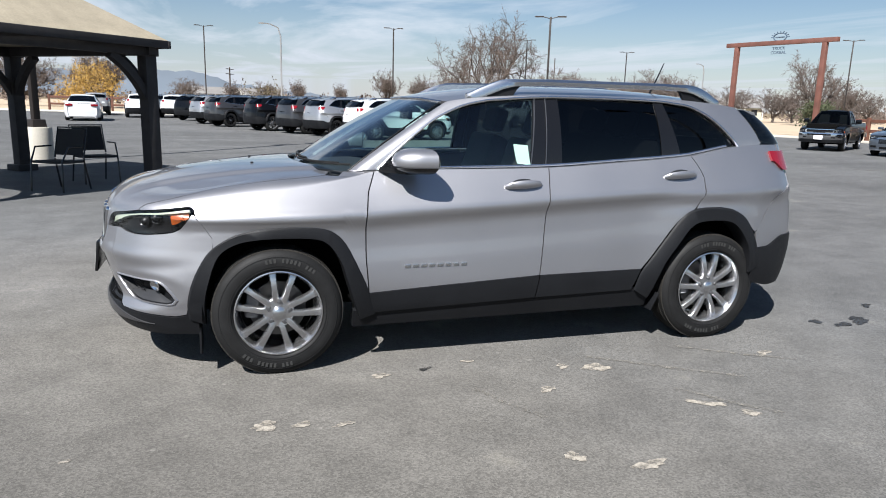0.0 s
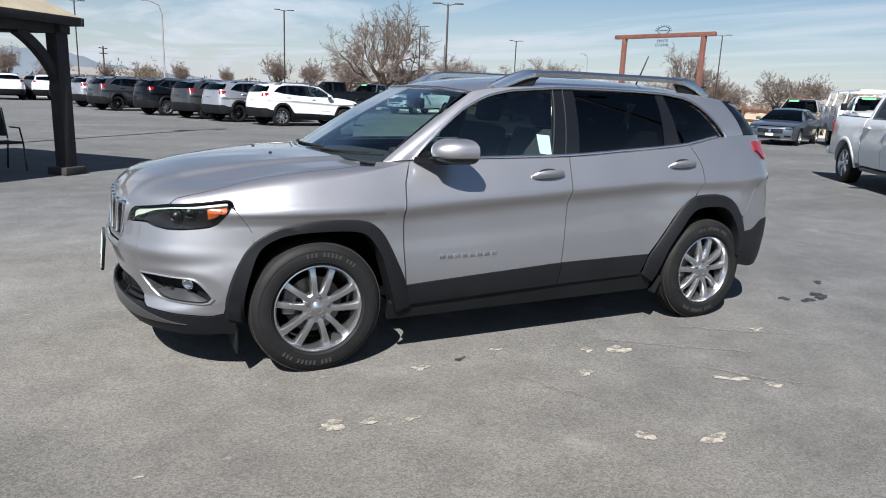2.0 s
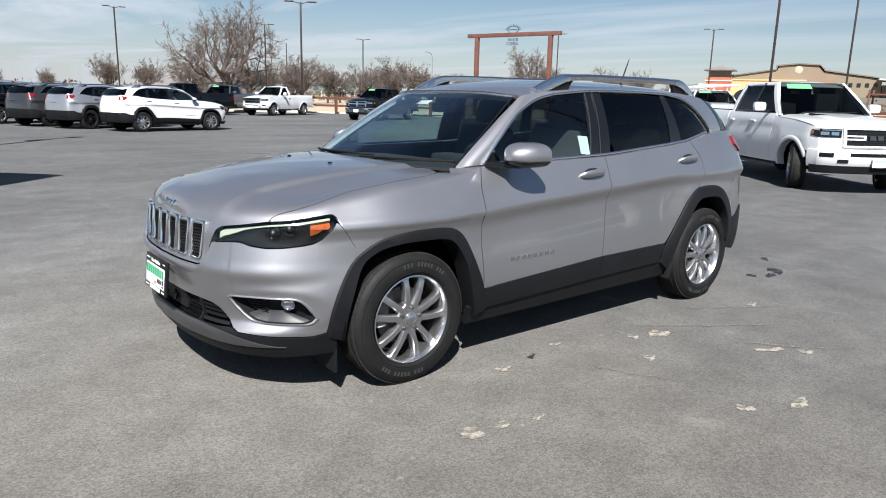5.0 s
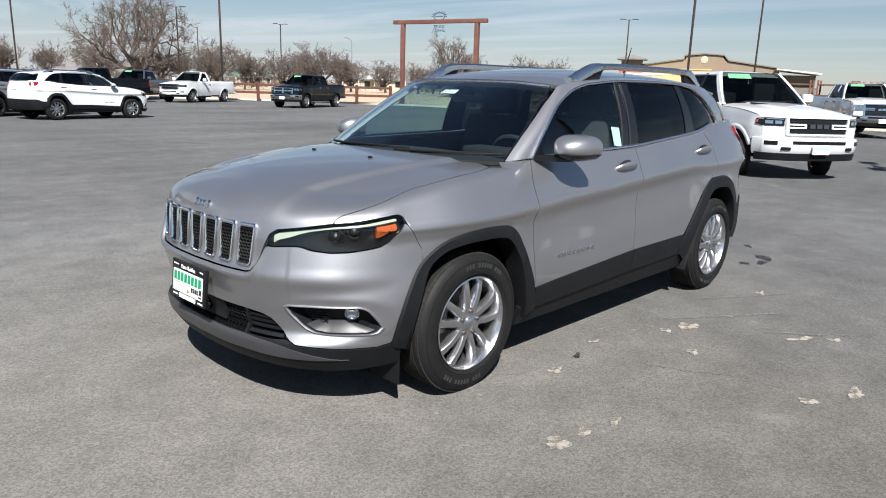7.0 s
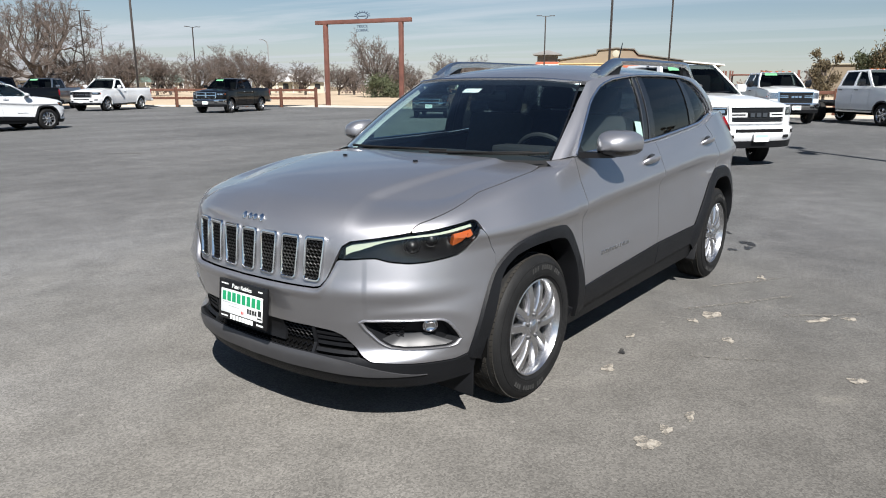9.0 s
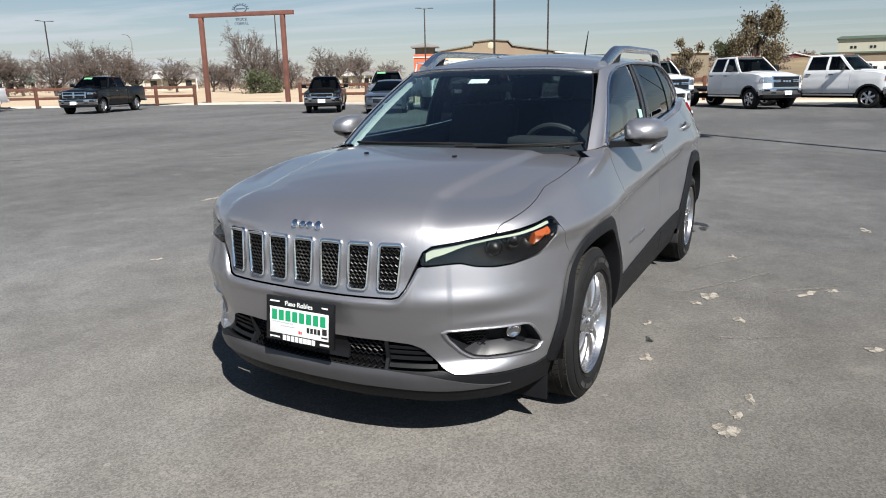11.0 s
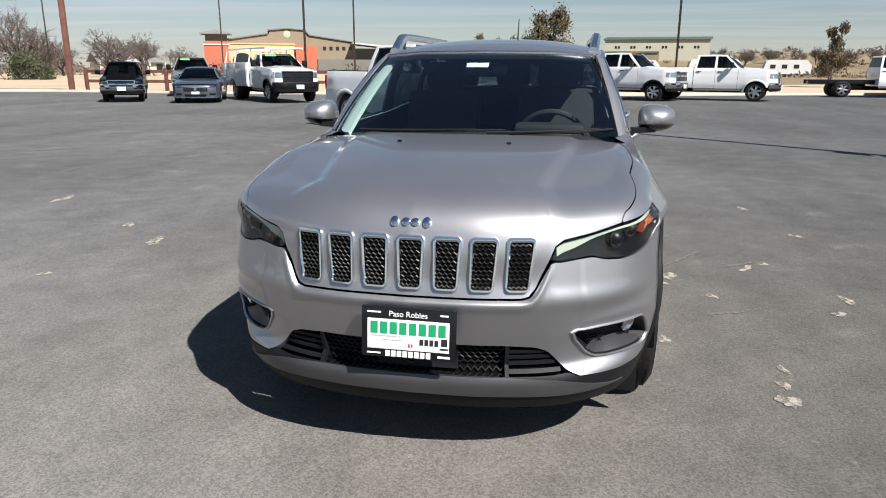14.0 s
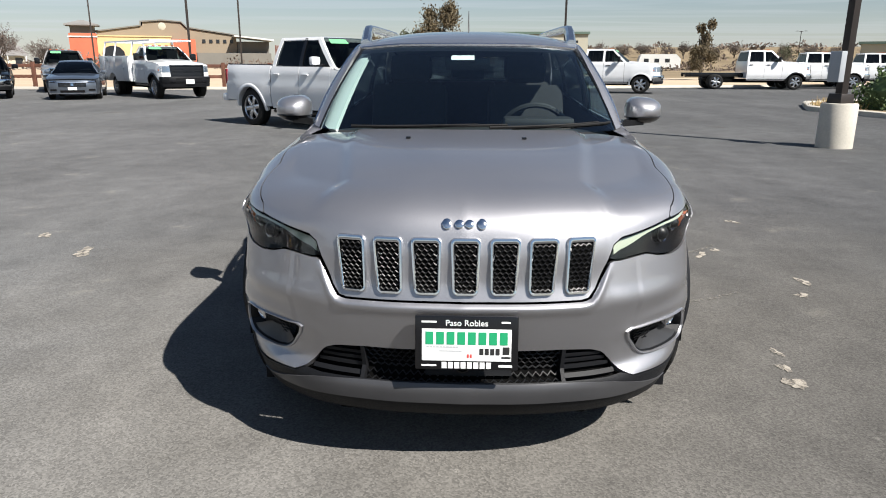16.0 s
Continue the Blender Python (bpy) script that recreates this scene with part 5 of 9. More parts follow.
    part("steering_wheel", bm, DASH, car)
    for x, ys in ((1.32, (-0.37, 0.37)), (2.15, (-0.40, 0.0, 0.40))):
        for y in ys:
            seat = part("seat_back", (lambda b: (box(b, (0, 0, 0.33), (0.14, 0.48 if x < 2 else 0.42, 0.66), 0.05), b)[1])(bmesh.new()), CLOTH, car)
            seat.matrix_basis = pose(x + 0.12, y, 0.62, 0, 18, 0)
            part("headrest", (lambda b: (box(b, (0.0, 0, 0.77), (0.1, 0.26, 0.18), 0.045), b)[1])(bmesh.new()), CLOTH, seat)
            bm = bmesh.new()
            box(bm, (x - 0.12, y, 0.60), (0.52, 0.48 if x < 2 else 0.42, 0.16), 0.05)
            part("seat_cushion", bm, CLOTH, car)
    bm = bmesh.new()
    box(bm, (0.90, 0.0, 1.385), (0.03, 0.24, 0.065), 0.012)
    part("inside_mirror", bm, TRIM, car)
    bm = bmesh.new()
    box(bm, (0.885, 0.0, 1.425), (0.07, 0.08, 0.06), 0.015)
    part("mirror_mount", bm, PLASTIC, car)
    bm = bmesh.new()
    rows = [[(x, y, z) for y in spread(-0.56, 0.56, 8)] for x, z in ((0.98, 1.465), (1.4, 1.50), (2.2, 1.50), (2.9, 1.44))]
    loft(bm, rows, False, False)
    part("headlining", bm, material("grey_headlining", (0.14, 0.14, 0.135), 0.9), car)
    bm = bmesh.new()
    sheet(bm, [(-0.05, 0.79), (0.12, 0.79)], [(-0.05, 0.85), (0.12, 0.85)], 4, 2, lambda a, v: house(a, v, -0.012), (1.6, 0, 1.0))
    part("windshield_sticker", bm, PAPER_W, car, "white windscreen sticker")
    bm = bmesh.new()
    sheet(bm, [house_at(1.375, 1.128), house_at(1.46, 1.118)], [house_at(1.355, 1.235), house_at(1.445, 1.228)], 4, 4, lambda a, v: house(-a, v, 0.0005), (1.6, 0, 1.0))
    part("window_sheet", bm, PAPER, car, "pale green paper sheet on the door glass")
    # pale inner trim of the windscreen pillars
    for g in (1,):
        bm = bmesh.new()
        sheet(bm, [(0.80, 0.03), (0.86, 0.94)], [(1.03, 0.03), (1.06, 0.94)], 12, 4, lambda a, v, g=g: house(g * a, v, -0.035), (1.6, 0, 1.0))
        flange(bm, 0.02)
        part("pillar_trim", bm, PILLAR, car, "pale grey inner pillar trim")
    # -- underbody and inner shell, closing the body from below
    # the last box is an unseen tray, added to stop sun leaking through
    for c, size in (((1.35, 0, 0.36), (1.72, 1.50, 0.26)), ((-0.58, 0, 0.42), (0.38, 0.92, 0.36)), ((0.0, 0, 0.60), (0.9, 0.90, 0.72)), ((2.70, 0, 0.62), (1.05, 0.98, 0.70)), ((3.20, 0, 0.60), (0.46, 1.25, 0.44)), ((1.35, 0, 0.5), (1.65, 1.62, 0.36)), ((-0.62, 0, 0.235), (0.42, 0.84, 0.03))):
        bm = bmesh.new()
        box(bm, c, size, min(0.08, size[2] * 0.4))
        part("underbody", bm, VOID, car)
    # unseen near-black sheets that paint the shade in the panel gaps
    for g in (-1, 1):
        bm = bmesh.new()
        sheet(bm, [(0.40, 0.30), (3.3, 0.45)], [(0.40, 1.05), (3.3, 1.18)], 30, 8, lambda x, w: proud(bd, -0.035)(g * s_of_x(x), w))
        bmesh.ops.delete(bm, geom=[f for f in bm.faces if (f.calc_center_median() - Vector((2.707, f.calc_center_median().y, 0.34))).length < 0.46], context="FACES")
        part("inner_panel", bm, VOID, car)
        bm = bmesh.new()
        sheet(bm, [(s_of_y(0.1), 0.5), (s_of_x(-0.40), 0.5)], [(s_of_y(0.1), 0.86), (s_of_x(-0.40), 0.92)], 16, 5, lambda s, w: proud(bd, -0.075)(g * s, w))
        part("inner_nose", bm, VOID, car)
        bm = bmesh.new()
        box(bm, (-0.40, g * 0.70, 0.20), (0.012, 0.20, 0.15), 0.004)
        part("air_deflector", bm, PLASTIC, car)
        bm = bmesh.new()
        box(bm, (2.31, g * 0.79, 0.27), (0.012, 0.16, 0.12), 0.004, Matrix.Rotation(radians(25), 4, "Y"))
        part("air_deflector", bm, PLASTIC, car)
    return car


# ---- ground ----
def asphalt_material():
    m = bpy.data.materials.new("worn_asphalt")
    m.use_nodes = True
    n, l = m.node_tree.nodes, m.node_tree.links
    b = n["Principled BSDF"]
    b.inputs["Roughness"].default_value = 0.82
    b.inputs["Specular IOR Level"].default_value = 0.3
    b.inputs["Diffuse Roughness"].default_value = 1.0
    tc = n.new("ShaderNodeTexCoord")

    def tex(scale, detail=4, rough=0.55, stretch=None):
        t = n.new("ShaderNodeTexNoise")
        t.inputs["Scale"].default_value, t.inputs["Detail"].default_value, t.inputs["Roughness"].default_value = scale, detail, rough
        if stretch:
            mp = n.new("ShaderNodeMapping")
            mp.inputs["Scale"].default_value = stretch[:3]
            mp.inputs["Rotation"].default_value = (0, 0, stretch[3])
            l.new(tc.outputs["Object"], mp.inputs[0])
            l.new(mp.outputs[0], t.inputs["Vector"])
        else:
            l.new(tc.outputs["Object"], t.inputs["Vector"])
        return t

    def rng(src, a, b_, lo, hi):
        r = n.new("ShaderNodeMapRange")
        r.inputs["From Min"].default_value, r.inputs["From Max"].default_value = a, b_
        r.inputs["To Min"].default_value, r.inputs["To Max"].default_value = lo, hi
        l.new(src, r.inputs[0])
        return r.outputs[0]

    def mul(a, b_):
        x = n.new("ShaderNodeMath")
        x.operation = "MULTIPLY"
        l.new(a, x.inputs[0])
        l.new(b_, x.inputs[1])
        return x.outputs[0]
    grit = n.new("ShaderNodeTexVoronoi")
    grit.inputs["Scale"].default_value = 135
    l.new(tc.outputs["Object"], grit.inputs["Vector"])
    sepc = n.new("ShaderNodeSeparateColor")
    l.new(grit.outputs["Color"], sepc.inputs[0])
    v = mul(rng(sepc.outputs[0], 0, 1, 0.70, 1.30), rng(tex(0.22, 5).outputs[0], 0.3, 0.7, 0.80, 1.20))
    v = mul(v, rng(tex(2.6, 6, 0.62).outputs[0], 0.3, 0.7, 0.82, 1.18))
    v = mul(v, rng(tex(1.0, 5, 0.6, (0.10, 0.8, 1, 0.55)).outputs[0], 0.32, 0.68, 0.86, 1.14))
    # small pale flecks
    fl = n.new("ShaderNodeTexVoronoi")
    fl.inputs["Scale"].default_value = 7
    l.new(tc.outputs["Object"], fl.inputs["Vector"])
    flc = n.new("ShaderNodeSeparateColor")
    l.new(fl.outputs["Color"], flc.inputs[0])
    size_ = rng(flc.outputs[0], 0.55, 1.0, 0.0, 0.10)
    near_ = n.new("ShaderNodeMath")
    near_.operation = "LESS_THAN"
    l.new(fl.outputs["Distance"], near_.inputs[0])
    l.new(size_, near_.inputs[1])
    v = mul(v, rng(near_.outputs[0], 0, 1, 1.0, 1.35))
    # scuffed pale patches
    v2 = rng(tex(1.3, 8, 0.68).outputs[0], 0.62, 0.76, 0.0, 0.55)
    col = n.new("ShaderNodeVectorMath")
    col.operation = "SCALE"
    col.inputs[0].default_value = (0.0805, 0.0808, 0.0808)
    # the paving is made paler and browner round the front of the bay
    sx = n.new("ShaderNodeSeparateXYZ")
    l.new(tc.outputs["Object"], sx.inputs[0])
    wob = n.new("ShaderNodeMath")
    wob.operation = "MULTIPLY_ADD"
    l.new(tex(0.5, 5, 0.6).outputs[0], wob.inputs[0])
    wob.inputs[1].default_value = 4.0
    l.new(sx.outputs["X"], wob.inputs[2])
    # paler round one point, with a ragged edge
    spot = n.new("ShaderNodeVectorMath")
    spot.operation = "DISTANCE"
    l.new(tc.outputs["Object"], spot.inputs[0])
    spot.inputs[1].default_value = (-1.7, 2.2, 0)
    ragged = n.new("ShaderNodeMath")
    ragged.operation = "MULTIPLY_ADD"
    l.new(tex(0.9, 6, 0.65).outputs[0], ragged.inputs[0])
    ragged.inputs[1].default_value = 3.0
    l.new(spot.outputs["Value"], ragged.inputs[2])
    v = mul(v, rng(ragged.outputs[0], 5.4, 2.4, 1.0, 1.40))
    v = mul(v, rng(wob.outputs[0], 6.5, 0.2, 0.96, 1.10))
    l.new(v, col.inputs["Scale"])
    # mixes in a brown tint near the bay
    old = n.new("ShaderNodeMix")
    old.data_type, old.blend_type = "RGBA", "MULTIPLY"
    near_bay = n.new("ShaderNodeVectorMath")
    near_bay.operation = "DISTANCE"
    l.new(tc.outputs["Object"], near_bay.inputs[0])
    near_bay.inputs[1].default_value = (-1.0, -1.6, 0)
    rag2 = n.new("ShaderNodeMath")
    rag2.operation = "MULTIPLY_ADD"
    l.new(tex(0.7, 6, 0.6).outputs[0], rag2.inputs[0])
    rag2.inputs[1].default_value = 3.5
    l.new(near_bay.outputs["Value"], rag2.inputs[2])
    l.new(rng(rag2.outputs[0], 7.5, 3.5, 0.0, 1.0), old.inputs["Factor"])
    l.new(col.outputs[0], old.inputs["A"])
    old.inputs["B"].default_value = (1.08, 1.02, 0.93, 1)
    mx = n.new("ShaderNodeMix")
    mx.data_type = "RGBA"
    l.new(v2, mx.inputs["Factor"])
    l.new(old.outputs["Result"], mx.inputs["A"])
    mx.inputs["B"].default_value = (0.20, 0.185, 0.155, 1)
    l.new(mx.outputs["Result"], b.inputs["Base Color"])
    bp = n.new("ShaderNodeBump")
    bp.inputs["Strength"].default_value, bp.inputs["Distance"].default_value = 0.5, 0.004
    l.new(grit.outputs["Distance"], bp.inputs["Height"])
    l.new(bp.outputs[0], b.inputs["Normal"])
    return m


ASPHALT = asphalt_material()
DIRT = material("dry_sandy_soil", (0.46, 0.36, 0.25), 0.95, vary=0.14, scale=0.15, fine=0.12, fine_scale=14, bump=0.3, bump_scale=6)
GRASS = material("dry_grass", (0.20, 0.15, 0.085), 0.95, vary=0.3, scale=0.08, fine=0.2, fine_scale=3, bump=0.4, bump_scale=5)
CONCRETE = material("pale_concrete", (0.47, 0.44, 0.38), 0.85, vary=0.12, scale=1.5, fine=0.08, fine_scale=40, bump=0.2, bump_scale=60)
PATCH = material("pale_worn_spot", (0.31, 0.28, 0.235), 0.9, vary=0.3, scale=18, fine=0.2, fine_scale=120, bump=0.4, bump_scale=150)
STAIN = material("oil_stain", (0.028, 0.028, 0.028), 0.55, vary=0.3, scale=12)


def ragged(m, scale, lo, hi):
    """Break a thin film up by noise, so that the ground shows through."""
    n, l = m.node_tree.nodes, m.node_tree.links
    tc = n.new("ShaderNodeTexCoord")
    t = n.new("ShaderNodeTexNoise")
    t.inputs["Scale"].default_value, t.inputs["Detail"].default_value, t.inputs["Roughness"].default_value = scale, 6, 0.7
    l.new(tc.outputs["Object"], t.inputs["Vector"])
    r = n.new("ShaderNodeMapRange")
    r.inputs["From Min"].default_value, r.inputs["From Max"].default_value = lo, hi
    l.new(t.outputs[0], r.inputs[0])
    l.new(r.outputs[0], n["Principled BSDF"].inputs["Alpha"])


SCUFF = material("faint_scuff", (0.19, 0.178, 0.155), 0.9, vary=0.2, scale=12)
ragged(PATCH, 20, 0.32, 0.56)
ragged(SCUFF, 30, 0.40, 0.66)
ragged(STAIN, 14, 0.30, 0.55)
BARK = material("grey_brown_bark", (0.070, 0.057, 0.050), 0.95, vary=0.3, scale=3)
TWIG = material("pale_brown_twigs", (0.115, 0.092, 0.080), 0.95, vary=0.25, scale=2)
LEAF = material("dull_olive_leaves", (0.055, 0.065, 0.03), 0.8, vary=0.4, scale=3)
LEAF_R = material("rusty_winter_leaves", (0.095, 0.075, 0.042), 0.85, vary=0.35, scale=2)
LEAF_Y = material("golden_shrub_leaves", (0.36, 0.22, 0.05), 0.85, vary=0.35, scale=4)
HEDGE = material("hedge_leaves", (0.05, 0.085, 0.025), 0.7, vary=0.45, scale=6)
BLOSSOM = material("small_yellow_flowers", (0.75, 0.6, 0.25), 0.7)
TIMBER_D = material("dark_stained_timber", (0.030, 0.027, 0.027), 0.75, vary=0.3, scale=6, bump=0.2, bump_scale=40)
SHINGLE = material("tan_roof_felt", (0.30, 0.26, 0.19), 0.9, vary=0.15, scale=3, fine=0.1, fine_scale=30)
TIMBER_R = material("red_brown_timber", (0.115, 0.048, 0.030), 0.85, vary=0.3, scale=4, bump=0.3, bump_scale=30)
RUST = material("rust_red_steel", (0.15, 0.062, 0.045), 0.7, vary=0.25, scale=2)
POLE_M = material("dark_bronze_pole", (0.030, 0.024, 0.021), 0.5, 0.3, vary=0.15, scale=3)
GALV = material("galvanised_pole", (0.36, 0.37, 0.38), 0.5, 0.6)
IRON = material("blue_grey_cut_iron", (0.10, 0.14, 0.19), 0.6, 0.4)
MESHB = material("black_chair_mesh", (0.02, 0.02, 0.022), 0.8)
BOXGREY = material("grey_box_enamel", (0.33, 0.35, 0.37), 0.5, vary=0.06, scale=5)
ORANGE = material("orange_stucco", (0.50, 0.13, 0.07), 0.9, vary=0.08, scale=0.5)
YELLOW = material("yellow_stucco", (0.60, 0.43, 0.22), 0.9, vary=0.08, scale=0.5)
TANWALL = material("tan_metal_siding", (0.235, 0.19, 0.135), 0.8, vary=0.06, scale=0.3)
TANROOF = material("brown_grey_roof", (0.16, 0.15, 0.13), 0.8, vary=0.08, scale=0.4)
CREAM = material("cream_siding", (0.42, 0.40, 0.32), 0.85, vary=0.06, scale=0.3)
GREENROOF = material("green_metal_roof", (0.10, 0.15, 0.12), 0.6, vary=0.08, scale=0.4)
BARNRED = material("barn_red_siding", (0.15, 0.04, 0.04), 0.85, vary=0.1, scale=0.4)
WHITEB = material("white_siding", (0.60, 0.60, 0.58), 0.8, vary=0.05, scale=0.4)
ROOFG = material("grey_shingles", (0.20, 0.19, 0.18), 0.9, vary=0.12, scale=0.6)
WINDARK = material("dark_window", (0.02, 0.022, 0.026), 0.15)
# the blue of distant haze is put into the hills' base colour
HILL = material("haze_blue_hills", (0.12, 0.145, 0.175), 1.0, vary=0.10, scale=0.004)

bm = bmesh.new()
bmesh.ops.create_grid(bm, x_segments=80, y_segments=80, size=3000)
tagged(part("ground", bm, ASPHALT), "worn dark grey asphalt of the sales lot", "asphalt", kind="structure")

# soil and grass beyond the kerb
EDGE = [(-70, 112), (-22, 62), (9, 53), (24.5, 45.5), (31.2, 36.2), (33.2, 29.8), (32.5, 20), (34.5, 8), (36, -2), (40.5, -14), (46, -30), (52, -60), (60, -120)]


def beyond(x, y):
    """The far edge of the bare soil: deep behind the corral, narrow elsewhere."""
    k = smooth(-8, 12, y) * smooth(75, 50, y)
    return x * (1.35 + 2.9 * k) + 10, y * (1.25 + 2.8 * k) + 8 * k


bm = bmesh.new()
near = [bm.verts.new((x, y, 0.05)) for x, y in EDGE]
mid_ = [bm.verts.new((*beyond(x, y), 0.08)) for x, y in EDGE]
for i in range(len(EDGE) - 1):
    bm.faces.new((near[i], mid_[i], mid_[i + 1], near[i + 1]))
tagged(part("dirt_field", bm, DIRT), "pale sandy soil behind the rail fence", "soil", kind="structure")
bm = bmesh.new()
mid_ = [bm.verts.new((*beyond(x, y), 0.07)) for x, y in EDGE]
ang = [math.atan2(y, x) for x, y in EDGE]
far = [bm.verts.new((2500 * math.cos(a), 2500 * math.sin(a), 0.07)) for a in ang]
for i in range(len(EDGE) - 1):
    bm.faces.new((mid_[i], far[i], far[i + 1], mid_[i + 1]))
tagged(part("grassland", bm, GRASS), "dry winter grassland reaching to the hills", "grass", kind="structure")
bm = bmesh.new()
path = along(EDGE, 140)
rings = []
for i, p in enumerate(path):
    d = path[min(i + 1, 140)] - path[max(i - 1, 0)]
    d = d / np.linalg.norm(d)
    nrm = np.array((d[1], -d[0]))
    rings.append([(p[0] + nrm[0] * o, p[1] + nrm[1] * o, z) for o, z in ((0.12, 0.0), (0.11, 0.11), (0.09, 0.13), (-0.05, 0.13), (-0.05, 0.0))])
loft(bm, rings)
bmesh.ops.recalc_face_normals(bm, faces=bm.faces)
tagged(part("kerb", bm, CONCRETE), "pale concrete kerb along the edge of the lot", "kerb", kind="structure")

# pale spots worn into the asphalt, and dark stains
rs = random.Random(5)


def blot(name, x, y, r, mat, label, stretch=1.5, turn=0.0, z=0.004):
    bm = bmesh.new()
    n = 26
    ph = [rs.uniform(0, 6.28) for _ in range(3)]
    ring = []
    for k in range(n):
        a = 2 * math.pi * k / n
        q = 0.66 * r * (1 + 0.28 * math.sin(2 * a + ph[0]) + 0.2 * math.sin(3 * a + ph[1]) + 0.13 * math.sin(7 * a + ph[2]) + rs.uniform(-0.1, 0.1))
        px, py = q * math.cos(a) * stretch, q * math.sin(a)
        ring.append(bm.verts.new((px * math.cos(turn) - py * math.sin(turn), px * math.sin(turn) + py * math.cos(turn), 0)))
    bm.faces.new(ring)
    ob = part(name, bm, mat)
    ob.location = (x, y, z)
    return tagged(ob, label, "stain", "spots on the asphalt", "structure")


SPOT = "pale scuffed spot worn into the asphalt"
for x, y, r, s, t in ((1.134, -2.078, 0.055, 1.2, 0.2), (1.412, -2.215, 0.055, 1.9, 0.1), (0.518, -1.017, 0.05, 1.4, -0.3), (1.335, -1.396, 0.045, 1.6, 0.1), (1.74, -1.178, 0.07, 1.9, 0.2), (-0.115, -1.477, 0.06, 1.6, 0.1),
                      (0.05, -1.50, 0.035, 2.0, 0.0), (0.24, -1.54, 0.03, 2.4, 0.1), (1.56, -1.12, 0.04, 1.5, 0.4), (2.05, -1.75, 0.05, 2.4, -0.5), (2.2, -1.9, 0.04, 2.0, -0.6), (1.9, 2.9, 0.09, 2.0, 0.2), (2.4, 3.5, 0.06, 2.5, 0.3), (0.9, 3.1, 0.05, 1.6, 0.1),
                      (3.2, -2.4, 0.05, 2.2, 0.4), (1.05, -0.92, 0.03, 1.8, 0.0), (-0.9, -1.6, 0.02, 1.5, 0.5), (-0.2, -2.3, 0.025, 1.6, 0.2), (2.9, -1.2, 0.05, 1.4, 0.6), (4.4, -2.2, 0.06, 2.2, 0.1), (3.4, 5.0, 0.1, 2.4, 0.2), (5.5, 6.5, 0.12, 3.0, 0.4),
                      (9.0, -3.0, 0.10, 4, 0.5), (11.5, -2.2, 0.13, 5, 0.9), (13.0, -5.6, 0.12, 5, 0.9), (7.4, 8.5, 0.14, 6, 2.4), (5.1, 12.4, 0.16, 7, 2.2), (10.5, 9.4, 0.16, 7, 2.4), (13.5, 12.0, 0.22, 8, 2.3), (16.5, 10.0, 0.2, 9, 2.1)):
    blot("asphalt_spot", x, y, r, PATCH if x < 5 else SCUFF, SPOT, min(s, 3.2), t)
for x, y, r in ((3.9, -0.85, 0.06), (4.1, -0.80, 0.09), (3.75, -0.75, 0.05), (4.5, -0.5, 0.05), (0.78, -0.98, 0.03)):
    blot("oil_spot", x, y, r, STAIN, "dark oil stain soaked into the asphalt", 1.7, 0.4, 0.005)
# scratch marks: thin pale lines
for x0, y0, x1, y1 in ((0.95, -1.3, 1.18, -1.72), (1.75, -1.0, 2.5, -1.5), (2.0, -1.55, 2.35, -1.95), (2.42, -0.98, 3.0, -1.35)):
    bm = bmesh.new()
    pts = [(x0 + (x1 - x0) * t + 0.01 * math.sin(9 * t), y0 + (y1 - y0) * t) for t in spread(0, 1, 14)]
    dx, dy = (y1 - y0), -(x1 - x0)
    h = math.hypot(dx, dy)
    rows = [[bm.verts.new((p[0] + g * dx / h * 0.015 * (0.5 + rs.random()), p[1] + g * dy / h * 0.015 * (0.5 + rs.random()), 0.0045)) for p in pts] for g in (-1, 1)]
    for i in range(14):
        bm.faces.new((rows[0][i], rows[0][i + 1], rows[1][i + 1], rows[1][i]))
    tagged(part("scratch_mark", bm, SCUFF), "thin pale scratch across the asphalt", "scratch", "spots on the asphalt", "structure")


# ---- lamps of the lot ----
def lot_lamp(x, y, h=9.7, bollard=True, arms=2, turn=35, near_box=False):
    lamp = thing("street_lamp", "tall dark bronze square lot lamp" + (" on a round concrete base" if bollard else " with two flat heads"), "lamp", "lot lamps", at=pose(x, y, 0, 0, 0, turn))
    if bollard:
        bm = bmesh.new()
        lathe(bm, [(0.29, 0.0), (0.29, 0.72), (0.275, 0.75), (0.0, 0.755)], 40, "z")
        part("concrete_base", bm, CONCRETE, lamp, "round pale concrete base")
        bm = bmesh.new()
        box(bm, (0, 0, 0.83), (0.30, 0.30, 0.16), 0.015, None, (0.9, 0.9))
        part("base_cover", bm, POLE_M, lamp)
    bm = bmesh.new()
    z0 = 0.85 if bollard else 0.0
    box(bm, (0, 0, (h + z0) / 2), (0.135, 0.135, h - z0), 0.01)
    part("pole", bm, POLE_M, lamp)
    for g in ((-1, 1) if arms == 2 else (1,)):
        bm = bmesh.new()
        tube(bm, [(0, 0, h - 0.12), (g * 0.35, 0, h - 0.02), (g * 0.5, 0, h)], 0.035, 6)
        arm = part("arm", bm, POLE_M, lamp)
        bm = bmesh.new()
        box(bm, (g * 0.78, 0, h + 0.02), (0.62, 0.34, 0.07), 0.025)
        part("lamp_head", bm, POLE_M, arm)
    if near_box:
        bm = bmesh.new()
        box(bm, (-0.02, 0.20, 1.35), (0.24, 0.12, 0.50), 0.015)
        part("control_box", bm, BOXGREY, lamp, "grey control box")
    return lamp


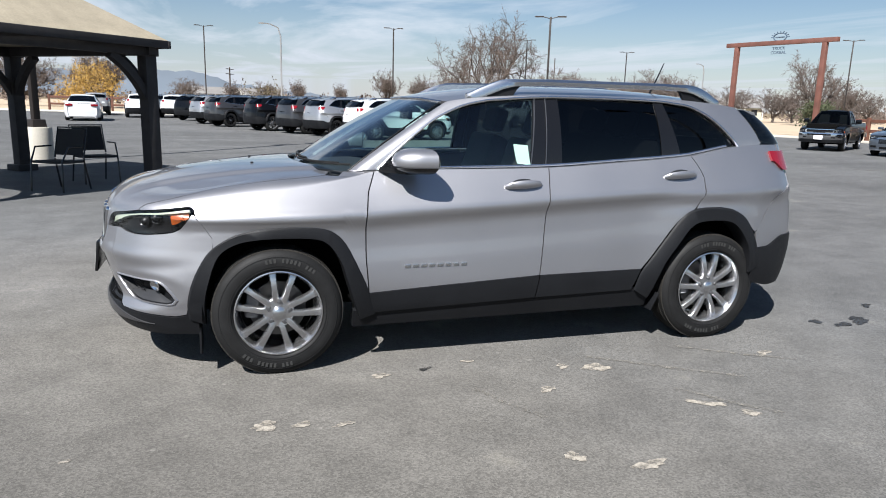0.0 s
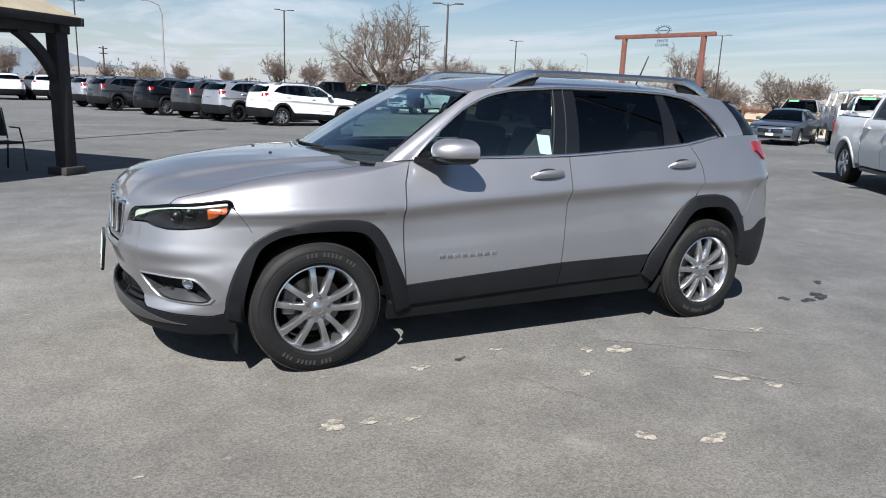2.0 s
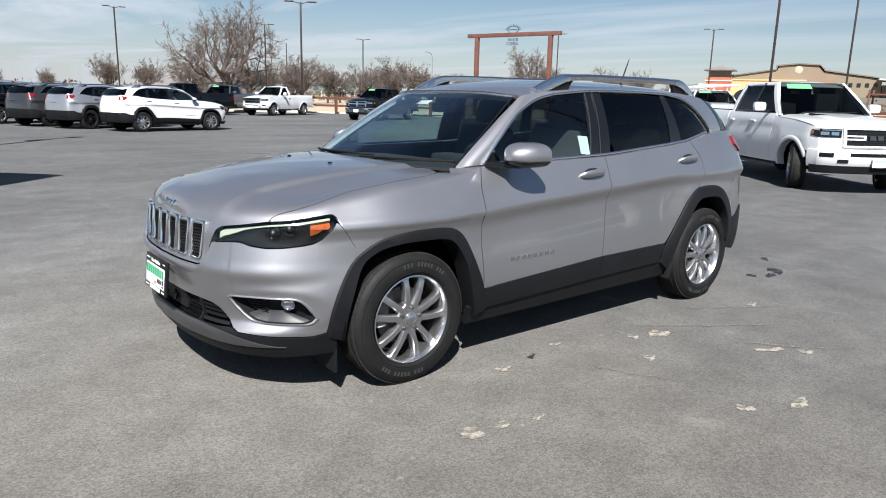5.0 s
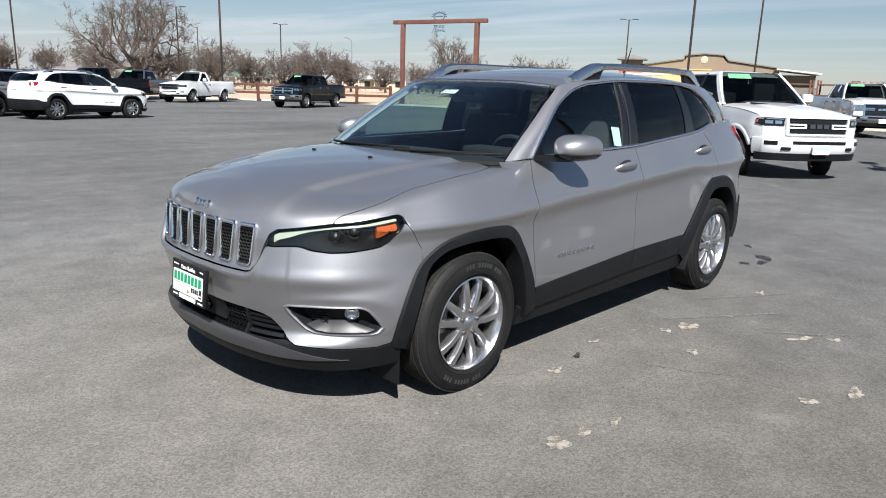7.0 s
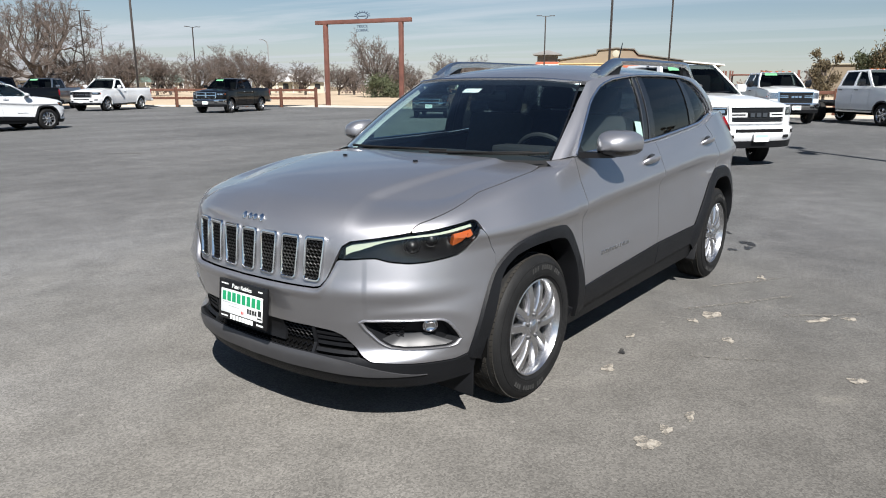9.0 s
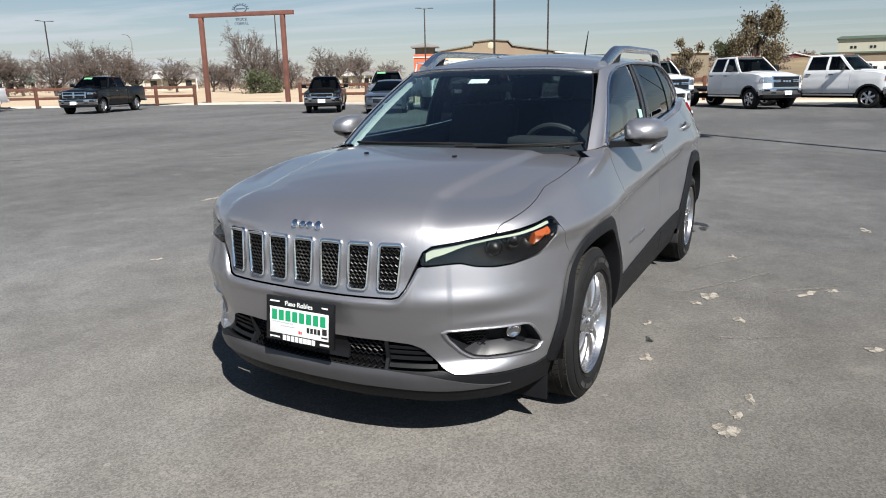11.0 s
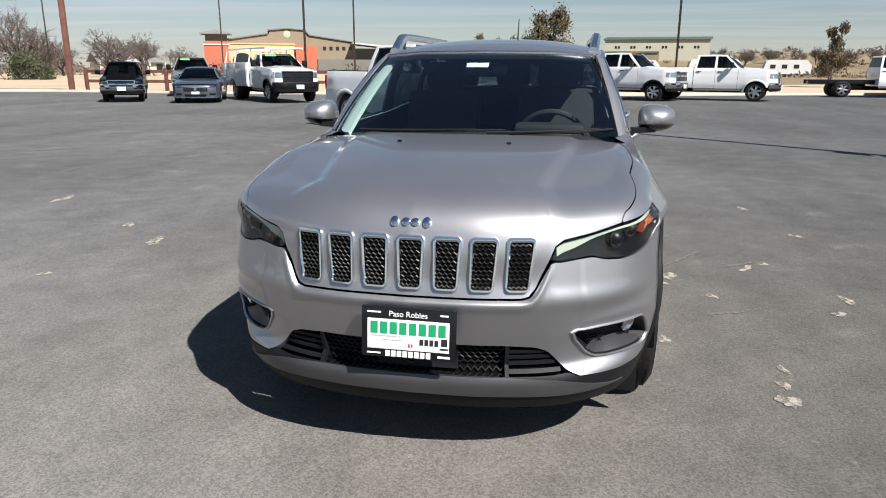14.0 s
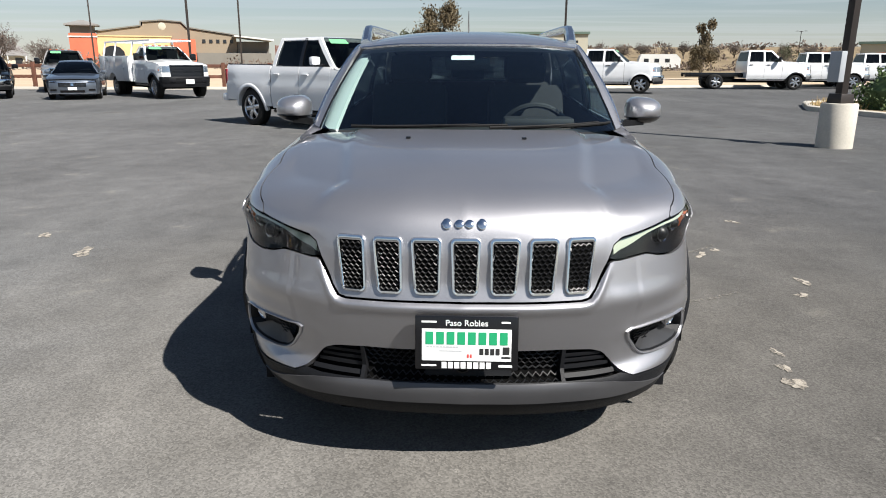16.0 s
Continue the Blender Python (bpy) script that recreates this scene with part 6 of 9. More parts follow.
lot_lamp(9.2, -6.3, turn=20, near_box=True)
lot_lamp(-4.05, 12.1, turn=40)
lot_lamp(21.66, 41.5, h=7.6, bollard=False, turn=152)
lot_lamp(150, -69, h=8.0, bollard=False, turn=65)
for x, y, tn in ((-2.4, 84.6, 0), (18.3, 75.4, 10), (36.7, 79.6, 5), (57, 89, 15), (67.5, 59, 5), (73.5, 40.9, 10), (38.2, 16.3, 0), (54.2, 18.45, 0), (43.6, -6.1, 0)):
    lot_lamp(x, y, bollard=False, turn=tn + math.degrees(math.atan2(y, x)) + 90)
for x, y, h in ((6, 79, 9.7), (83, 105, 9.7)):
    lamp = thing("street_lamp", "galvanised goose-neck street lamp beyond the lot", "lamp", at=pose(x, y, 0, 0, 0, 20))
    bm = bmesh.new()
    tube(bm, [(0, 0, 0), (0, 0, h - 1.2), (-0.3, 0, h - 0.3), (-1.2, 0, h), (-1.9, 0, h + 0.05)], [0.11, 0.09, 0.07, 0.06, 0.05], 8)
    part("pole", bm, GALV, lamp)
    bm = bmesh.new()
    box(bm, (-2.2, 0, h + 0.03), (0.7, 0.3, 0.12), 0.04)
    part("lamp_head", bm, GALV, lamp)
for x, y, h in ((86, 172.5, 14.5), (0.6, 120, 6.5)):
    pole = thing("utility_pole", "weathered wooden utility pole with two cross arms", "utility pole", at=pose(x, y, 0, 0, 0, 60))
    bm = bmesh.new()
    tube(bm, [(0, 0, 0), (0, 0, h)], [0.16, 0.11], 8)
    part("pole", bm, BARK, pole)
    for z in (h - 0.3, h - 1.1):
        bm = bmesh.new()
        box(bm, (0, 0, z), (2.4, 0.10, 0.12))
        part("cross_arm", bm, BARK, pole)

# ---- timber pavilion with chairs ----
pav = thing("pavilion", "dark timber pavilion with a tan hipped roof", "pavilion", at=pose(-1.42, 7.92, 0, 0, 0, 135))
A_ = 3.6
for x, y in ((0, 0), (A_, 0), (0, A_), (A_, A_)):
    bm = bmesh.new()
    box(bm, (x, y, 1.10), (0.21, 0.21, 2.2), 0.015)
    box(bm, (x, y, 0.06), (0.38, 0.38, 0.12), 0.02)
    part("post", bm, TIMBER_D, pav)
    for ax in (0, 1):
        d = 1 if (x, y)[ax] == 0 else -1
        bm = bmesh.new()
        pts = [(x, y, 1.35), (x, y, 1.40)]
        k = [0.0, 0.0]
        path = []
        for t in spread(0, 1, 8):
            o = [x, y]
            o[ax] += d * (0.06 + 0.62 * t)
            path.append((o[0], o[1], 1.42 + 0.66 * t ** 0.8 + 0.05 * math.sin(math.pi * t)))
        tube(bm, path, 0.085, 4)
        part("knee_brace", bm, TIMBER_D, pav)
for c, s in (((A_ / 2, 0, 2.20), (A_ + 0.34, 0.18, 0.22)), ((A_ / 2, A_, 2.20), (A_ + 0.34, 0.18, 0.22)), ((0, A_ / 2, 2.19), (0.18, A_ + 0.34, 0.22)), ((A_, A_ / 2, 2.19), (0.18, A_ + 0.34, 0.22))):
    bm = bmesh.new()
    box(bm, c, s, 0.012)
    part("beam", bm, TIMBER_D, pav)
e = 0.24
bm = bmesh.new()
lo = [(-e, -e), (A_ + e, -e), (A_ + e, A_ + e), (-e, A_ + e)]
loft(bm, [[(x, y, 2.25) for x, y in lo], [(x, y, 2.33) for x, y in lo], [(A_ / 2 + (x - A_ / 2) * 0.02, A_ / 2 + (y - A_ / 2) * 0.02, 3.62) for x, y in lo]])
part("roof", bm, SHINGLE, pav, "tan hipped roof covering")
for i in range(4):
    x0, y0 = lo[i]
    x1, y1 = lo[(i + 1) % 4]
    bm = bmesh.new()
    box(bm, ((x0 + x1) / 2, (y0 + y1) / 2, 2.265), (abs(x1 - x0) + 0.06 if x0 != x1 else 0.05, abs(y1 - y0) + 0.06 if y0 != y1 else 0.05, 0.12), 0.008)
    part("fascia_board", bm, TIMBER_D, pav)


def mesh_chair(x, y, turn):
    ch = thing("chair", "black stacking chair with a mesh back, standing under the pavilion", "chair", "chairs under the pavilion", at=pose(x, y, 0, 0, 0, turn))
    bm = bmesh.new()
    loft(bm, [[(0.27 * k, -0.22 + 0.02 * k * k, 0.46 + dz) for k in spread(-1, 1, 6)] + [(0.25 * k, 0.24, 0.45 + dz) for k in spread(1, -1, 6)] for dz in (-0.035, 0.0)])
    bmesh.ops.recalc_face_normals(bm, faces=bm.faces)
    part("seat", bm, MESHB, ch)
    bm = bmesh.new()
    loft(bm, [[(0.24 * k, 0.26 + 0.10 * t - 0.03 * k * k, 0.52 + 0.40 * t) for k in spread(-1, 1, 6)] + [(0.24 * k, 0.275 + 0.10 * t - 0.03 * k * k, 0.52 + 0.40 * t) for k in spread(1, -1, 6)] for t in spread(0, 1, 4)])
    bmesh.ops.recalc_face_normals(bm, faces=bm.faces)
    part("backrest", bm, MESHB, ch)
    bm = bmesh.new()
    tube(bm, [(-0.26, 0.24, 0.48), (-0.265, 0.36, 0.94), (0.265, 0.36, 0.94), (0.26, 0.24, 0.48)], 0.014, 6)
    part("back_frame", bm, TRIM, ch)
    for g in (-1, 1):
        bm = bmesh.new()
        tube(bm, [(g * 0.28, -0.25, 0.0), (g * 0.27, -0.22, 0.45), (g * 0.29, -0.1, 0.66), (g * 0.29, 0.22, 0.66)], 0.013, 6)
        part("leg", bm, TRIM, ch)
        bm = bmesh.new()
        tube(bm, [(g * 0.27, 0.34, 0.0), (g * 0.26, 0.24, 0.46)], 0.013, 6)
        part("leg", bm, TRIM, ch)
    return ch


mesh_chair(-2.70, 7.3, -30)
mesh_chair(-2.35, 8.4, 30)

# ---- gate frame of the corral, rail fence ----
gate = thing("gate_frame", "tall rust-red steel ranch gate frame with a cut iron sign", "gate", at=pose(0, 0, 0))
GL, GR = Vector((31.8, 34.5, 0)), Vector((33.3, 28.9, 0))
d = (GR - GL).normalized()
tz_ = math.degrees(math.atan2(d.y, d.x))
for p in (GL, GR):
    bm = bmesh.new()
    box(bm, (p.x, p.y, 2.8), (0.27, 0.27, 5.6), 0.02, Matrix.Rotation(radians(tz_), 4, "Z"))
    part("post", bm, RUST, gate)
bm = bmesh.new()
c = (GL + GR) / 2
box(bm, (c.x, c.y, 5.72), ((GR - GL).length + 1.5, 0.30, 0.26), 0.02, Matrix.Rotation(radians(tz_), 4, "Z"))
part("cross_beam", bm, RUST, gate)
# the sign: cut-out lettering under the beam, a round emblem over it
sign = new("gate_sign")
sign.parent = gate
sign.matrix_basis = pose(c.x, c.y, 0, 90, 0, tz_)
for txt, z in (("TRUCK", 5.30), ("CORRAL", 5.05)):
    cu = bpy.data.curves.new("lettering", "FONT")
    cu.body, cu.size, cu.align_x, cu.extrude = txt, 0.26, "CENTER", 0.015
    tmp = new("lettering", cu)
    me = bpy.data.meshes.new_from_object(tmp.evaluated_get(bpy.context.evaluated_depsgraph_get()))
    bpy.data.objects.remove(tmp)
    me.materials.clear()
    me.materials.append(IRON)
    ob = new("sign_lettering", me)
    ob.parent = sign
    ob.location = (0, z, 0)
bm = bmesh.new()
ring = [Vector((0.42 * math.cos(a), 6.05 + 0.24 * math.sin(a), 0)) for a in spread(0, 2 * math.pi, 30)]
tube(bm, ring, 0.035, 5)
for k in range(9):
    a = math.pi * k / 8
    tube(bm, [(0.42 * math.cos(a), 6.05 + 0.24 * math.sin(a), 0), (0.60 * math.cos(a), 6.05 + 0.36 * math.sin(a), 0)], 0.03, 5)
tube(bm, [(-0.3, 6.05, 0), (0.3, 6.05, 0)], 0.04, 5)
part("sign_emblem", bm, IRON, sign)

fence = thing("rail_fence", "weathered brown timber fence with two rails", "fence", at=pose(0, 0, 0))
runs = [[(GL.x - 0.5, GL.y + 0.7), (26.4, 41.5), (20, 50), (6, 56), (-14, 60)], [(GR.x + 0.3, GR.y - 0.8), (34.2, 20), (35.2, 11), (36.5, 3.5)]]
for run in runs:
    L = sum(math.dist(a, b) for a, b in zip(run, run[1:]))
    n = int(L / 2.45)
    pts = along(run, n)
    for p in pts:
        bm = bmesh.new()
        box(bm, (p[0], p[1], 0.68), (0.17, 0.17, 1.36), 0.015)
        part("fence_post", bm, TIMBER_R, fence)
    for a, b in zip(pts, pts[1:]):
        for z in (0.62, 1.18):
            bm = bmesh.new()
            m = (a + b) / 2
            box(bm, (m[0], m[1], z), (float(np.linalg.norm(b - a)), 0.07, 0.17), 0.012, Matrix.Rotation(math.atan2(b[1] - a[1], b[0] - a[0]), 4, "Z"))
            part("fence_rail", bm, TIMBER_R, fence)


# ---- trees ----
def bare_tree(name, label, h, seed, wide=0.5, kids=4, trunk=0.03, base=0.16, upright=0.15, twigs=7, at=None):
    """A leafless tree: a short trunk, crooked limbs that fork again and again, and fine twigs; wide is the crown's radius for its height."""
    r = random.Random(seed)
    tree = thing(name, label, "tree", "bare winter trees", at=at)
    limbs, tw = [], []
    levels = 5

    def grow(p, d, length, rad, lev):
        n = 5 if lev < 3 else 3
        pts, rr = [p], [rad]
        for i in range(n):
            d = (d + Vector((r.gauss(0, 1), r.gauss(0, 1), r.gauss(0, 0.8))) * (0.10 if lev == 0 else 0.27) + Vector((0, 0, upright * 0.25))).normalized()
            p = p + d * length / n
            pts.append(p)
            rr.append(rad * (1 - 0.34 * (i + 1) / n))
        limbs.append((pts, rr, lev))
        if lev >= levels - 1:
            for k in range(twigs):
                q = r.random() * n * 0.999
                i = int(q)
                a = pts[i].lerp(pts[i + 1], q - i)
                e = (d * 0.7 + Vector((r.gauss(0, 1), r.gauss(0, 1), r.gauss(0.1, 1))).normalized()).normalized()
                tw.append((a, e, h * 0.05 * r.uniform(0.5, 1.5), r.uniform(0.012, 0.022)))
        if lev >= levels:
            return
        m = kids + 1 if lev == 0 else (4 if lev == 1 else 3)
        turn = r.uniform(0, 6.28)
        for k in range(m):
            side = Matrix.Rotation(turn + 2 * math.pi * (k + r.uniform(-0.2, 0.2)) / m, 3, d) @ d.orthogonal().normalized()
            tilt = (r.uniform(0.45, 1.15) if lev == 0 else (r.uniform(0.12, 0.4) if k == 0 else r.uniform(0.5, 1.15)))
            nd = (d * math.cos(tilt) + side * math.sin(tilt) + Vector((0, 0, upright))).normalized()
            i = n if k == 0 or lev == 0 and k < 3 else r.randint(max(1, n - 3), n)
            grow(pts[i], nd, length * r.uniform(0.66, 0.88) * (1.75 if lev == 0 else 1.0), rr[i] * (r.uniform(0.80, 0.92) if k == 0 else r.uniform(0.58, 0.78)), lev + 1)
    grow(Vector((0, 0, -0.1)), Vector((0, 0, 1)), h * base, h * trunk * 1.25, 0)
    top = max(p.z for pts, _, _ in limbs for p in pts)
    reach = sorted(math.hypot(p.x, p.y) for pts, _, _ in limbs for p in pts)
    reach = reach[int(len(reach) * 0.97)]
    kz, kx = h / top, wide * h / reach
    fit_ = lambda p: Vector((p.x * (kx if p.z > 0 else 1), p.y * (kx if p.z > 0 else 1), p.z * kz))
    bm, cr_ = bmesh.new(), bmesh.new()
    for pts, rr, lev in limbs:
        tube(bm if lev < 4 else cr_, [fit_(p) for p in pts], rr, 7 if lev < 2 else (4 if lev < 4 else 3), lev == 0)
    for a, e, L_, w_ in tw:
        a = fit_(a)
        w = e.orthogonal().normalized() * w_
        w.rotate(Matrix.Rotation(r.uniform(0, 3.14), 3, e))
        m_ = a + e * L_ * 0.55 + Vector((r.uniform(-1, 1), r.uniform(-1, 1), r.uniform(-1, 1))) * L_ * 0.15
        v0, v1, v2, v3, v4 = (cr_.verts.new(c_) for c_ in (a - w, a + w, m_ + w * 0.7, m_ - w * 0.7, a + e * L_))
        cr_.faces.new((v0, v1, v2, v3))
        cr_.faces.new((v3, v2, v4))
    part("trunk", bm, BARK, tree)
    part("crown", cr_, TWIG, tree)
    return tree


def leafy_tree(name, label, h, w, seed, mat, at=None, n=1500, base=0.25, size=0.22):
    r = random.Random(seed)
    tree = thing(name, label, "tree", at=at)
    bm, lf = bmesh.new(), bmesh.new()
    tube(bm, [(0, 0, -0.1), (0.05 * w, 0, h * 0.4), (0.0, 0.04 * w, h * 0.8)], [h * 0.03, h * 0.02, h * 0.008], 7)
    tops = [Vector((r.uniform(-0.5, 0.5) * w, r.uniform(-0.5, 0.5) * w, h * r.uniform(base + 0.1, 0.92))) for _ in range(11)]
    for t in tops:
        tube(bm, [(0, 0, h * 0.3), tuple(t * 0.5 + Vector((0, 0, h * 0.22))), tuple(t)], [h * 0.012, h * 0.008, h * 0.003], 5)
    for k in range(n):
        t = tops[k % len(tops)]
        s = w * 0.30 * (1.15 - t.z / h * 0.5)
        p = t + Vector((r.gauss(0, 0.5) * s, r.gauss(0, 0.5) * s, r.gauss(0, 0.55) * s))
        if p.z < h * base * 0.6:
            continue
        m = Euler((r.uniform(0, 3), r.uniform(0, 3), r.uniform(0, 6))).to_matrix()
        q = size * r.uniform(0.6, 1.3)
        v = [lf.verts.new(p + m @ Vector(c_) * q) for c_ in ((-0.5, 0, 0), (0, -0.22, 0.05), (0.5, 0, 0), (0, 0.22, 0.05))]
        lf.faces.new(v)
    part("trunk", bm, BARK, tree)
    part("crown", lf, mat, tree)
    return tree


def polar(az_deg, dist):
    return (-2 + dist * math.cos(radians(az_deg)), -2 + dist * math.sin(radians(az_deg)))


def rise_at(az_deg, dist):
    """The height of the gentle rise of the land beyond the work trucks."""
    return 7.5 * smooth(150, 300, dist) * smooth(14, 5, az_deg) * smooth(-70, -50, az_deg)


big = bare_tree("tree", "large leafless valley oak with twisted limbs beyond the lot", 13.4, 11, 0.54, 4, 0.034, 0.24, 0.14, 18, at=pose(*polar(67.3, 92), 0, 0, 0, 40))
two = bare_tree("tree", "tall leafless oak behind the rail fence", 9.2, 23, 0.42, 4, 0.036, 0.24, 0.18, 8, at=pose(*polar(43.4, 95), 0, 0, 0, 10))
three = bare_tree("tree", "small leafless tree with fine upright twigs", 6.3, 37, 0.36, 4, 0.026, 0.22, 0.32, 8, at=pose(*polar(75.9, 100), 0))
four = bare_tree("tree", "broad low leafless tree in the far hedgerow", 7.4, 53, 0.66, 5, 0.034, 0.18, 0.12, 9, at=pose(*polar(61.8, 105), 0))
rt = random.Random(8)
for src, h0, az_, dist, h_ in ((three, 6.3, 97.2, 88, 6.6), (two, 9.2, 98.8, 84, 7.0), (three, 6.3, 83.3, 110, 4.8), (three, 6.3, 73.4, 105, 6.0), (four, 7.4, 54.2, 108, 7.5), (four, 7.4, 57.0, 105, 6.0), (four, 7.4, 48.8, 118, 5.6), (four, 7.4, 37.3, 112, 6.6), (three, 6.3, 34.9, 120, 6.8),
                               (four, 7.4, 70.6, 100, 6.2), (four, 7.4, 66.2, 100, 6.0), (three, 6.3, 64.6, 104, 5.6), (three, 6.3, 59.9, 112, 6.4), (four, 7.4, 58.9, 118, 5.4), (two, 9.2, 55.4, 114, 7.2), (three, 6.3, 52.6, 112, 6.4), (four, 7.4, 51.6, 118, 5.6), (four, 7.4, 46.2, 115, 5.2), (three, 6.3, 41.4, 105, 5.6),
                               (four, 7.4, 40.2, 125, 5.2), (four, 7.4, 32.4, 130, 5.0), (three, 6.3, 80.0, 120, 4.6), (four, 7.4, 86.0, 125, 4.6), (three, 6.3, 88.4, 115, 4.4), (four, 7.4, 92.0, 130, 5.0), (three, 6.3, 95.0, 95, 5.2), (four, 7.4, 103.0, 85, 6.2), (three, 6.3, 106.0, 90, 6.0), (four, 7.4, 62.8, 118, 6.0), (four, 7.4, 44.9, 120, 5.0),
                               (four, 7.4, 42.2, 112, 5.0), (four, 7.4, 12.6, 190, 5.5), (three, 6.3, 9.8, 150, 5.5), (two, 9.2, -9.6, 215, 5.0), (four, 7.4, -11.3, 205, 4.6), (four, 7.4, -12.9, 215, 4.4), (two, 9.2, -14.8, 200, 5.6), (three, 6.3, -16.0, 210, 5.0), (four, 7.4, -18.0, 205, 4.4), (four, 7.4, -19.6, 215, 4.2), (three, 6.3, -21.2, 200, 3.6),
                               (two, 9.2, -22.8, 190, 5.6), (four, 7.4, -24.6, 205, 4.4), (two, 9.2, -26.2, 190, 5.0), (four, 7.4, -28.6, 200, 4.6), (three, 6.3, -30.2, 190, 5.0)):
    x, y = polar(az_, dist)
    t = copy_thing(src, pose(x, y, rise_at(az_, dist), 0, 0, rt.uniform(0, 360)) @ Matrix.Scale(h_ / h0, 4))
leafy_tree("tree", "dark olive evergreen tree with a ragged crown behind the trucks", 6.6, 2.8, 21, LEAF_R, at=pose(*polar(4.5, 62), 0), n=8000, base=0.1, size=0.25)
leafy_tree("tree", "slim brownish tree in the dry grass", 4.5, 1.5, 12, LEAF_R, at=pose(*polar(9.1, 62), 0), n=2600, base=0.1, size=0.22)
leafy_tree("tree", "small dark green evergreen beside a brownish tree", 4.4, 2.2, 13, LEAF, at=pose(*polar(6.2, 62), 0), n=3600, base=0.1, size=0.24)
leafy_tree("tree", "small dark evergreen tree in the dry grass", 4.9, 1.55, 8, LEAF_R, at=pose(*polar(-16.3, 62), 0), n=6000, base=0.12, size=0.2)
leafy_tree("tree", "round dark evergreen in the far hedgerow", 2.4, 3.2, 5, LEAF, at=pose(*polar(42.6, 90), 0), n=3600, base=0.05, size=0.3)
leafy_tree("tree", "small dark evergreen in the far hedgerow", 4.5, 3.4, 6, LEAF, at=pose(*polar(-22.8, 140), 0), n=900, base=0.05, size=0.3)
leafy_tree("shrub", "golden-leaved shrub at the edge of the lot", 4.2, 5.0, 7, LEAF_Y, at=pose(*polar(98.0, 80), 0), n=6000, base=0.02, size=0.2)
leafy_tree("shrub", "rusty brown shrub in the far hedgerow", 4.0, 6.0, 9, LEAF_R, at=pose(*polar(86.5, 118), 0), n=900, base=0.02, size=0.35)

# far hedgerows and woods, past counting
rw = random.Random(21)
bm = bmesh.new()
for k in range(1100):
    az_ = rw.uniform(-75, 150)
    dist = rw.choice((135, 160, 190, 240, 320)) * rw.uniform(0.9, 1.15)
    low_land = az_ > 10
    r_ = dist / 190 * rw.uniform(1.0, 3.0)
    h_ = r_ * rw.uniform(0.6, 1.15) * (1.3 if low_land else 0.75)
    c_ = Vector((*polar(az_, dist), rise_at(az_, dist) - 0.1))
    for i in range(46):
        a, u = rw.uniform(0, 6.283), rw.random()
        q = rw.uniform(0.45, 0.95)
        p = c_ + Vector((r_ * q * math.cos(a) * math.sqrt(1 - u * u * 0.9), r_ * q * math.sin(a) * math.sqrt(1 - u * u * 0.9), h_ * q * u))
        m = Euler((rw.uniform(0, 3), rw.uniform(0, 3), rw.uniform(0, 6))).to_matrix()
        w_ = r_ * rw.uniform(0.14, 0.34)
        bm.faces.new([bm.verts.new(p + m @ Vector(q_) * w_) for q_ in ((-0.6, 0, 0), (0, -0.35, 0.1), (0.6, 0, 0), (0, 0.35, 0.1))])
tagged(part("far_woods", bm, material("far_brown_woods", (0.15, 0.115, 0.095), 1.0, vary=0.4, scale=0.06)), "brown winter woods and hedgerows on the plain", "woods", kind="stuff")

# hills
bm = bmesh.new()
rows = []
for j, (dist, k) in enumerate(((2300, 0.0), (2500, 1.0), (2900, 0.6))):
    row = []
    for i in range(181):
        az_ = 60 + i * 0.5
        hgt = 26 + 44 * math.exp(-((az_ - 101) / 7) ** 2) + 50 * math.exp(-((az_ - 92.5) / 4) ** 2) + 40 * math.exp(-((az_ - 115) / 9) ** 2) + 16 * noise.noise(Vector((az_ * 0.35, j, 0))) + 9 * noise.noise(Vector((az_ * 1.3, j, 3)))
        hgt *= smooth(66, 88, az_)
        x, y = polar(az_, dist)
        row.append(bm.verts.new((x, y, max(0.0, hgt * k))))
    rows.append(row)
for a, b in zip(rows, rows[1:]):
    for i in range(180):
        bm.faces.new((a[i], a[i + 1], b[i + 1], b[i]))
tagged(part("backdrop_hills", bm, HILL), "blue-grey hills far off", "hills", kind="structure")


# the land rises gently beyond the work trucks
bm = bmesh.new()
rows = [[bm.verts.new((*polar(az_, dist), rise_at(az_, dist) + 0.06 + (0.5 * noise.noise(Vector((az_ * 0.5, dist * 0.02, 0))) if dist > 200 else -0.2))) for az_ in spread(-72, 16, 88)] for dist in (140, 165, 190, 215, 240, 270, 300, 420, 700)]
for a, b in zip(rows, rows[1:]):
    for i in range(88):
        bm.faces.new((a[i], b[i], b[i + 1], a[i + 1]))
tagged(part("grass_rise", bm, GRASS), "low rise of dry brown grass beyond the work trucks", "grass", kind="structure")

# ---- buildings beyond the lot ----
def facing(az_deg, dist, turn=0):
    x, y = polar(az_deg, dist)
    return pose(x, y, 0, 0, 0, az_deg - 90 + turn)   # local x to the right as seen from the lot, y away


def block(name, x0, x1, y0, y1, z0, z1, mat, parent, label=""):
    bm = bmesh.new()
    box(bm, ((x0 + x1) / 2, (y0 + y1) / 2, (z0 + z1) / 2), (x1 - x0, y1 - y0, z1 - z0))
    return part(name, bm, mat, parent, label, smooth_=False)


hall = thing("sports_hall", "tan metal hall with an orange tower and a yellow stucco front", "building", at=facing(24, 188))
def gable(name, outline, y0, y1, mat, parent):
    bm = bmesh.new()
    loft(bm, [[(x, y, z) for x, z in outline] for y in (y0, y1)])
    bmesh.ops.recalc_face_normals(bm, faces=bm.faces)
    return part(name, bm, mat, parent, smooth_=False)


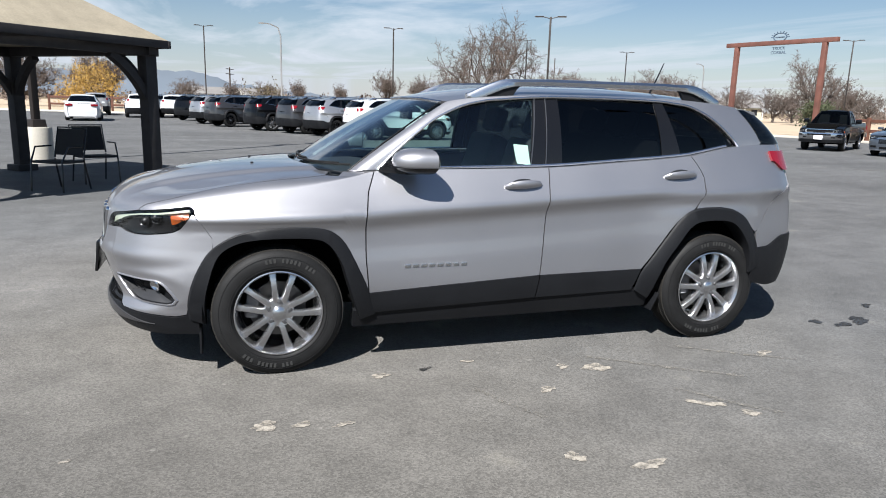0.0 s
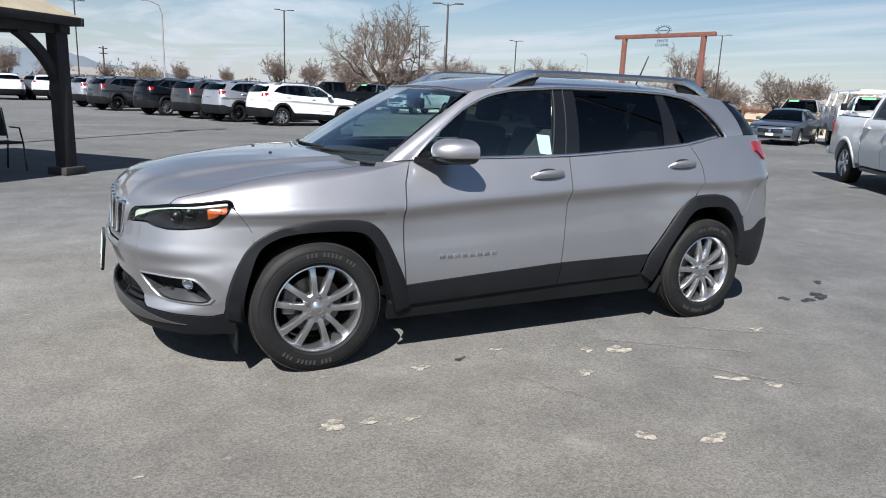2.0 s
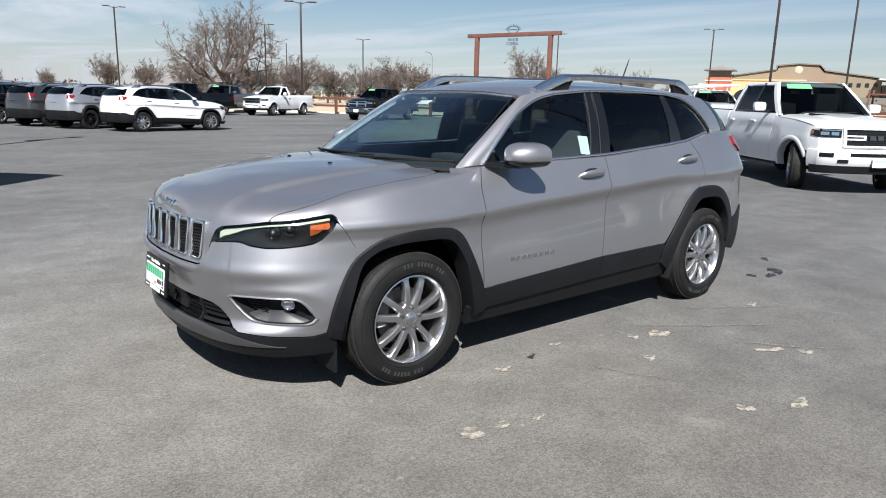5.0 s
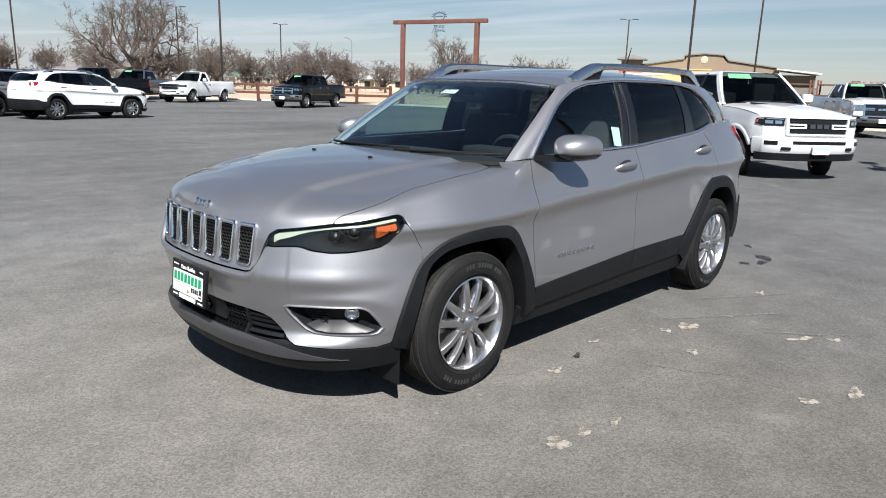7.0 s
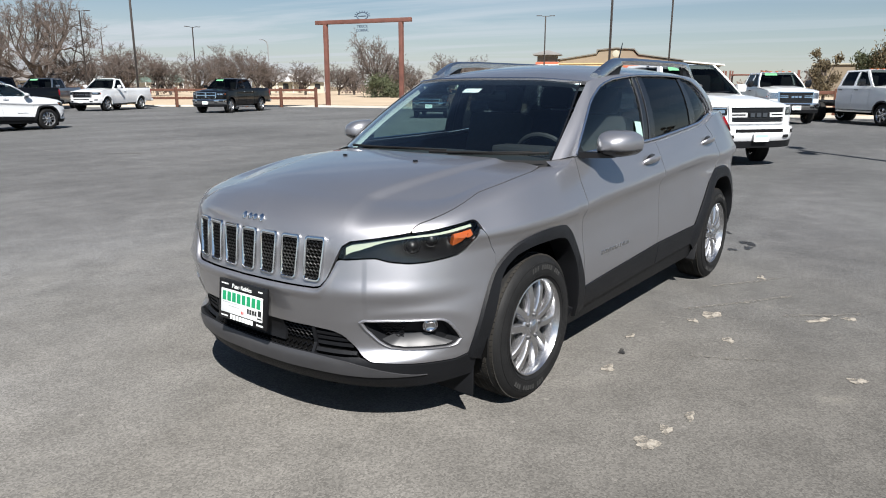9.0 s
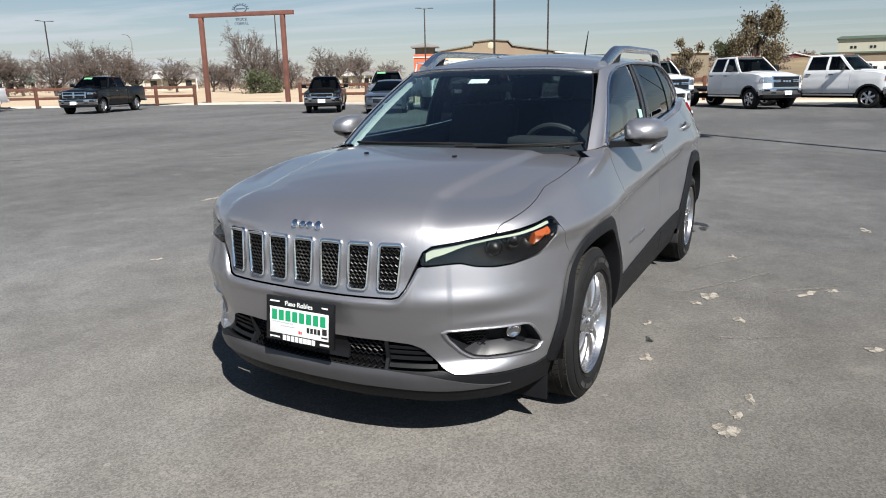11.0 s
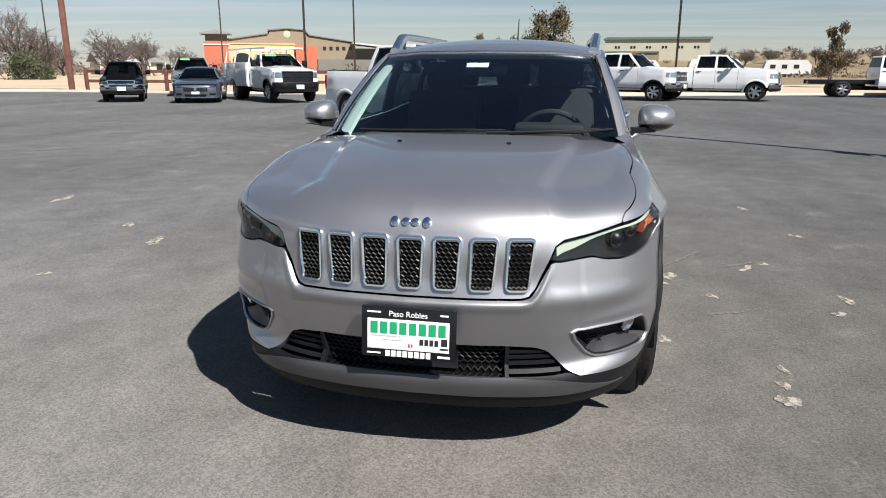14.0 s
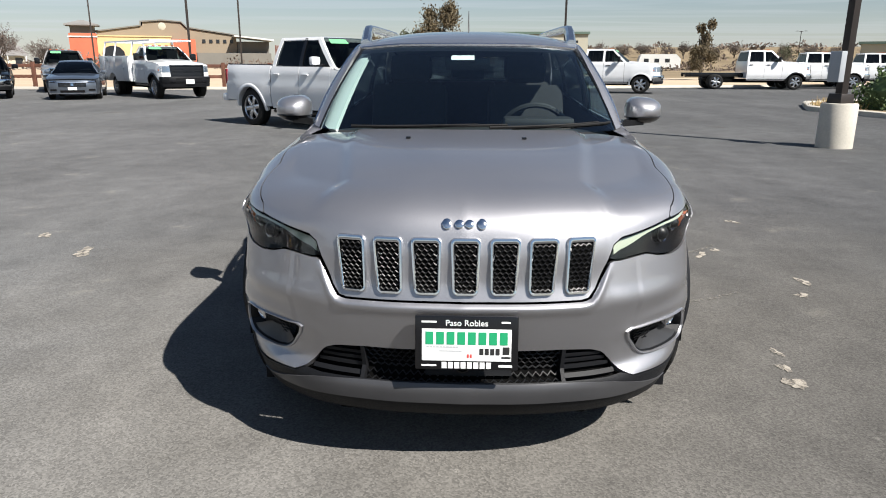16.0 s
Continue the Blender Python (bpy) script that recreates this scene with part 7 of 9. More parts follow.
gable("wall", [(-15, 0), (-15, 8.3), (-4.8, 9.8), (-4.6, 10.7), (-0.2, 11.1), (4.0, 10.8), (5.2, 9.5), (17.4, 7.8), (17.4, 0)], 4, 30, TANWALL, hall)
gable("roof", [(-15.4, 8.3), (-5.0, 9.85), (-4.9, 10.75), (-0.2, 11.2), (4.3, 10.9), (5.5, 9.6), (17.8, 7.9), (17.8, 8.15), (5.6, 9.9), (4.4, 11.15), (-0.2, 11.5), (-5.2, 11.05), (-5.3, 10.1), (-15.4, 8.6)], 3.6, 30.4, TANROOF, hall)
tower = block("tower", -20.7, -14.9, 0, 5, 0, 7.8, ORANGE, hall, "orange stucco tower")
block("tower_band", -20.9, -14.7, -0.2, 5.2, 6.9, 7.2, WHITEB, tower)
block("tower_louvres", -20.3, -15.3, 0.3, 4.7, 7.8, 9.5, TANROOF, tower)
bm = bmesh.new()
loft(bm, [[(-17.8 + sx * k, 2.5 + sy * k, z) for sx, sy in ((-1, -1), (1, -1), (1, 1), (-1, 1))] for k, z in ((3.6, 9.5), (3.6, 9.8), (0.5, 10.8))])
part("tower_roof", bm, ROOFG, tower, smooth_=False)
fr = block("front", -14.9, 1.6, 1.5, 6, 0, 7.2, YELLOW, hall, "yellow stucco front with an arched entrance")
block("cornice", -15.0, 1.8, 1.3, 6, 7.2, 7.5, YELLOW, fr)
block("wing", 1.8, 7.2, 0.5, 8, 0, 6.8, ORANGE, hall)
bm = bmesh.new()
loft(bm, [[(-11.6 + 2.5 * math.cos(a), y, 2.9 + 2.2 * math.sin(a)) for a in spread(0, math.pi, 12)] + [(-14.1, y, 0), (-9.1, y, 0)] for y in (1.42, 1.6)])
part("arched_window", bm, WINDARK, fr)
for k in range(9):
    block("sign_bar", -7.6 + k * 0.72, -7.1 + k * 0.72, 1.44, 1.52, 5.9, 6.5, TANROOF, fr)
bm = bmesh.new()
lathe(bm, [(0.0, 0.0), (0.75, 0.0), (0.9, 0.05), (0.9, 0.2)], 24, "y", (-0.2, 3.9, 9.9))
part("round_vent", bm, CREAM, hall)
for k in range(5):
    block("window", 9.0 + k * 1.7, 9.8 + k * 1.7, 3.9, 4.05, 6.0, 6.9, WINDARK, hall)
gable("canopy", [(16.4, 7.6), (16.4, 7.9), (26.2, 7.0), (26.2, 6.6)], -1, 10, WHITEB, hall)
block("canopy_wall", 17.6, 25.6, 4, 10, 0, 6.5, TANROOF, hall)
block("side_annex", 7.4, 25.6, 1.0, 3.9, 0, 3.6, TANROOF, hall)

long_ = thing("school_building", "long cream building with a green metal roof", "building", at=facing(-3.6, 225))
block("wall", -10, 20.5, 0, 14, 0, 10.1, CREAM, long_)
gable("roof", [(-10.5, 10.1), (-10.5, 10.3), (-9.5, 10.8), (21.0, 10.8), (21.0, 10.1)], -0.6, 14, GREENROOF, long_)
block("lower_roof", -14, 6, -4, 0, 6.2, 6.6, GREENROOF, long_)
block("lower_wall", -13.5, 6, -3.6, 0, 0, 6.2, TANWALL, long_)
for k in range(6):
    for o in (0, 0.9):
        block("window", -7 + k * 4.6 + o, -6.4 + k * 4.6 + o, -0.08, 0.1, 7.5, 8.2, WINDARK, long_)
barn = thing("barn", "dark red metal barn with a white roof edge", "building", at=facing(1.6, 255))
gable("wall", [(-7, 0), (-7, 5.6), (0, 7.4), (7, 5.6), (7, 0)], 0, 12, BARNRED, barn)
gable("roof", [(-7.4, 5.5), (0, 7.4), (7.4, 5.5), (7.4, 5.8), (0, 7.75), (-7.4, 5.8)], -0.4, 12.4, WHITEB, barn)
shed = thing("warehouse", "pale tan warehouse behind the trees", "building", at=facing(-30, 170))
block("wall", -7, 16, 0, 16, 0, 5.4, CREAM, shed)
block("roof", -7.5, 16.5, -0.5, 16.5, 5.4, 5.9, GREENROOF, shed)
shed2 = thing("warehouse", "low tan warehouse beyond the fence", "building", at=facing(8.8, 175))
block("wall", -4.1, 4.1, 0, 16, 0, 6.2, TANWALL, shed2)
block("roof", -4.4, 4.4, -0.4, 16, 6.2, 6.5, CREAM, shed2)
for az_, dist, lab, mroof, wdt in ((49.8, 150, "low white farmhouse with a front gable", ROOFG, 6.8), (59.3, 190, "small house with a green roof", GREENROOF, 4.5), (70.5, 150, "low white farm shed", ROOFG, 7.0), (88.5, 190, "long pale farm building", ROOFG, 12.0), (35.5, 150, "low white farm shed", ROOFG, 6.0)):
    hs = thing("house", lab, "house", at=facing(az_, dist, 15))
    block("wall", -wdt, wdt, 0, 7, 0, 2.3, CREAM, hs)
    bm = bmesh.new()
    loft(bm, [[(x, -0.8, 2.4), (x, 3.5, 4.2), (x, 7.8, 2.4)] for x in (-wdt - 0.5, wdt + 0.5)])
    bmesh.ops.recalc_face_normals(bm, faces=bm.faces)
    part("roof", bm, mroof, hs, smooth_=False)
    gable("porch_gable", [(-1.8, 2.4), (0, 3.9), (1.8, 2.4)], -1.6, 3, WHITEB, hs)
    for k in range(4):
        block("window", -wdt + 1.4 + k * wdt * 0.5, -wdt + 2.6 + k * wdt * 0.5, -0.06, 0.1, 0.9, 2.0, WINDARK, hs)
    for k in range(5):
        block("porch_post", -wdt + k * wdt * 0.5 - 0.08, -wdt + k * wdt * 0.5 + 0.08, -0.75, -0.6, 0, 2.4, WHITEB, hs)


# travel trailers parked in the far yard
def trailer(az_, dist, L):
    tr = thing("travel_trailer", "white travel trailer parked in the far yard", "trailer", "travel trailers", at=facing(az_, dist, 10))
    bm = bmesh.new()
    loft(bm, [[(-L / 2, y, 0.6), (-L / 2 - 0.1, y, 1.5), (-L / 2 + 0.3, y, 2.9), (-L / 2 + 0.8, y, 3.15), (L / 2 - 0.9, y, 3.15), (L / 2, y, 2.2), (L / 2 - 0.1, y, 0.6)] for y in (-1.2, 1.2)])
    bmesh.ops.recalc_face_normals(bm, faces=bm.faces)
    part("body", bm, WHITEB, tr, smooth_=False)
    for k in range(3):
        block("window", -L / 2 + 1 + k * 2, -L / 2 + 1.9 + k * 2, -1.23, -1.15, 1.6, 2.3, WINDARK, tr)
    for x in (-0.4, 0.5):
        bm = bmesh.new()
        lathe(bm, [(0.0, -0.1), (0.34, -0.1), (0.36, 0.0), (0.34, 0.1), (0.0, 0.1)], 16, "y", (x, -1.0, 0.36))
        part("wheel", bm, RUBBER, tr)
    block("skirt", -L / 2 + 0.4, L / 2 - 0.4, -1.1, 1.1, 0.35, 0.62, ROOFG, tr)


trailer(-9.0, 135, 9.0)
trailer(-14.0, 145, 8.0)
trailer(-3.5, 150, 8.0)

# ---- planted island with a hedge ----
isl = thing("planted_island", "kerbed planting bed with dry grass", "planting bed", kind="structure", at=pose(0, 0, 0))
I_ = [(15.2, -11.2), (19.0, -10.4), (22.0, -11.6), (23.5, -14.5), (22, -19), (16, -20), (13.6, -16)]
ring = along(I_ + I_[:1], 60)[:-1]
cen = np.mean(ring, axis=0)
bm = bmesh.new()
loft(bm, [[(*(cen + (p - cen) * k), z) for p in ring] for k, z in ((1.0, 0), (0.998, 0.13), (0.99, 0.15), (0.955, 0.15), (0.95, 0.10))], True, False)
part("kerb", bm, CONCRETE, isl, "pale concrete kerb")
bm = bmesh.new()
bm.faces.new([bm.verts.new((*(cen + (p - cen) * 0.955), 0.11)) for p in ring])
part("soil", bm, GRASS, isl)


def hedge_bush(x, y, r, h, seed, flowers=60):
    rr = random.Random(seed)
    hb = thing("hedge", "clipped green hedge with small yellow flowers in the planting bed", "hedge", at=pose(x, y, 0.1))
    bm, fl = bmesh.new(), bmesh.new()
    for k in range(3600):
        a, u = rr.uniform(0, 6.283), rr.uniform(0.0, 1)
        el = math.asin(u)
        lump = 1 + 0.10 * math.sin(5 * a + seed) + 0.08 * math.sin(9 * el + 3 * a)
        q = lump * rr.uniform(0.80, 1.0)
        p = Vector((r * q * math.cos(a) * max(0.55, math.cos(el)) , r * q * math.sin(a) * max(0.55, math.cos(el)), h * q * u))
        m = Euler((rr.uniform(0, 3), rr.uniform(0, 3), rr.uniform(0, 6))).to_matrix()
        s = rr.uniform(0.05, 0.11)
        tgt = fl if k < flowers else bm
        tgt.faces.new([tgt.verts.new(p + m @ Vector(c_) * s) for c_ in ((-0.6, 0, 0), (0, -0.35, 0.1), (0.6, 0, 0), (0, 0.35, 0.1))])
    lathe(bm, [(r * 0.75, 0.0), (r * 0.78, h * 0.45), (r * 0.55, h * 0.78), (0.0, h * 0.85)], 16, "z")
    part("leaves", bm, HEDGE, hb)
    part("flowers", fl, BLOSSOM, hb)


hedge_bush(18.2, -12.75, 1.3, 1.2, 1)
hedge_bush(19.8, -14.0, 1.2, 1.1, 2)
hedge_bush(16.8, -14.2, 1.3, 1.1, 3)
rg = random.Random(3)
bm = bmesh.new()
for k in range(700):
    p = np.array((19.0, -11.2)) + np.array((rg.gauss(0, 0.5), rg.gauss(0, 0.22)))
    h_ = rg.uniform(0.12, 0.34)
    a = rg.uniform(0, 6.28)
    dx, dy = 0.012 * math.cos(a), 0.012 * math.sin(a)
    lx, ly = rg.uniform(-0.08, 0.08), rg.uniform(-0.08, 0.08)
    bm.faces.new([bm.verts.new(q) for q in ((p[0] - dx, p[1] - dy, 0.1), (p[0] + dx, p[1] + dy, 0.1), (p[0] + lx, p[1] + ly, 0.1 + h_))])
tagged(part("grass_tuft", bm, material("straw_grass", (0.42, 0.30, 0.13), 0.9)), "straw-coloured grass tuft in the planting bed", "grass", kind="stuff")



# rusty storage racks behind the trucks
for k, (x, y) in enumerate(((41.5, 11.2), (42.0, 9.2), (42.4, 7.3))):
    rack = thing("storage_rack", "rust-brown steel storage rack standing behind the work trucks", "rack", "storage racks", at=pose(x, y, 0, 0, 0, 98))
    for px, py in ((-0.85, -0.5), (0.85, -0.5), (-0.85, 0.5), (0.85, 0.5)):
        bm = bmesh.new()
        box(bm, (px, py, 1.2), (0.09, 0.09, 2.4), 0.008)
        part("post", bm, RUST, rack)
    for z in (0.35, 0.95, 1.55, 2.15):
        bm = bmesh.new()
        box(bm, (0, 0, z), (1.75, 1.05, 0.08), 0.008)
        part("shelf", bm, RUST, rack)
# ---- other vehicles: pickups, a saloon, and copies of the sports utility vehicle in other paint ----
def repaint(car, paint, rims=None):
    for ob in car.children_recursive:
        if ob.type == "MESH" and ob.material_slots and ob.material_slots[0].material is SILVER:
            ob.material_slots[0].link = "OBJECT"
            ob.material_slots[0].material = paint
        if rims is not None and ob.type == "MESH" and ob.material_slots and ob.material_slots[0].material is ALLOY:
            ob.material_slots[0].link = "OBJECT"
            ob.material_slots[0].material = rims


def slab(bm, pts, w, bevel=0.05, top_in=0.0, z0=0.0, z1=1.0, seg=3):
    """A body with the side outline pts (x, z) and half width w, drawn in by top_in from z0 up to z1, its long edges rounded."""
    a = [bm.verts.new((x, -w, z)) for x, z in pts]
    b = [bm.verts.new((x, w, z)) for x, z in pts]
    n = len(pts)
    sides = [bm.faces.new(a), bm.faces.new(b[::-1])]
    for i in range(n):
        j = (i + 1) % n
        bm.faces.new((a[j], a[i], b[i], b[j]))
    if top_in:
        for v in a + b:
            v.co.y -= math.copysign(top_in * smooth(z0, z1, v.co.z), v.co.y)
    if bevel:
        edges = list({e for f in sides for e in f.edges})
        bmesh.ops.bevel(bm, geom=edges, offset=bevel, segments=seg, affect="EDGES", profile=0.55, clamp_overlap=True)
    bmesh.ops.recalc_face_normals(bm, faces=bm.faces)


def arch(cx, cz, r, n=12, a0=0, a1=180):
    return [(cx + r * math.cos(radians(a0 + (a1 - a0) * i / n)), cz + r * math.sin(radians(a0 + (a1 - a0) * i / n))) for i in range(n + 1)]


def pane(bm, pts):
    bm.faces.new([bm.verts.new(p) for p in pts])


def pickup(label, paint, wb=3.67, crew=True, bed="box", style="bars", half=0.98, roof_z=1.93, low=0.42, hood_z_=1.22, wheel=None, grille=None, bumper=None, sticker=True, rad=0.40, rims=None, tail=1.18, name="pickup_truck", category="pickup truck", steer=0.0, cab_len=None):
    """A pickup whose front axle stands over its origin, nose towards -x."""
    car = thing(name, label, category)
    grille = grille or TRIM
    bumper = bumper or paint
    W, cz = half, rad
    belt = hood_z_ + 0.07
    cab0 = 0.62
    cab1 = cab0 + (cab_len or (2.05 if crew else 1.33))
    R = rad + 0.09
    nose, x_side = -0.93, -0.706
    b0, b1 = cab1 + 0.03, wb + tail
    heavy_ = style == "heavy"
    tum = pchip((low - 0.15, 0.09), (low + 0.06, 0.03), (0.80, 0.0), (belt - 0.36, 0.004), (belt - 0.28, 0.016), (belt - 0.12, 0.022), (belt - 0.03, 0.045), (belt + 0.06, 0.085))

    def skin(x, z, g, out=0.0):
        """A point of the body side."""
        nose_in = 0.199 * (max(0.0, -0.35 - x) / 0.6) ** 2
        tail_in = 0.035 * smooth(b1 - 0.35, b1, x)
        swell = 0.022 * sum(math.exp(-((x - c_) / 0.56) ** 6) for c_ in ((0.0, wb) if bed == "box" else (0.0,))) * smooth(low, 0.62, z) * smooth(belt - 0.05, belt - 0.30, z)
        return Vector((x, g * (W - tum(z) - nose_in - tail_in + swell + out), z))

    def front(u, z, out=0.0):
        """A point of the front, u across from -1 to 1."""
        return Vector((nose + 0.30 * u ** 4 + 0.10 * max(0.0, z - 0.85) - out, u * W, z))

    def stations(x0, x1, cx=None):
        xs = set(spread(x0, x1, 12))
        if cx is not None:
            xs |= {cx + R * math.cos(math.pi * i / 18) for i in range(19)} | {cx - R - 0.002, cx + R + 0.002}
        return sorted(x for x in xs if x0 - 1e-6 <= x <= x1 + 1e-6)

    def over_arch(x, cx, floor):
        q = R * R - (x - cx) ** 2
        return max(floor, cz + math.sqrt(q)) if q > 0 else floor

    def panel(nm, xs, lo_, hi_, g, mat, parent, m=9, out=0.0):
        bm = bmesh.new()
        rows = [[bm.verts.new(skin(x, lo_(x) + (hi_(x) - lo_(x)) * j / m, g, out)) for x in xs] for j in range(m + 1)]
        for j in range(m):
            for i in range(len(xs) - 1):
                f = (rows[j][i], rows[j][i + 1], rows[j + 1][i + 1], rows[j + 1][i])
                bm.faces.new(f if g < 0 else f[::-1])
        flange(bm, 0.025)
        return part(nm, bm, mat, parent)

    def bar(bm, u0, u1, z0, z1, out, deep=0.04, n=8, slope=0.0):
        """A bar that follows the curve of the front."""
        loft(bm, [[front(u, z0 + slope * abs(u), out - deep), front(u, z0 + slope * abs(u), out), front(u, z1 + slope * abs(u), out), front(u, z1 + slope * abs(u), out - deep)] for u in spread(u0, u1, n)])

    hood_line = pchip((0, hood_z_ - 0.10), (0.06, hood_z_ - 0.062), (0.2, hood_z_ - 0.015), (0.5, hood_z_ + 0.04), (1, hood_z_ + 0.085))
    xb = cab0 + 0.14

    def fender_top(x):
        return hood_line((x - x_side) / (xb - x_side)) - 0.062 if x < xb else belt
    # hood: a crowned sheet with a raised middle
    bm = bmesh.new()
    rows = []
    for t in spread(0, 1, 16):
        row = []
        for v in spread(-1, 1, 28):
            f0 = front(0.93 * v, hood_z_ - 0.10)
            x = f0.x + (xb - 0.05 * v * v - f0.x) * t
            y = f0.y + (v * (W - 0.082) - f0.y) * t
            z = hood_line(t) - 0.055 * abs(v) ** 4 + 0.028 * smooth(0.56, 0.46, abs(v)) * smooth(0.02, 0.14, t) * (1 if not heavy_ else 1.3)
            row.append(bm.verts.new((x, y, z)))
        rows.append(row)
    for a, b in zip(rows, rows[1:]):
        for i in range(28):
            bm.faces.new((a[i], b[i], b[i + 1], a[i + 1]))
    bmesh.ops.recalc_face_normals(bm, faces=bm.faces)
    for f in bm.faces:
        if f.normal.z < 0:
            f.normal_flip()
    flange(bm, 0.03)
    part("hood", bm, paint, car)
    if style == "bars" and crew:
        for g in (-1, 1):
            bm = bmesh.new()
            loft(bm, [[(x, g * (0.36 + 0.10 * t), hood_z_ + 0.083 + 0.02 * t), (x, g * (0.36 + 0.10 * t) + g * 0.10 * math.sin(math.pi * t), hood_z_ + 0.08 + 0.02 * t), (x, g * (0.36 + 0.10 * t), hood_z_ + 0.06)] for t, x in ((s, 0.05 + 0.42 * s) for s in spread(0, 1, 6))])
            bmesh.ops.recalc_face_normals(bm, faces=bm.faces)
            part("hood_vent", bm, TRIM, car)
    # front panel behind grille and lamps
    bm = bmesh.new()
    rows = [[bm.verts.new(front(u, z)) for u in spread(-0.93, 0.93, 24)] for z in spread(0.70, hood_z_ - 0.10, 6)]
    for a, b in zip(rows, rows[1:]):
        for i in range(24):
            bm.faces.new((a[i], b[i], b[i + 1], a[i + 1]))
    part("front_panel", bm, paint, car)
    bz, tz = belt, roof_z - 0.085
    top0, top1 = cab0 + 0.74, cab1 - 0.10
    wb_, wt = W - 0.080, W - 0.285

    def P(x, z, g, out=0.0):
        t = (z - bz) / (tz - bz)
        return Vector((x, g * (wb_ + (wt - wb_) * t + 0.02 * 4 * t * (1 - t) + out), z))

    def xf(z):
        return cab0 + 0.10 + (top0 - cab0 - 0.10) * (z - bz) / (tz - bz)

    def xr(z):
        return cab1 + (top1 - cab1) * (z - bz) / (tz - bz)
    mid = cab0 + 1.12
    # roof: crowned, with rounded edges
    bm = bmesh.new()
    rings = []
    for x, dz in ((top0 - 0.05, 0.055), (top0 + 0.05, 0.03), (top0 + 0.3, 0.006), ((top0 + top1) / 2, 0.0), (top1 - 0.25, 0.01), (top1 - 0.03, 0.045), (top1 + 0.02, 0.08)):
        rings.append([(x, y * (wt + 0.004), roof_z - dz - 0.075 * abs(y) ** 3.5) for y in spread(-1, 1, 18)] + [(x, y * wt * 0.98, roof_z - 0.12) for y in (1, 0, -1)])
    loft(bm, rings)
    part("roof", bm, paint, car)
    if heavy_:
        for k in range(5):
            bm = bmesh.new()
            box(bm, (top0 + 0.10, (k - 2) * 0.26, roof_z + 0.002), (0.09, 0.10, 0.035), 0.012)
            part("roof_marker_lamp", bm, AMBER, car, "small amber marker lamp")
    fz = lambda x: over_arch(x, 0.0, 0.70 if x < 0 else low)
    for g in (-1, 1):
        panel("fender", stations(x_side, cab0 + 0.15, 0.0), fz, fender_top, g, paint, car)
        spans = [(cab0 + 0.162, mid - 0.006), (mid + 0.006, cab1)] if crew else [(cab0 + 0.162, cab1)]
        for i, (xa, xc) in enumerate(spans):
            door = panel("front_door" if i == 0 else "rear_door", stations(xa, xc), lambda x: low, lambda x: belt + 0.012, g, paint, car, 14)
            hx = xc - 0.20
            bm = bmesh.new()
            c_ = skin(hx, belt - 0.15, g)
            box(bm, (c_.x, c_.y + g * 0.016, c_.z), (0.20, 0.035, 0.036), 0.013)
            part("door_handle", bm, CHROME if grille is CHROME and paint is not WHITE else (TRIM if heavy_ else paint), door)
        posts = [(xf(bz) - 0.06, xf(tz) - 0.06, xf(bz) + 0.07, xf(tz) + 0.05, paint), (xr(bz) - (0.10 if crew else 0.20), xr(tz) - (0.10 if crew else 0.15), xr(bz), xr(tz), paint)]
        if crew:
            posts.append((mid - 0.055, mid - 0.04, mid + 0.055, mid + 0.045, TRIM if not heavy_ else paint))
        for a0, a1, c0, c1, mt in posts:
            bm = bmesh.new()
            loft(bm, [[P(a0 + (a1 - a0) * t, bz - 0.02 + (tz + 0.05 - bz) * t, g), P(c0 + (c1 - c0) * t, bz - 0.02 + (tz + 0.05 - bz) * t, g), P(c0 + (c1 - c0) * t, bz - 0.02 + (tz + 0.05 - bz) * t, g, -0.06), P(a0 + (a1 - a0) * t, bz - 0.02 + (tz + 0.05 - bz) * t, g, -0.06)] for t in spread(0, 1, 6)])
            bmesh.ops.recalc_face_normals(bm, faces=bm.faces)
            part("pillar", bm, mt, car)
        bm = bmesh.new()
        loft(bm, [[P(x, tz - 0.005, g, 0.002), P(x, tz + 0.05, g, -0.012), P(x, tz + 0.05, g, -0.06), P(x, tz - 0.005, g, -0.06)] for x in spread(top0 - 0.06, top1 + 0.01, 4)])
        bmesh.ops.recalc_face_normals(bm, faces=bm.faces)
        part("roof_rail", bm, paint, car)
        panes = [(xf, lambda z: mid + 0 * z), (lambda z: mid + 0 * z, xr)] if crew else [(xf, xr)]
        for i, (fa, fb) in enumerate(panes):
            bm = bmesh.new()
            rows = [[bm.verts.new(P(fa(z) + (fb(z) - fa(z)) * u, z, g, -0.014)) for u in spread(0.02, 0.98, 4)] for z in spread(bz + 0.008, tz, 4)]
            for a, b in zip(rows, rows[1:]):
                for k in range(4):
                    bm.faces.new((a[k], a[k + 1], b[k + 1], b[k]))
            ob = part("side_window", bm, PRIVACY if i else TRUCKGLASS, car)
            ob.visible_shadow = False
        # mirror on its arm
        bm = bmesh.new()
        box(bm, (cab0 + 0.40, g * (W + 0.15), belt + 0.13), (0.12, 0.23, 0.17 if not heavy_ else 0.27), 0.05)
        mir = part("door_mirror", bm, paint if not heavy_ else TRIM, car)
        bm = bmesh.new()
        box(bm, (cab0 + 0.40, g * (W - 0.0), belt + 0.05), (0.07, 0.20, 0.05), 0.015)
        part("mirror_arm", bm, TRIM, mir)
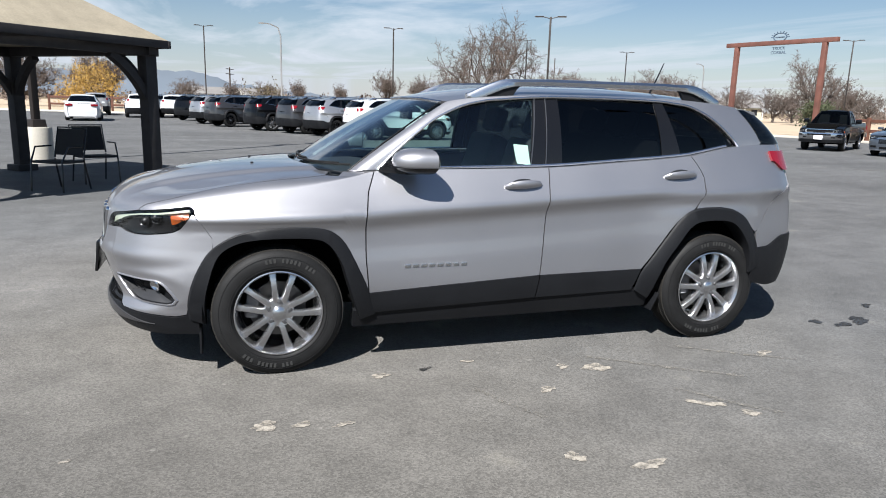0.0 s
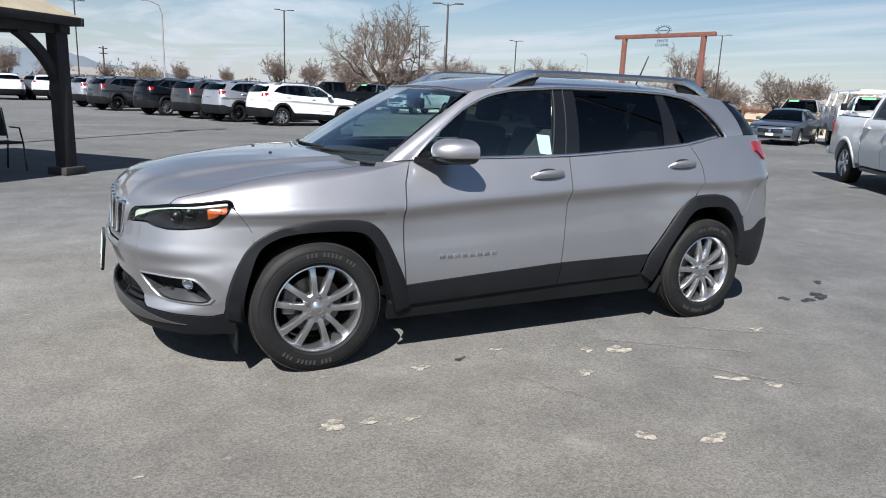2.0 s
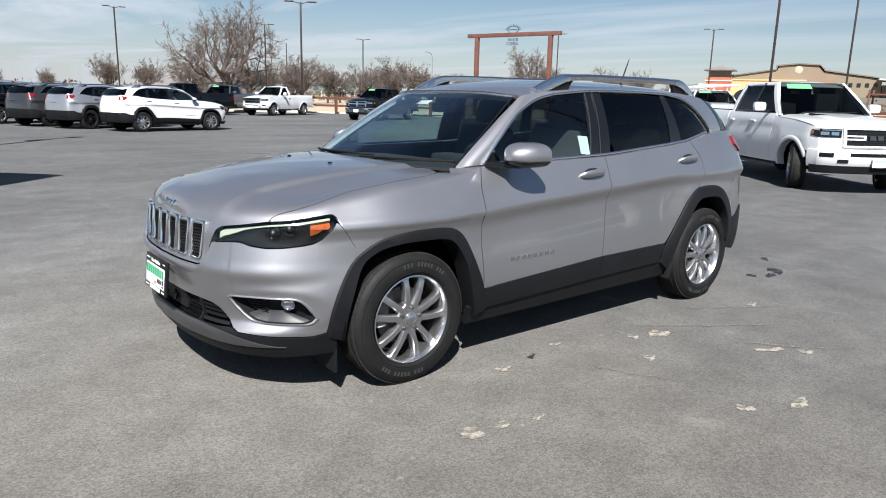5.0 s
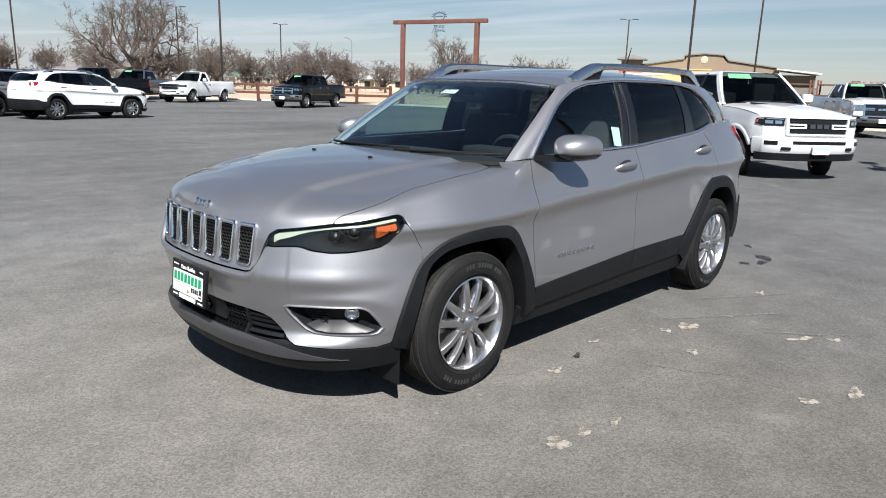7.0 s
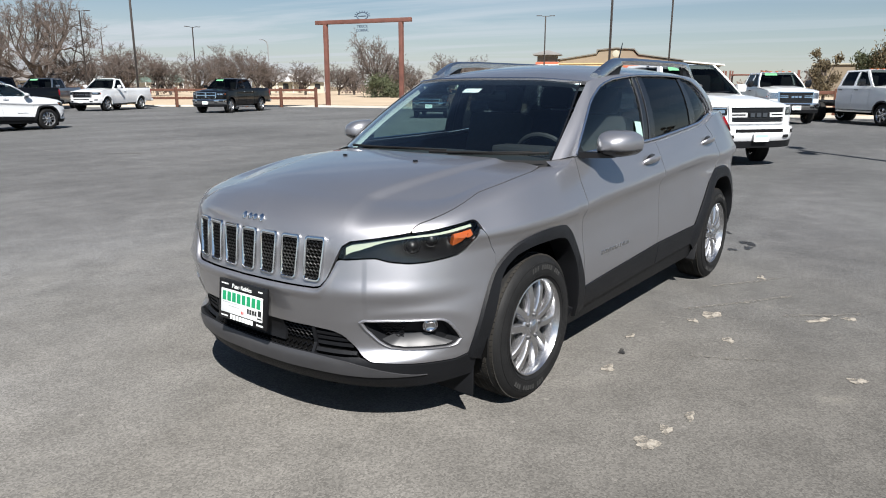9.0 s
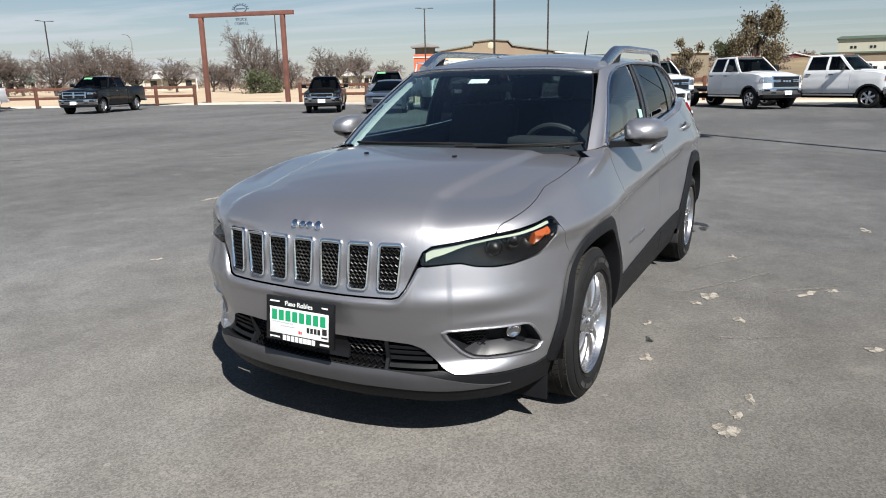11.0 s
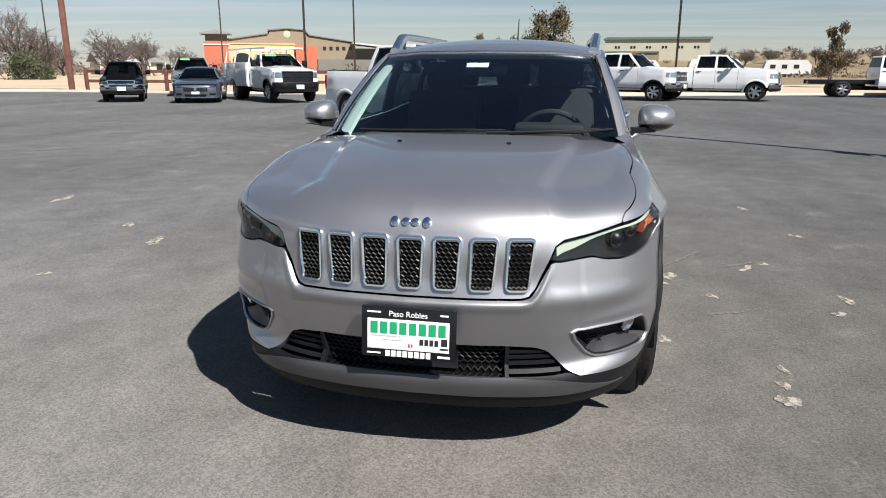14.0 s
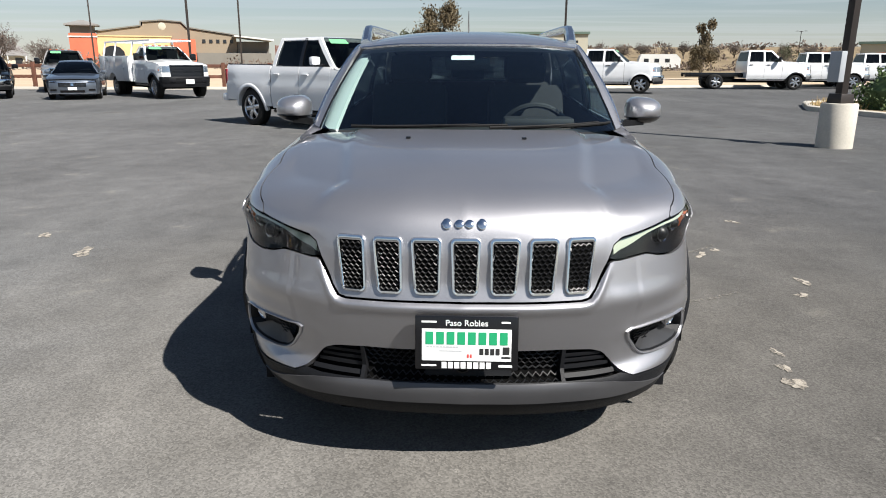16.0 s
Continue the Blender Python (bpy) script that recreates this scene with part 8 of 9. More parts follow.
        # wheel arch lips
        for cx in (0.0, wb):
            if cx and bed != "box":
                continue
            bm = bmesh.new()
            rings = []
            for i in range(21):
                a = radians((2 if cx else 4) + ((188 if cx else 158) - 4) * i / 20)
                if not cx:
                    a = math.pi - radians(22) - (math.pi - radians(20)) * (1 - i / 20)
                c, s = math.cos(a), math.sin(a)
                rings.append([skin(cx + (R + d) * c, cz + (R + d) * s, g, o) for d, o in ((-0.03, -0.12), (-0.03, 0.012), (0.0, 0.018), (0.032, 0.014), (0.052, -0.004))])
            loft(bm, rings, False, False)
            bmesh.ops.recalc_face_normals(bm, faces=bm.faces)
            part("wheel_flare", bm, paint if not heavy_ or bed == "box" else TRIM, car)
        bm = bmesh.new()
        loft(bm, [[skin(x, z, g, o) for o, z in ((-0.02, low - 0.02), (0.02, low - 0.05), (0.02, low - 0.10), (-0.10, low - 0.10), (-0.10, low - 0.02))] for x in spread(R + 0.08, cab1 - 0.02, 6)])
        bmesh.ops.recalc_face_normals(bm, faces=bm.faces)
        part("side_step", bm, CHROME if bumper is CHROME else TRIM, car)
        # head lamp, wrapped round the corner
        zt, zb = (hood_z_ - 0.135, hood_z_ - 0.275) if not heavy_ else (hood_z_ - 0.15, hood_z_ - 0.37)

        def corner(k, z, out):
            if k < 1:
                return front(g * (0.64 + 0.29 * k), z, out)
            q = skin(x_side + 0.17 * (k - 1), z, g, out)
            return q + Vector((0.10 * max(0.0, z - 0.85) * (2 - k), 0, 0))
        bm = bmesh.new()
        loft(bm, [[corner(k, zt - 0.02 * (k - 1) * (k > 1), -0.02), corner(k, zt - 0.02 * (k - 1) * (k > 1), 0.014), corner(k, zb + 0.03 * max(0, k - 1), 0.014), corner(k, zb + 0.03 * max(0, k - 1), -0.02)] for k in spread(0, 1.9, 12)])
        bmesh.ops.recalc_face_normals(bm, faces=bm.faces)
        lamp = part("headlamp", bm, TRIM if not heavy_ else SATIN, car, "headlamp with a clear front")
        for z0, z1, k0, k1 in ((zt - 0.03, zt - 0.012, 0.05, 1.6), ((zt + zb) / 2 - 0.035, (zt + zb) / 2 + 0.02, 0.15, 0.5), ((zt + zb) / 2 - 0.035, (zt + zb) / 2 + 0.02, 0.6, 0.95)):
            bm = bmesh.new()
            loft(bm, [[corner(k, z1, 0.01), corner(k, z1, 0.022), corner(k, z0, 0.022), corner(k, z0, 0.01)] for k in spread(k0, k1, 6)])
            bmesh.ops.recalc_face_normals(bm, faces=bm.faces)
            part("lamp_inner", bm, REFLECTOR, lamp)
        bm = bmesh.new()
        loft(bm, [[corner(k, zb + 0.10, 0.012), corner(k, zb + 0.10, 0.018), corner(k, zb + 0.045, 0.018), corner(k, zb + 0.045, 0.012)] for k in spread(1.62, 1.86, 4)])
        bmesh.ops.recalc_face_normals(bm, faces=bm.faces)
        part("side_marker", bm, AMBER, lamp)
    # screens
    bm = bmesh.new()
    zf = hood_z_ + 0.075
    rows = [[bm.verts.new((cab0 + 0.06 - 0.14 * (1 - y * y) + (top0 - 0.03 - cab0 - 0.06 + 0.09 * (1 - y * y)) * t, y * (wb_ - 0.03 + (wt - wb_) * t), zf + (tz + 0.045 - zf) * t)) for y in spread(-1, 1, 10)] for t in spread(0, 1, 5)]
    for a, b in zip(rows, rows[1:]):
        for i in range(10):
            bm.faces.new((a[i], a[i + 1], b[i + 1], b[i]))
    ob = part("windshield", bm, TRUCKGLASS, car)
    ob.visible_shadow = False
    for y0, y1 in ((0.55, -0.05), (-0.05, -0.6)):
        bm = bmesh.new()
        tube(bm, [(cab0 - 0.075 + 0.14 * y * y + 0.03, y * wb_, zf + 0.035 + 0.02 * k) for k, y in ((s, y0 + (y1 - y0) * s) for s in spread(0, 1, 5))], 0.012, 5)
        part("wiper_arm", bm, TRIM, car)
    if sticker:
        bm = bmesh.new()
        rows = [[bm.verts.new((cab0 + 0.06 - 0.14 * (1 - y * y) + (top0 - 0.03 - cab0 - 0.06 + 0.09 * (1 - y * y)) * t - 0.012, y * (wb_ - 0.03 + (wt - wb_) * t), zf + (tz + 0.045 - zf) * t + 0.012)) for y in spread(0.12, 0.78, 4)] for t in (0.78, 0.93)]
        for i in range(4):
            bm.faces.new((rows[0][i], rows[0][i + 1], rows[1][i + 1], rows[1][i]))
        part("windshield_sticker", bm, GREEN_S, car, "bright green price sticker")
    bm = bmesh.new()
    pane(bm, [(cab1 - 0.02, -wb_ + 0.1, bz + 0.05), (cab1 - 0.02, wb_ - 0.1, bz + 0.05), (top1 + 0.01, wt - 0.08, tz), (top1 + 0.01, -wt + 0.08, tz)])
    part("rear_window", bm, PRIVACY, car)
    bm = bmesh.new()
    box(bm, (cab1 - 0.02, 0, (low + bz) / 2 + 0.03), (0.04, 2 * W - 0.16, bz - low + 0.02), 0.01)
    part("cab_back", bm, paint, car)
    bm = bmesh.new()
    slab(bm, [(cab0 + 0.1, low + 0.05), (cab0 + 0.1, belt - 0.04), (cab1 - 0.06, belt - 0.04), (cab1 - 0.06, low + 0.05)], W - 0.12, 0)
    for x in ((1.45, 2.2) if crew else (1.4,)):
        for y in (-0.42, 0.42):
            box(bm, (x, y, belt + 0.15), (0.13, 0.46, 0.50), 0.05)
            box(bm, (x + 0.03, y, belt + 0.45), (0.09, 0.24, 0.16), 0.04)
    part("cabin", bm, CLOTH, car)
    # grille
    zt, zb = hood_z_ - 0.125, (hood_z_ - 0.415 if not heavy_ else hood_z_ - 0.56)
    gu = 0.60 if not heavy_ else 0.64
    bm = bmesh.new()
    loft(bm, [[front(u, zt, -0.01), front(u, zt, 0.008), front(u * 0.97, zb, 0.008), front(u * 0.97, zb, -0.01)] for u in spread(-gu, gu, 12)])
    bmesh.ops.recalc_face_normals(bm, faces=bm.faces)
    gr = part("grille", bm, TRIM, car, "black mesh grille")
    n_slat = 8 if heavy_ else 6
    for k in range(n_slat):
        bm = bmesh.new()
        z = zb + 0.03 + (zt - zb - 0.05) * k / (n_slat - 1)
        bar(bm, -gu * 0.94, gu * 0.94, z - 0.007, z + 0.007, 0.016, 0.02)
        part("grille_slat", bm, PLASTIC, gr)
    ring_m = grille if grille is not TRIM else TRIM
    bm = bmesh.new()
    thick = 0.04 if heavy_ else 0.028
    bar(bm, -gu - 0.03, gu + 0.03, zt - thick / 2, zt + thick / 2, 0.035, 0.06, 14)
    bar(bm, -gu - 0.01, gu + 0.01, zb - thick / 2, zb + thick / 2, 0.035, 0.06, 14)
    for g in (-1, 1):
        loft(bm, [[front(g * (gu + 0.03 - 0.02 * t), zt + (zb - zt) * t, o_) for o_ in (-0.02, 0.035)] + [front(g * (gu - 0.02 - 0.02 * t), zt + (zb - zt) * t, o_) for o_ in (0.035, -0.02)] for t in spread(0, 1, 4)])
    zm = (zt + zb) / 2
    if style == "cross":
        bar(bm, -gu, gu, zm - 0.028, zm + 0.028, 0.03, 0.05, 12)
        bar(bm, -0.045, 0.045, zb, zt, 0.034, 0.05, 2)
    elif heavy_:
        for g in (-1, 1):
            bar(bm, g * 0.30, g * gu, zm + 0.055, zm + 0.085, 0.032, 0.05, 6)
            bar(bm, g * 0.30, g * gu, zm - 0.005, zm + 0.025, 0.032, 0.05, 6)
    else:
        for g in (-1, 1):
            bar(bm, g * 0.27, g * (gu + 0.02), zm + 0.012, zm + 0.038, 0.032, 0.05, 6)
            bar(bm, g * 0.27, g * (gu + 0.02), zm - 0.042, zm - 0.016, 0.032, 0.05, 6)
            bar(bm, g * 0.25, g * 0.285, zm - 0.042, zm + 0.038, 0.032, 0.05, 2)
    bmesh.ops.recalc_face_normals(bm, faces=bm.faces)
    part("grille_frame", bm, ring_m, gr)
    if style != "cross":
        for k in range(3):
            bm = bmesh.new()
            c_ = (k - 1) * 0.135
            bar(bm, c_ - 0.052, c_ + 0.052, zm - 0.038 + 0.03 * heavy_, zm + 0.034 + 0.03 * heavy_, 0.036, 0.03, 2)
            part("badge_bar", bm, GREYP if not heavy_ else ring_m, gr)
    # bumper, wrapped round to the wheel arches
    bm = bmesh.new()

    def round_nose(k, z, out):
        """Along the bumper: k from -2 to 2, the sides past 1 either way."""
        g = 1 if k > 0 else -1
        if abs(k) <= 1:
            u = 0.93 * k
            q = front(u, min(z, 0.84), out)
            return Vector((q.x - 0.05 * (1 - abs(u) ** 3), q.y * (1 + 0.02 * out / 0.06), z))
        q = skin(x_side + (-R - 0.045 - x_side) * (abs(k) - 1), 0.70, g, out * 0.35)
        return Vector((q.x - out * 0.9 * (2 - abs(k)), q.y, z))
    up_by = 0.10 if heavy_ else 0.0
    prof = ((-0.03, 0.745 + up_by), (0.05, 0.735 + up_by), (0.062, 0.70 + up_by), (0.06, 0.60 + up_by), (0.045, 0.52 + up_by), (0.0, 0.45 + up_by), (-0.10, 0.44 + up_by))
    loft(bm, [[round_nose(k, z, o) for o, z in prof] for k in spread(-2, 2, 40)])
    bmesh.ops.recalc_face_normals(bm, faces=bm.faces)
    bp = part("front_bumper", bm, bumper, car)

    def patch(nm, k0, k1, z0, z1, mat, lab="", out=0.066, parent=None):
        bm = bmesh.new()
        loft(bm, [[round_nose(k, z + up_by, o) for o, z in ((0.0, z0), (out, z0), (out, z1), (0.0, z1))] for k in spread(k0, k1, 8)])
        bmesh.ops.recalc_face_normals(bm, faces=bm.faces)
        bmesh.ops.bevel(bm, geom=list(bm.edges), offset=0.006, segments=1, affect="EDGES", clamp_overlap=True)
        return part(nm, bm, mat, parent or bp, lab)
    patch("bumper_grille", -0.55, 0.55, 0.635, 0.70, TRIM)
    for g in (-1, 1):
        patch("fog_lamp", g * 0.80, g * 1.03, 0.62, 0.69, TRIM)
        patch("tow_hook_opening", g * 0.57, g * 0.74, 0.535, 0.59, TRIM)
    bm = bmesh.new()
    q = round_nose(0, 0.56, 0.07)
    box(bm, (q.x - 0.03, 0.0, 0.555 + up_by), (0.012, 0.33, 0.165), 0.004)
    box(bm, (q.x - 0.01, 0.0, 0.60 + up_by), (0.05, 0.2, 0.04), 0.004)
    part("front_plate", bm, PLATE_W, bp, "white dealer plate")
    bm = bmesh.new()
    box(bm, (q.x - 0.037, 0.0, 0.575 + up_by), (0.004, 0.26, 0.05))
    part("plate_print", bm, PAPER, bp)
    bm = bmesh.new()
    loft(bm, [[round_nose(k, z, o) for o, z in ((0.0, 0.49 + up_by), (0.042, 0.475 + up_by), (0.02, 0.36 + up_by), (-0.12, 0.34 + up_by), (-0.12, 0.47 + up_by))] for k in spread(-1.7, 1.7, 24)])
    bmesh.ops.recalc_face_normals(bm, faces=bm.faces)
    part("air_dam", bm, PLASTIC, bp)
    # bed
    if bed == "box":
        top_ = lambda x: belt + 0.035 + 0.012 * smooth(b0, b1, x)
        for g in (-1, 1):
            floor_ = lambda x: over_arch(x, wb, low + 0.03 if x < wb else 0.55)
            side = panel("bed_side", stations(b0, b1, wb), floor_, top_, g, paint, car, 12)
            bm = bmesh.new()
            loft(bm, [[skin(x, top_(x) + dz, g, o) for o, dz in ((0.0, 0.0), (-0.005, 0.02), (-0.09, 0.02), (-0.09, -0.03))] for x in spread(b0, b1, 6)])
            bmesh.ops.recalc_face_normals(bm, faces=bm.faces)
            part("rail_cap", bm, TRIM, side)
            bm = bmesh.new()
            box(bm, (b1 - 0.01, g * (W - 0.11), belt - 0.22), (0.07, 0.15, 0.34), 0.02)
            part("tail_lamp", bm, RED_LENS, car)
            bm = bmesh.new()
            box(bm, ((b0 + b1) / 2, g * (W - 0.14), belt - 0.22), (b1 - b0 - 0.06, 0.04, 0.5), 0.0)
            part("bed_inner_wall", bm, VOID, car)
        bm = bmesh.new()
        box(bm, (b1 - 0.02, 0, (belt + 0.62) / 2 + 0.02), (0.07, 2 * W - 0.34, belt - 0.60), 0.02)
        part("tailgate", bm, paint, car)
        bm = bmesh.new()
        box(bm, ((b0 + b1) / 2, 0, 0.78), (b1 - b0 - 0.04, 2 * W - 0.26, 0.06), 0.0)
        box(bm, (b0 + 0.03, 0, (belt + 0.78) / 2), (0.04, 2 * W - 0.26, belt - 0.78), 0.0)
        part("bed_floor", bm, VOID, car)
        bm = bmesh.new()
        box(bm, (b1 + 0.09, 0, 0.60), (0.2, 2 * W - 0.06, 0.17), 0.05)
        part("rear_bumper", bm, CHROME if bumper is CHROME else paint, car)
    elif bed == "service":
        bm = bmesh.new()
        slab(bm, [(b0 + 0.03, 0.62), (b0 + 0.03, 1.62), (b1 + 0.25, 1.62), (b1 + 0.25, 0.62)] + [(wb + R + 0.05, 0.62)] + arch(wb, cz, R, 10, 20, 160) + [(wb - R - 0.05, 0.62)], W + 0.10, 0.02)
        sb = part("service_body", bm, paint, car, "white service body with side lockers")
        for g in (-1, 1):
            for x, z, dx, dz in ((b0 + 0.40, 1.12, 0.62, 0.90), (wb, 1.32, 0.85, 0.48), (b1 - 0.12, 1.12, 0.62, 0.90)):
                bm = bmesh.new()
                box(bm, (x, g * (W + 0.105), z), (dx, 0.03, dz), 0.012)
                locker = part("locker_door", bm, paint, sb)
                bm = bmesh.new()
                box(bm, (x + dx * 0.32, g * (W + 0.125), z), (0.07, 0.02, 0.09), 0.006)
                part("latch", bm, SATIN, locker)
        bm = bmesh.new()
        for g in (-1, 1):
            tube(bm, [(0.4, g * 0.80, 2.20), (b1 + 0.2, g * 0.80, 2.20)], 0.035, 6)
            for x in (cab1 + 0.2, wb, b1 + 0.1):
                tube(bm, [(x, g * 0.95, 1.6), (x, g * 0.80, 2.20)], 0.035, 6)
        for x in (0.5, 1.5, cab1 + 0.2, wb, b1 + 0.1):
            tube(bm, [(x, -0.8, 2.20), (x, 0.8, 2.20)], 0.03, 6)
        part("ladder_rack", bm, paint, car, "white tubular ladder rack")
    else:
        for g in (-1, 1):
            bm = bmesh.new()
            box(bm, ((b0 + b1 + 0.3) / 2, g * 0.43, 0.78), (b1 - b0 + 0.5, 0.08, 0.22), 0.01)
            part("frame_rail", bm, TRIM, car, "black frame rail")
        for x in spread(b0 + 0.2, b1 + 0.3, 4):
            bm = bmesh.new()
            box(bm, (x, 0, 0.76), (0.09, 0.86, 0.14), 0.01)
            part("cross_member", bm, TRIM, car)
        bm = bmesh.new()
        box(bm, (b0 + 0.55, -0.70, 0.62), (0.9, 0.4, 0.36), 0.06)
        part("fuel_tank", bm, TRIM, car)
    bm = bmesh.new()
    box(bm, (wb / 2, 0, 0.47), (wb + 0.6, 1.0, 0.2), 0.04)
    box(bm, (-0.05, 0, 0.78), (1.5, 1.1, 0.62), 0.05)
    if bed == "box":
        box(bm, (wb, 0, 0.62), (0.9, 1.2, 0.3), 0.05)
    for x in (0, wb):
        tube(bm, [(x, -0.7, rad), (x, 0.7, rad)], 0.07, 8)
    part("chassis", bm, VOID, car)
    kit = wheel or TRUCK_KIT
    for x in (0.0, wb):
        for g in (-1, 1):
            kit.mount(car, x, g * (W - 0.15), rad, spin=13 * g + 20 * x, rims=rims, steer=0.0 if x else steer)
            if x and bed in ("chassis", "service") and heavy_:
                kit.mount(car, x, g * (W - 0.42), rad, spin=31 * g, rims=rims)
    return car


def saloon(label, paint, kit, name="saloon_car"):
    """A four-door saloon whose front axle stands over its origin, nose towards -x."""
    car = thing(name, label, "car")
    W, wb, rad = 0.92, 2.82, 0.335
    R = rad + 0.045
    nose, x_side, tail = -0.95, -0.70, 3.90
    tum = pchip((0.18, 0.08), (0.40, 0.015), (0.60, 0.0), (0.72, 0.006), (0.80, 0.028), (0.92, 0.06), (1.06, 0.10))
    edge = pchip((nose, 0.66), (-0.70, 0.755), (-0.3, 0.825), (0.5, 0.925), (1.0, 0.955), (2.9, 0.995), (3.5, 1.03), (3.82, 1.0), (tail, 0.95))

    def skin(x, z, g, out=0.0):
        return Vector((x, g * (W - tum(z) - 0.36 * max(0.0, (-0.32 - x) / 0.63) ** 2.4 - 0.20 * max(0.0, (x - 3.2) / 0.7) ** 2.2 + out), z))

    def front(u, z, out=0.0):
        return Vector((nose + 0.30 * abs(u) ** 3.2 + 0.22 * max(0.0, z - 0.55) + 0.10 * max(0.0, 0.40 - z) - out, u * W, z))

    def arch_low(x):
        q = max(R * R - x * x, R * R - (x - wb) ** 2)
        return max(0.20, rad + math.sqrt(q)) if q > 0 else 0.20
    xs = sorted(set(spread(x_side, tail, 40)) | {c + R * math.cos(math.pi * i / 14) for c in (0, wb) for i in range(15)} | {c + k * (R + 0.002) for c in (0, wb) for k in (-1, 1)})
    for g in (-1, 1):
        for nm, xa, xc in (("fender", x_side, 0.62), ("front_door", 0.63, 1.62), ("rear_door", 1.63, 2.48), ("quarter_panel", 2.49, tail)):
            bm = bmesh.new()
            st = [xa] + [x for x in xs if xa + 0.004 < x < xc - 0.004] + [xc]
            rows = [[bm.verts.new(skin(x, arch_low(x) + (edge(x) - arch_low(x)) * j / 12, g)) for x in st] for j in range(13)]
            for a, b in zip(rows, rows[1:]):
                for i in range(len(st) - 1):
                    f = (a[i], a[i + 1], b[i + 1], b[i])
                    bm.faces.new(f if g < 0 else f[::-1])
            flange(bm, 0.02)
            pn = part(nm, bm, paint, car)
            if "door" in nm:
                bm = bmesh.new()
                c_ = skin(xc - 0.17, 0.86, g)
                box(bm, (c_.x, c_.y + g * 0.012, c_.z), (0.17, 0.03, 0.028), 0.01)
                part("door_handle", bm, paint, pn)
    for nm, x0, x1, crown in (("hood", x_side, 0.62, 0.055), ("boot_lid", 3.15, tail, 0.03)):
        bm = bmesh.new()
        rows = [[bm.verts.new(((x if nm != "hood" else x + (front(0.80 * v, 0.70).x - x_side) * smooth(0.2, x_side, x)), skin(x, edge(x), 1).y * v, edge(x) + crown * (1 - abs(v) ** 2.5) * smooth(nose - 0.1, -0.2, x))) for v in spread(-1, 1, 16)] for x in spread(x0, x1, 12)]
        for a, b in zip(rows, rows[1:]):
            for i in range(16):
                bm.faces.new((a[i], b[i], b[i + 1], a[i + 1]))
        flange(bm, 0.02)
        part(nm, bm, paint, car)
    bm = bmesh.new()
    rows = [[bm.verts.new(front(u, z)) for u in spread(-0.86, 0.86, 24)] for z in spread(0.22, 0.72, 10)]
    for a, b in zip(rows, rows[1:]):
        for i in range(24):
            bm.faces.new((a[i], b[i], b[i + 1], a[i + 1]))
    part("front_bumper", bm, paint, car)
    bm = bmesh.new()
    rows = [[bm.verts.new((tail + 0.03 - 0.06 * v * v - 0.04 * abs(z - 0.6), skin(tail, 0.6, 1).y * v, z)) for v in spread(-1, 1, 10)] for z in spread(0.25, 0.95, 6)]
    for a, b in zip(rows, rows[1:]):
        for i in range(10):
            bm.faces.new((a[i], a[i + 1], b[i + 1], b[i]))
    part("rear_bumper", bm, paint, car)

    def strip(nm, u0, u1, z0, z1, out, mat, parent, lab="", slope=0.0):
        bm = bmesh.new()
        loft(bm, [[front(u, z0 + slope * abs(u), out - 0.03), front(u, z0 + slope * abs(u), out), front(u, z1 + slope * abs(u), out), front(u, z1 + slope * abs(u), out - 0.03)] for u in spread(u0, u1, 8)])
        bmesh.ops.recalc_face_normals(bm, faces=bm.faces)
        return part(nm, bm, mat, parent, lab)
    gr = strip("grille", -0.50, 0.50, 0.46, 0.615, 0.008, TRIM, car, "black grille with a bright bar", 0.03)
    strip("grille_bar", -0.60, 0.60, 0.625, 0.655, 0.02, SATIN, gr, "", 0.03)
    for k in range(3):
        strip("grille_slat", -0.46, 0.46, 0.485 + 0.04 * k, 0.497 + 0.04 * k, 0.014, GREYP, gr, "", 0.03)
    strip("badge_bar", -0.05, 0.05, 0.515, 0.605, 0.022, CHROME, gr)
    strip("lower_intake", -0.45, 0.45, 0.27, 0.36, 0.008, TRIM, car)
    strip("lower_lip", -0.84, 0.84, 0.225, 0.25, 0.03, SATIN, car)
    bm = bmesh.new()
    q = front(0, 0.42)
    box(bm, (q.x - 0.02, 0, 0.415), (0.012, 0.30, 0.10), 0.004)
    part("front_plate", bm, PLATE_W, car, "white plate")
    for g in (-1, 1):
        lamp = strip("headlamp", g * 0.56, g * 0.87, 0.615, 0.685, 0.012, TRIM, car, "slim headlamp", 0.03)
        strip("lamp_inner", g * 0.60, g * 0.84, 0.640, 0.660, 0.018, REFLECTOR, lamp, "", 0.03)
        strip("fog_lamp", g * 0.58, g * 0.82, 0.33, 0.40, 0.008, TRIM, car)
        bm = bmesh.new()
        box(bm, (tail - 0.05, g * 0.62, 0.86), (0.18, 0.36, 0.12), 0.04)
        part("tail_lamp", bm, RED_LENS, car)
        bm = bmesh.new()
        box(bm, (0.86, g * 0.99, 1.0), (0.13, 0.19, 0.11), 0.045)
        part("door_mirror", bm, paint, car)
    # glasshouse
    line_ = pchip((0.42, 0.955), (0.8, 1.165), (1.2, 1.345), (1.45, 1.415), (1.8, 1.445), (2.3, 1.425), (2.65, 1.345), (3.0, 1.20), (3.35, 1.045))
    half_ = pchip((0.42, 0.80), (1.2, 0.60), (1.8, 0.585), (2.4, 0.575), (3.35, 0.72))

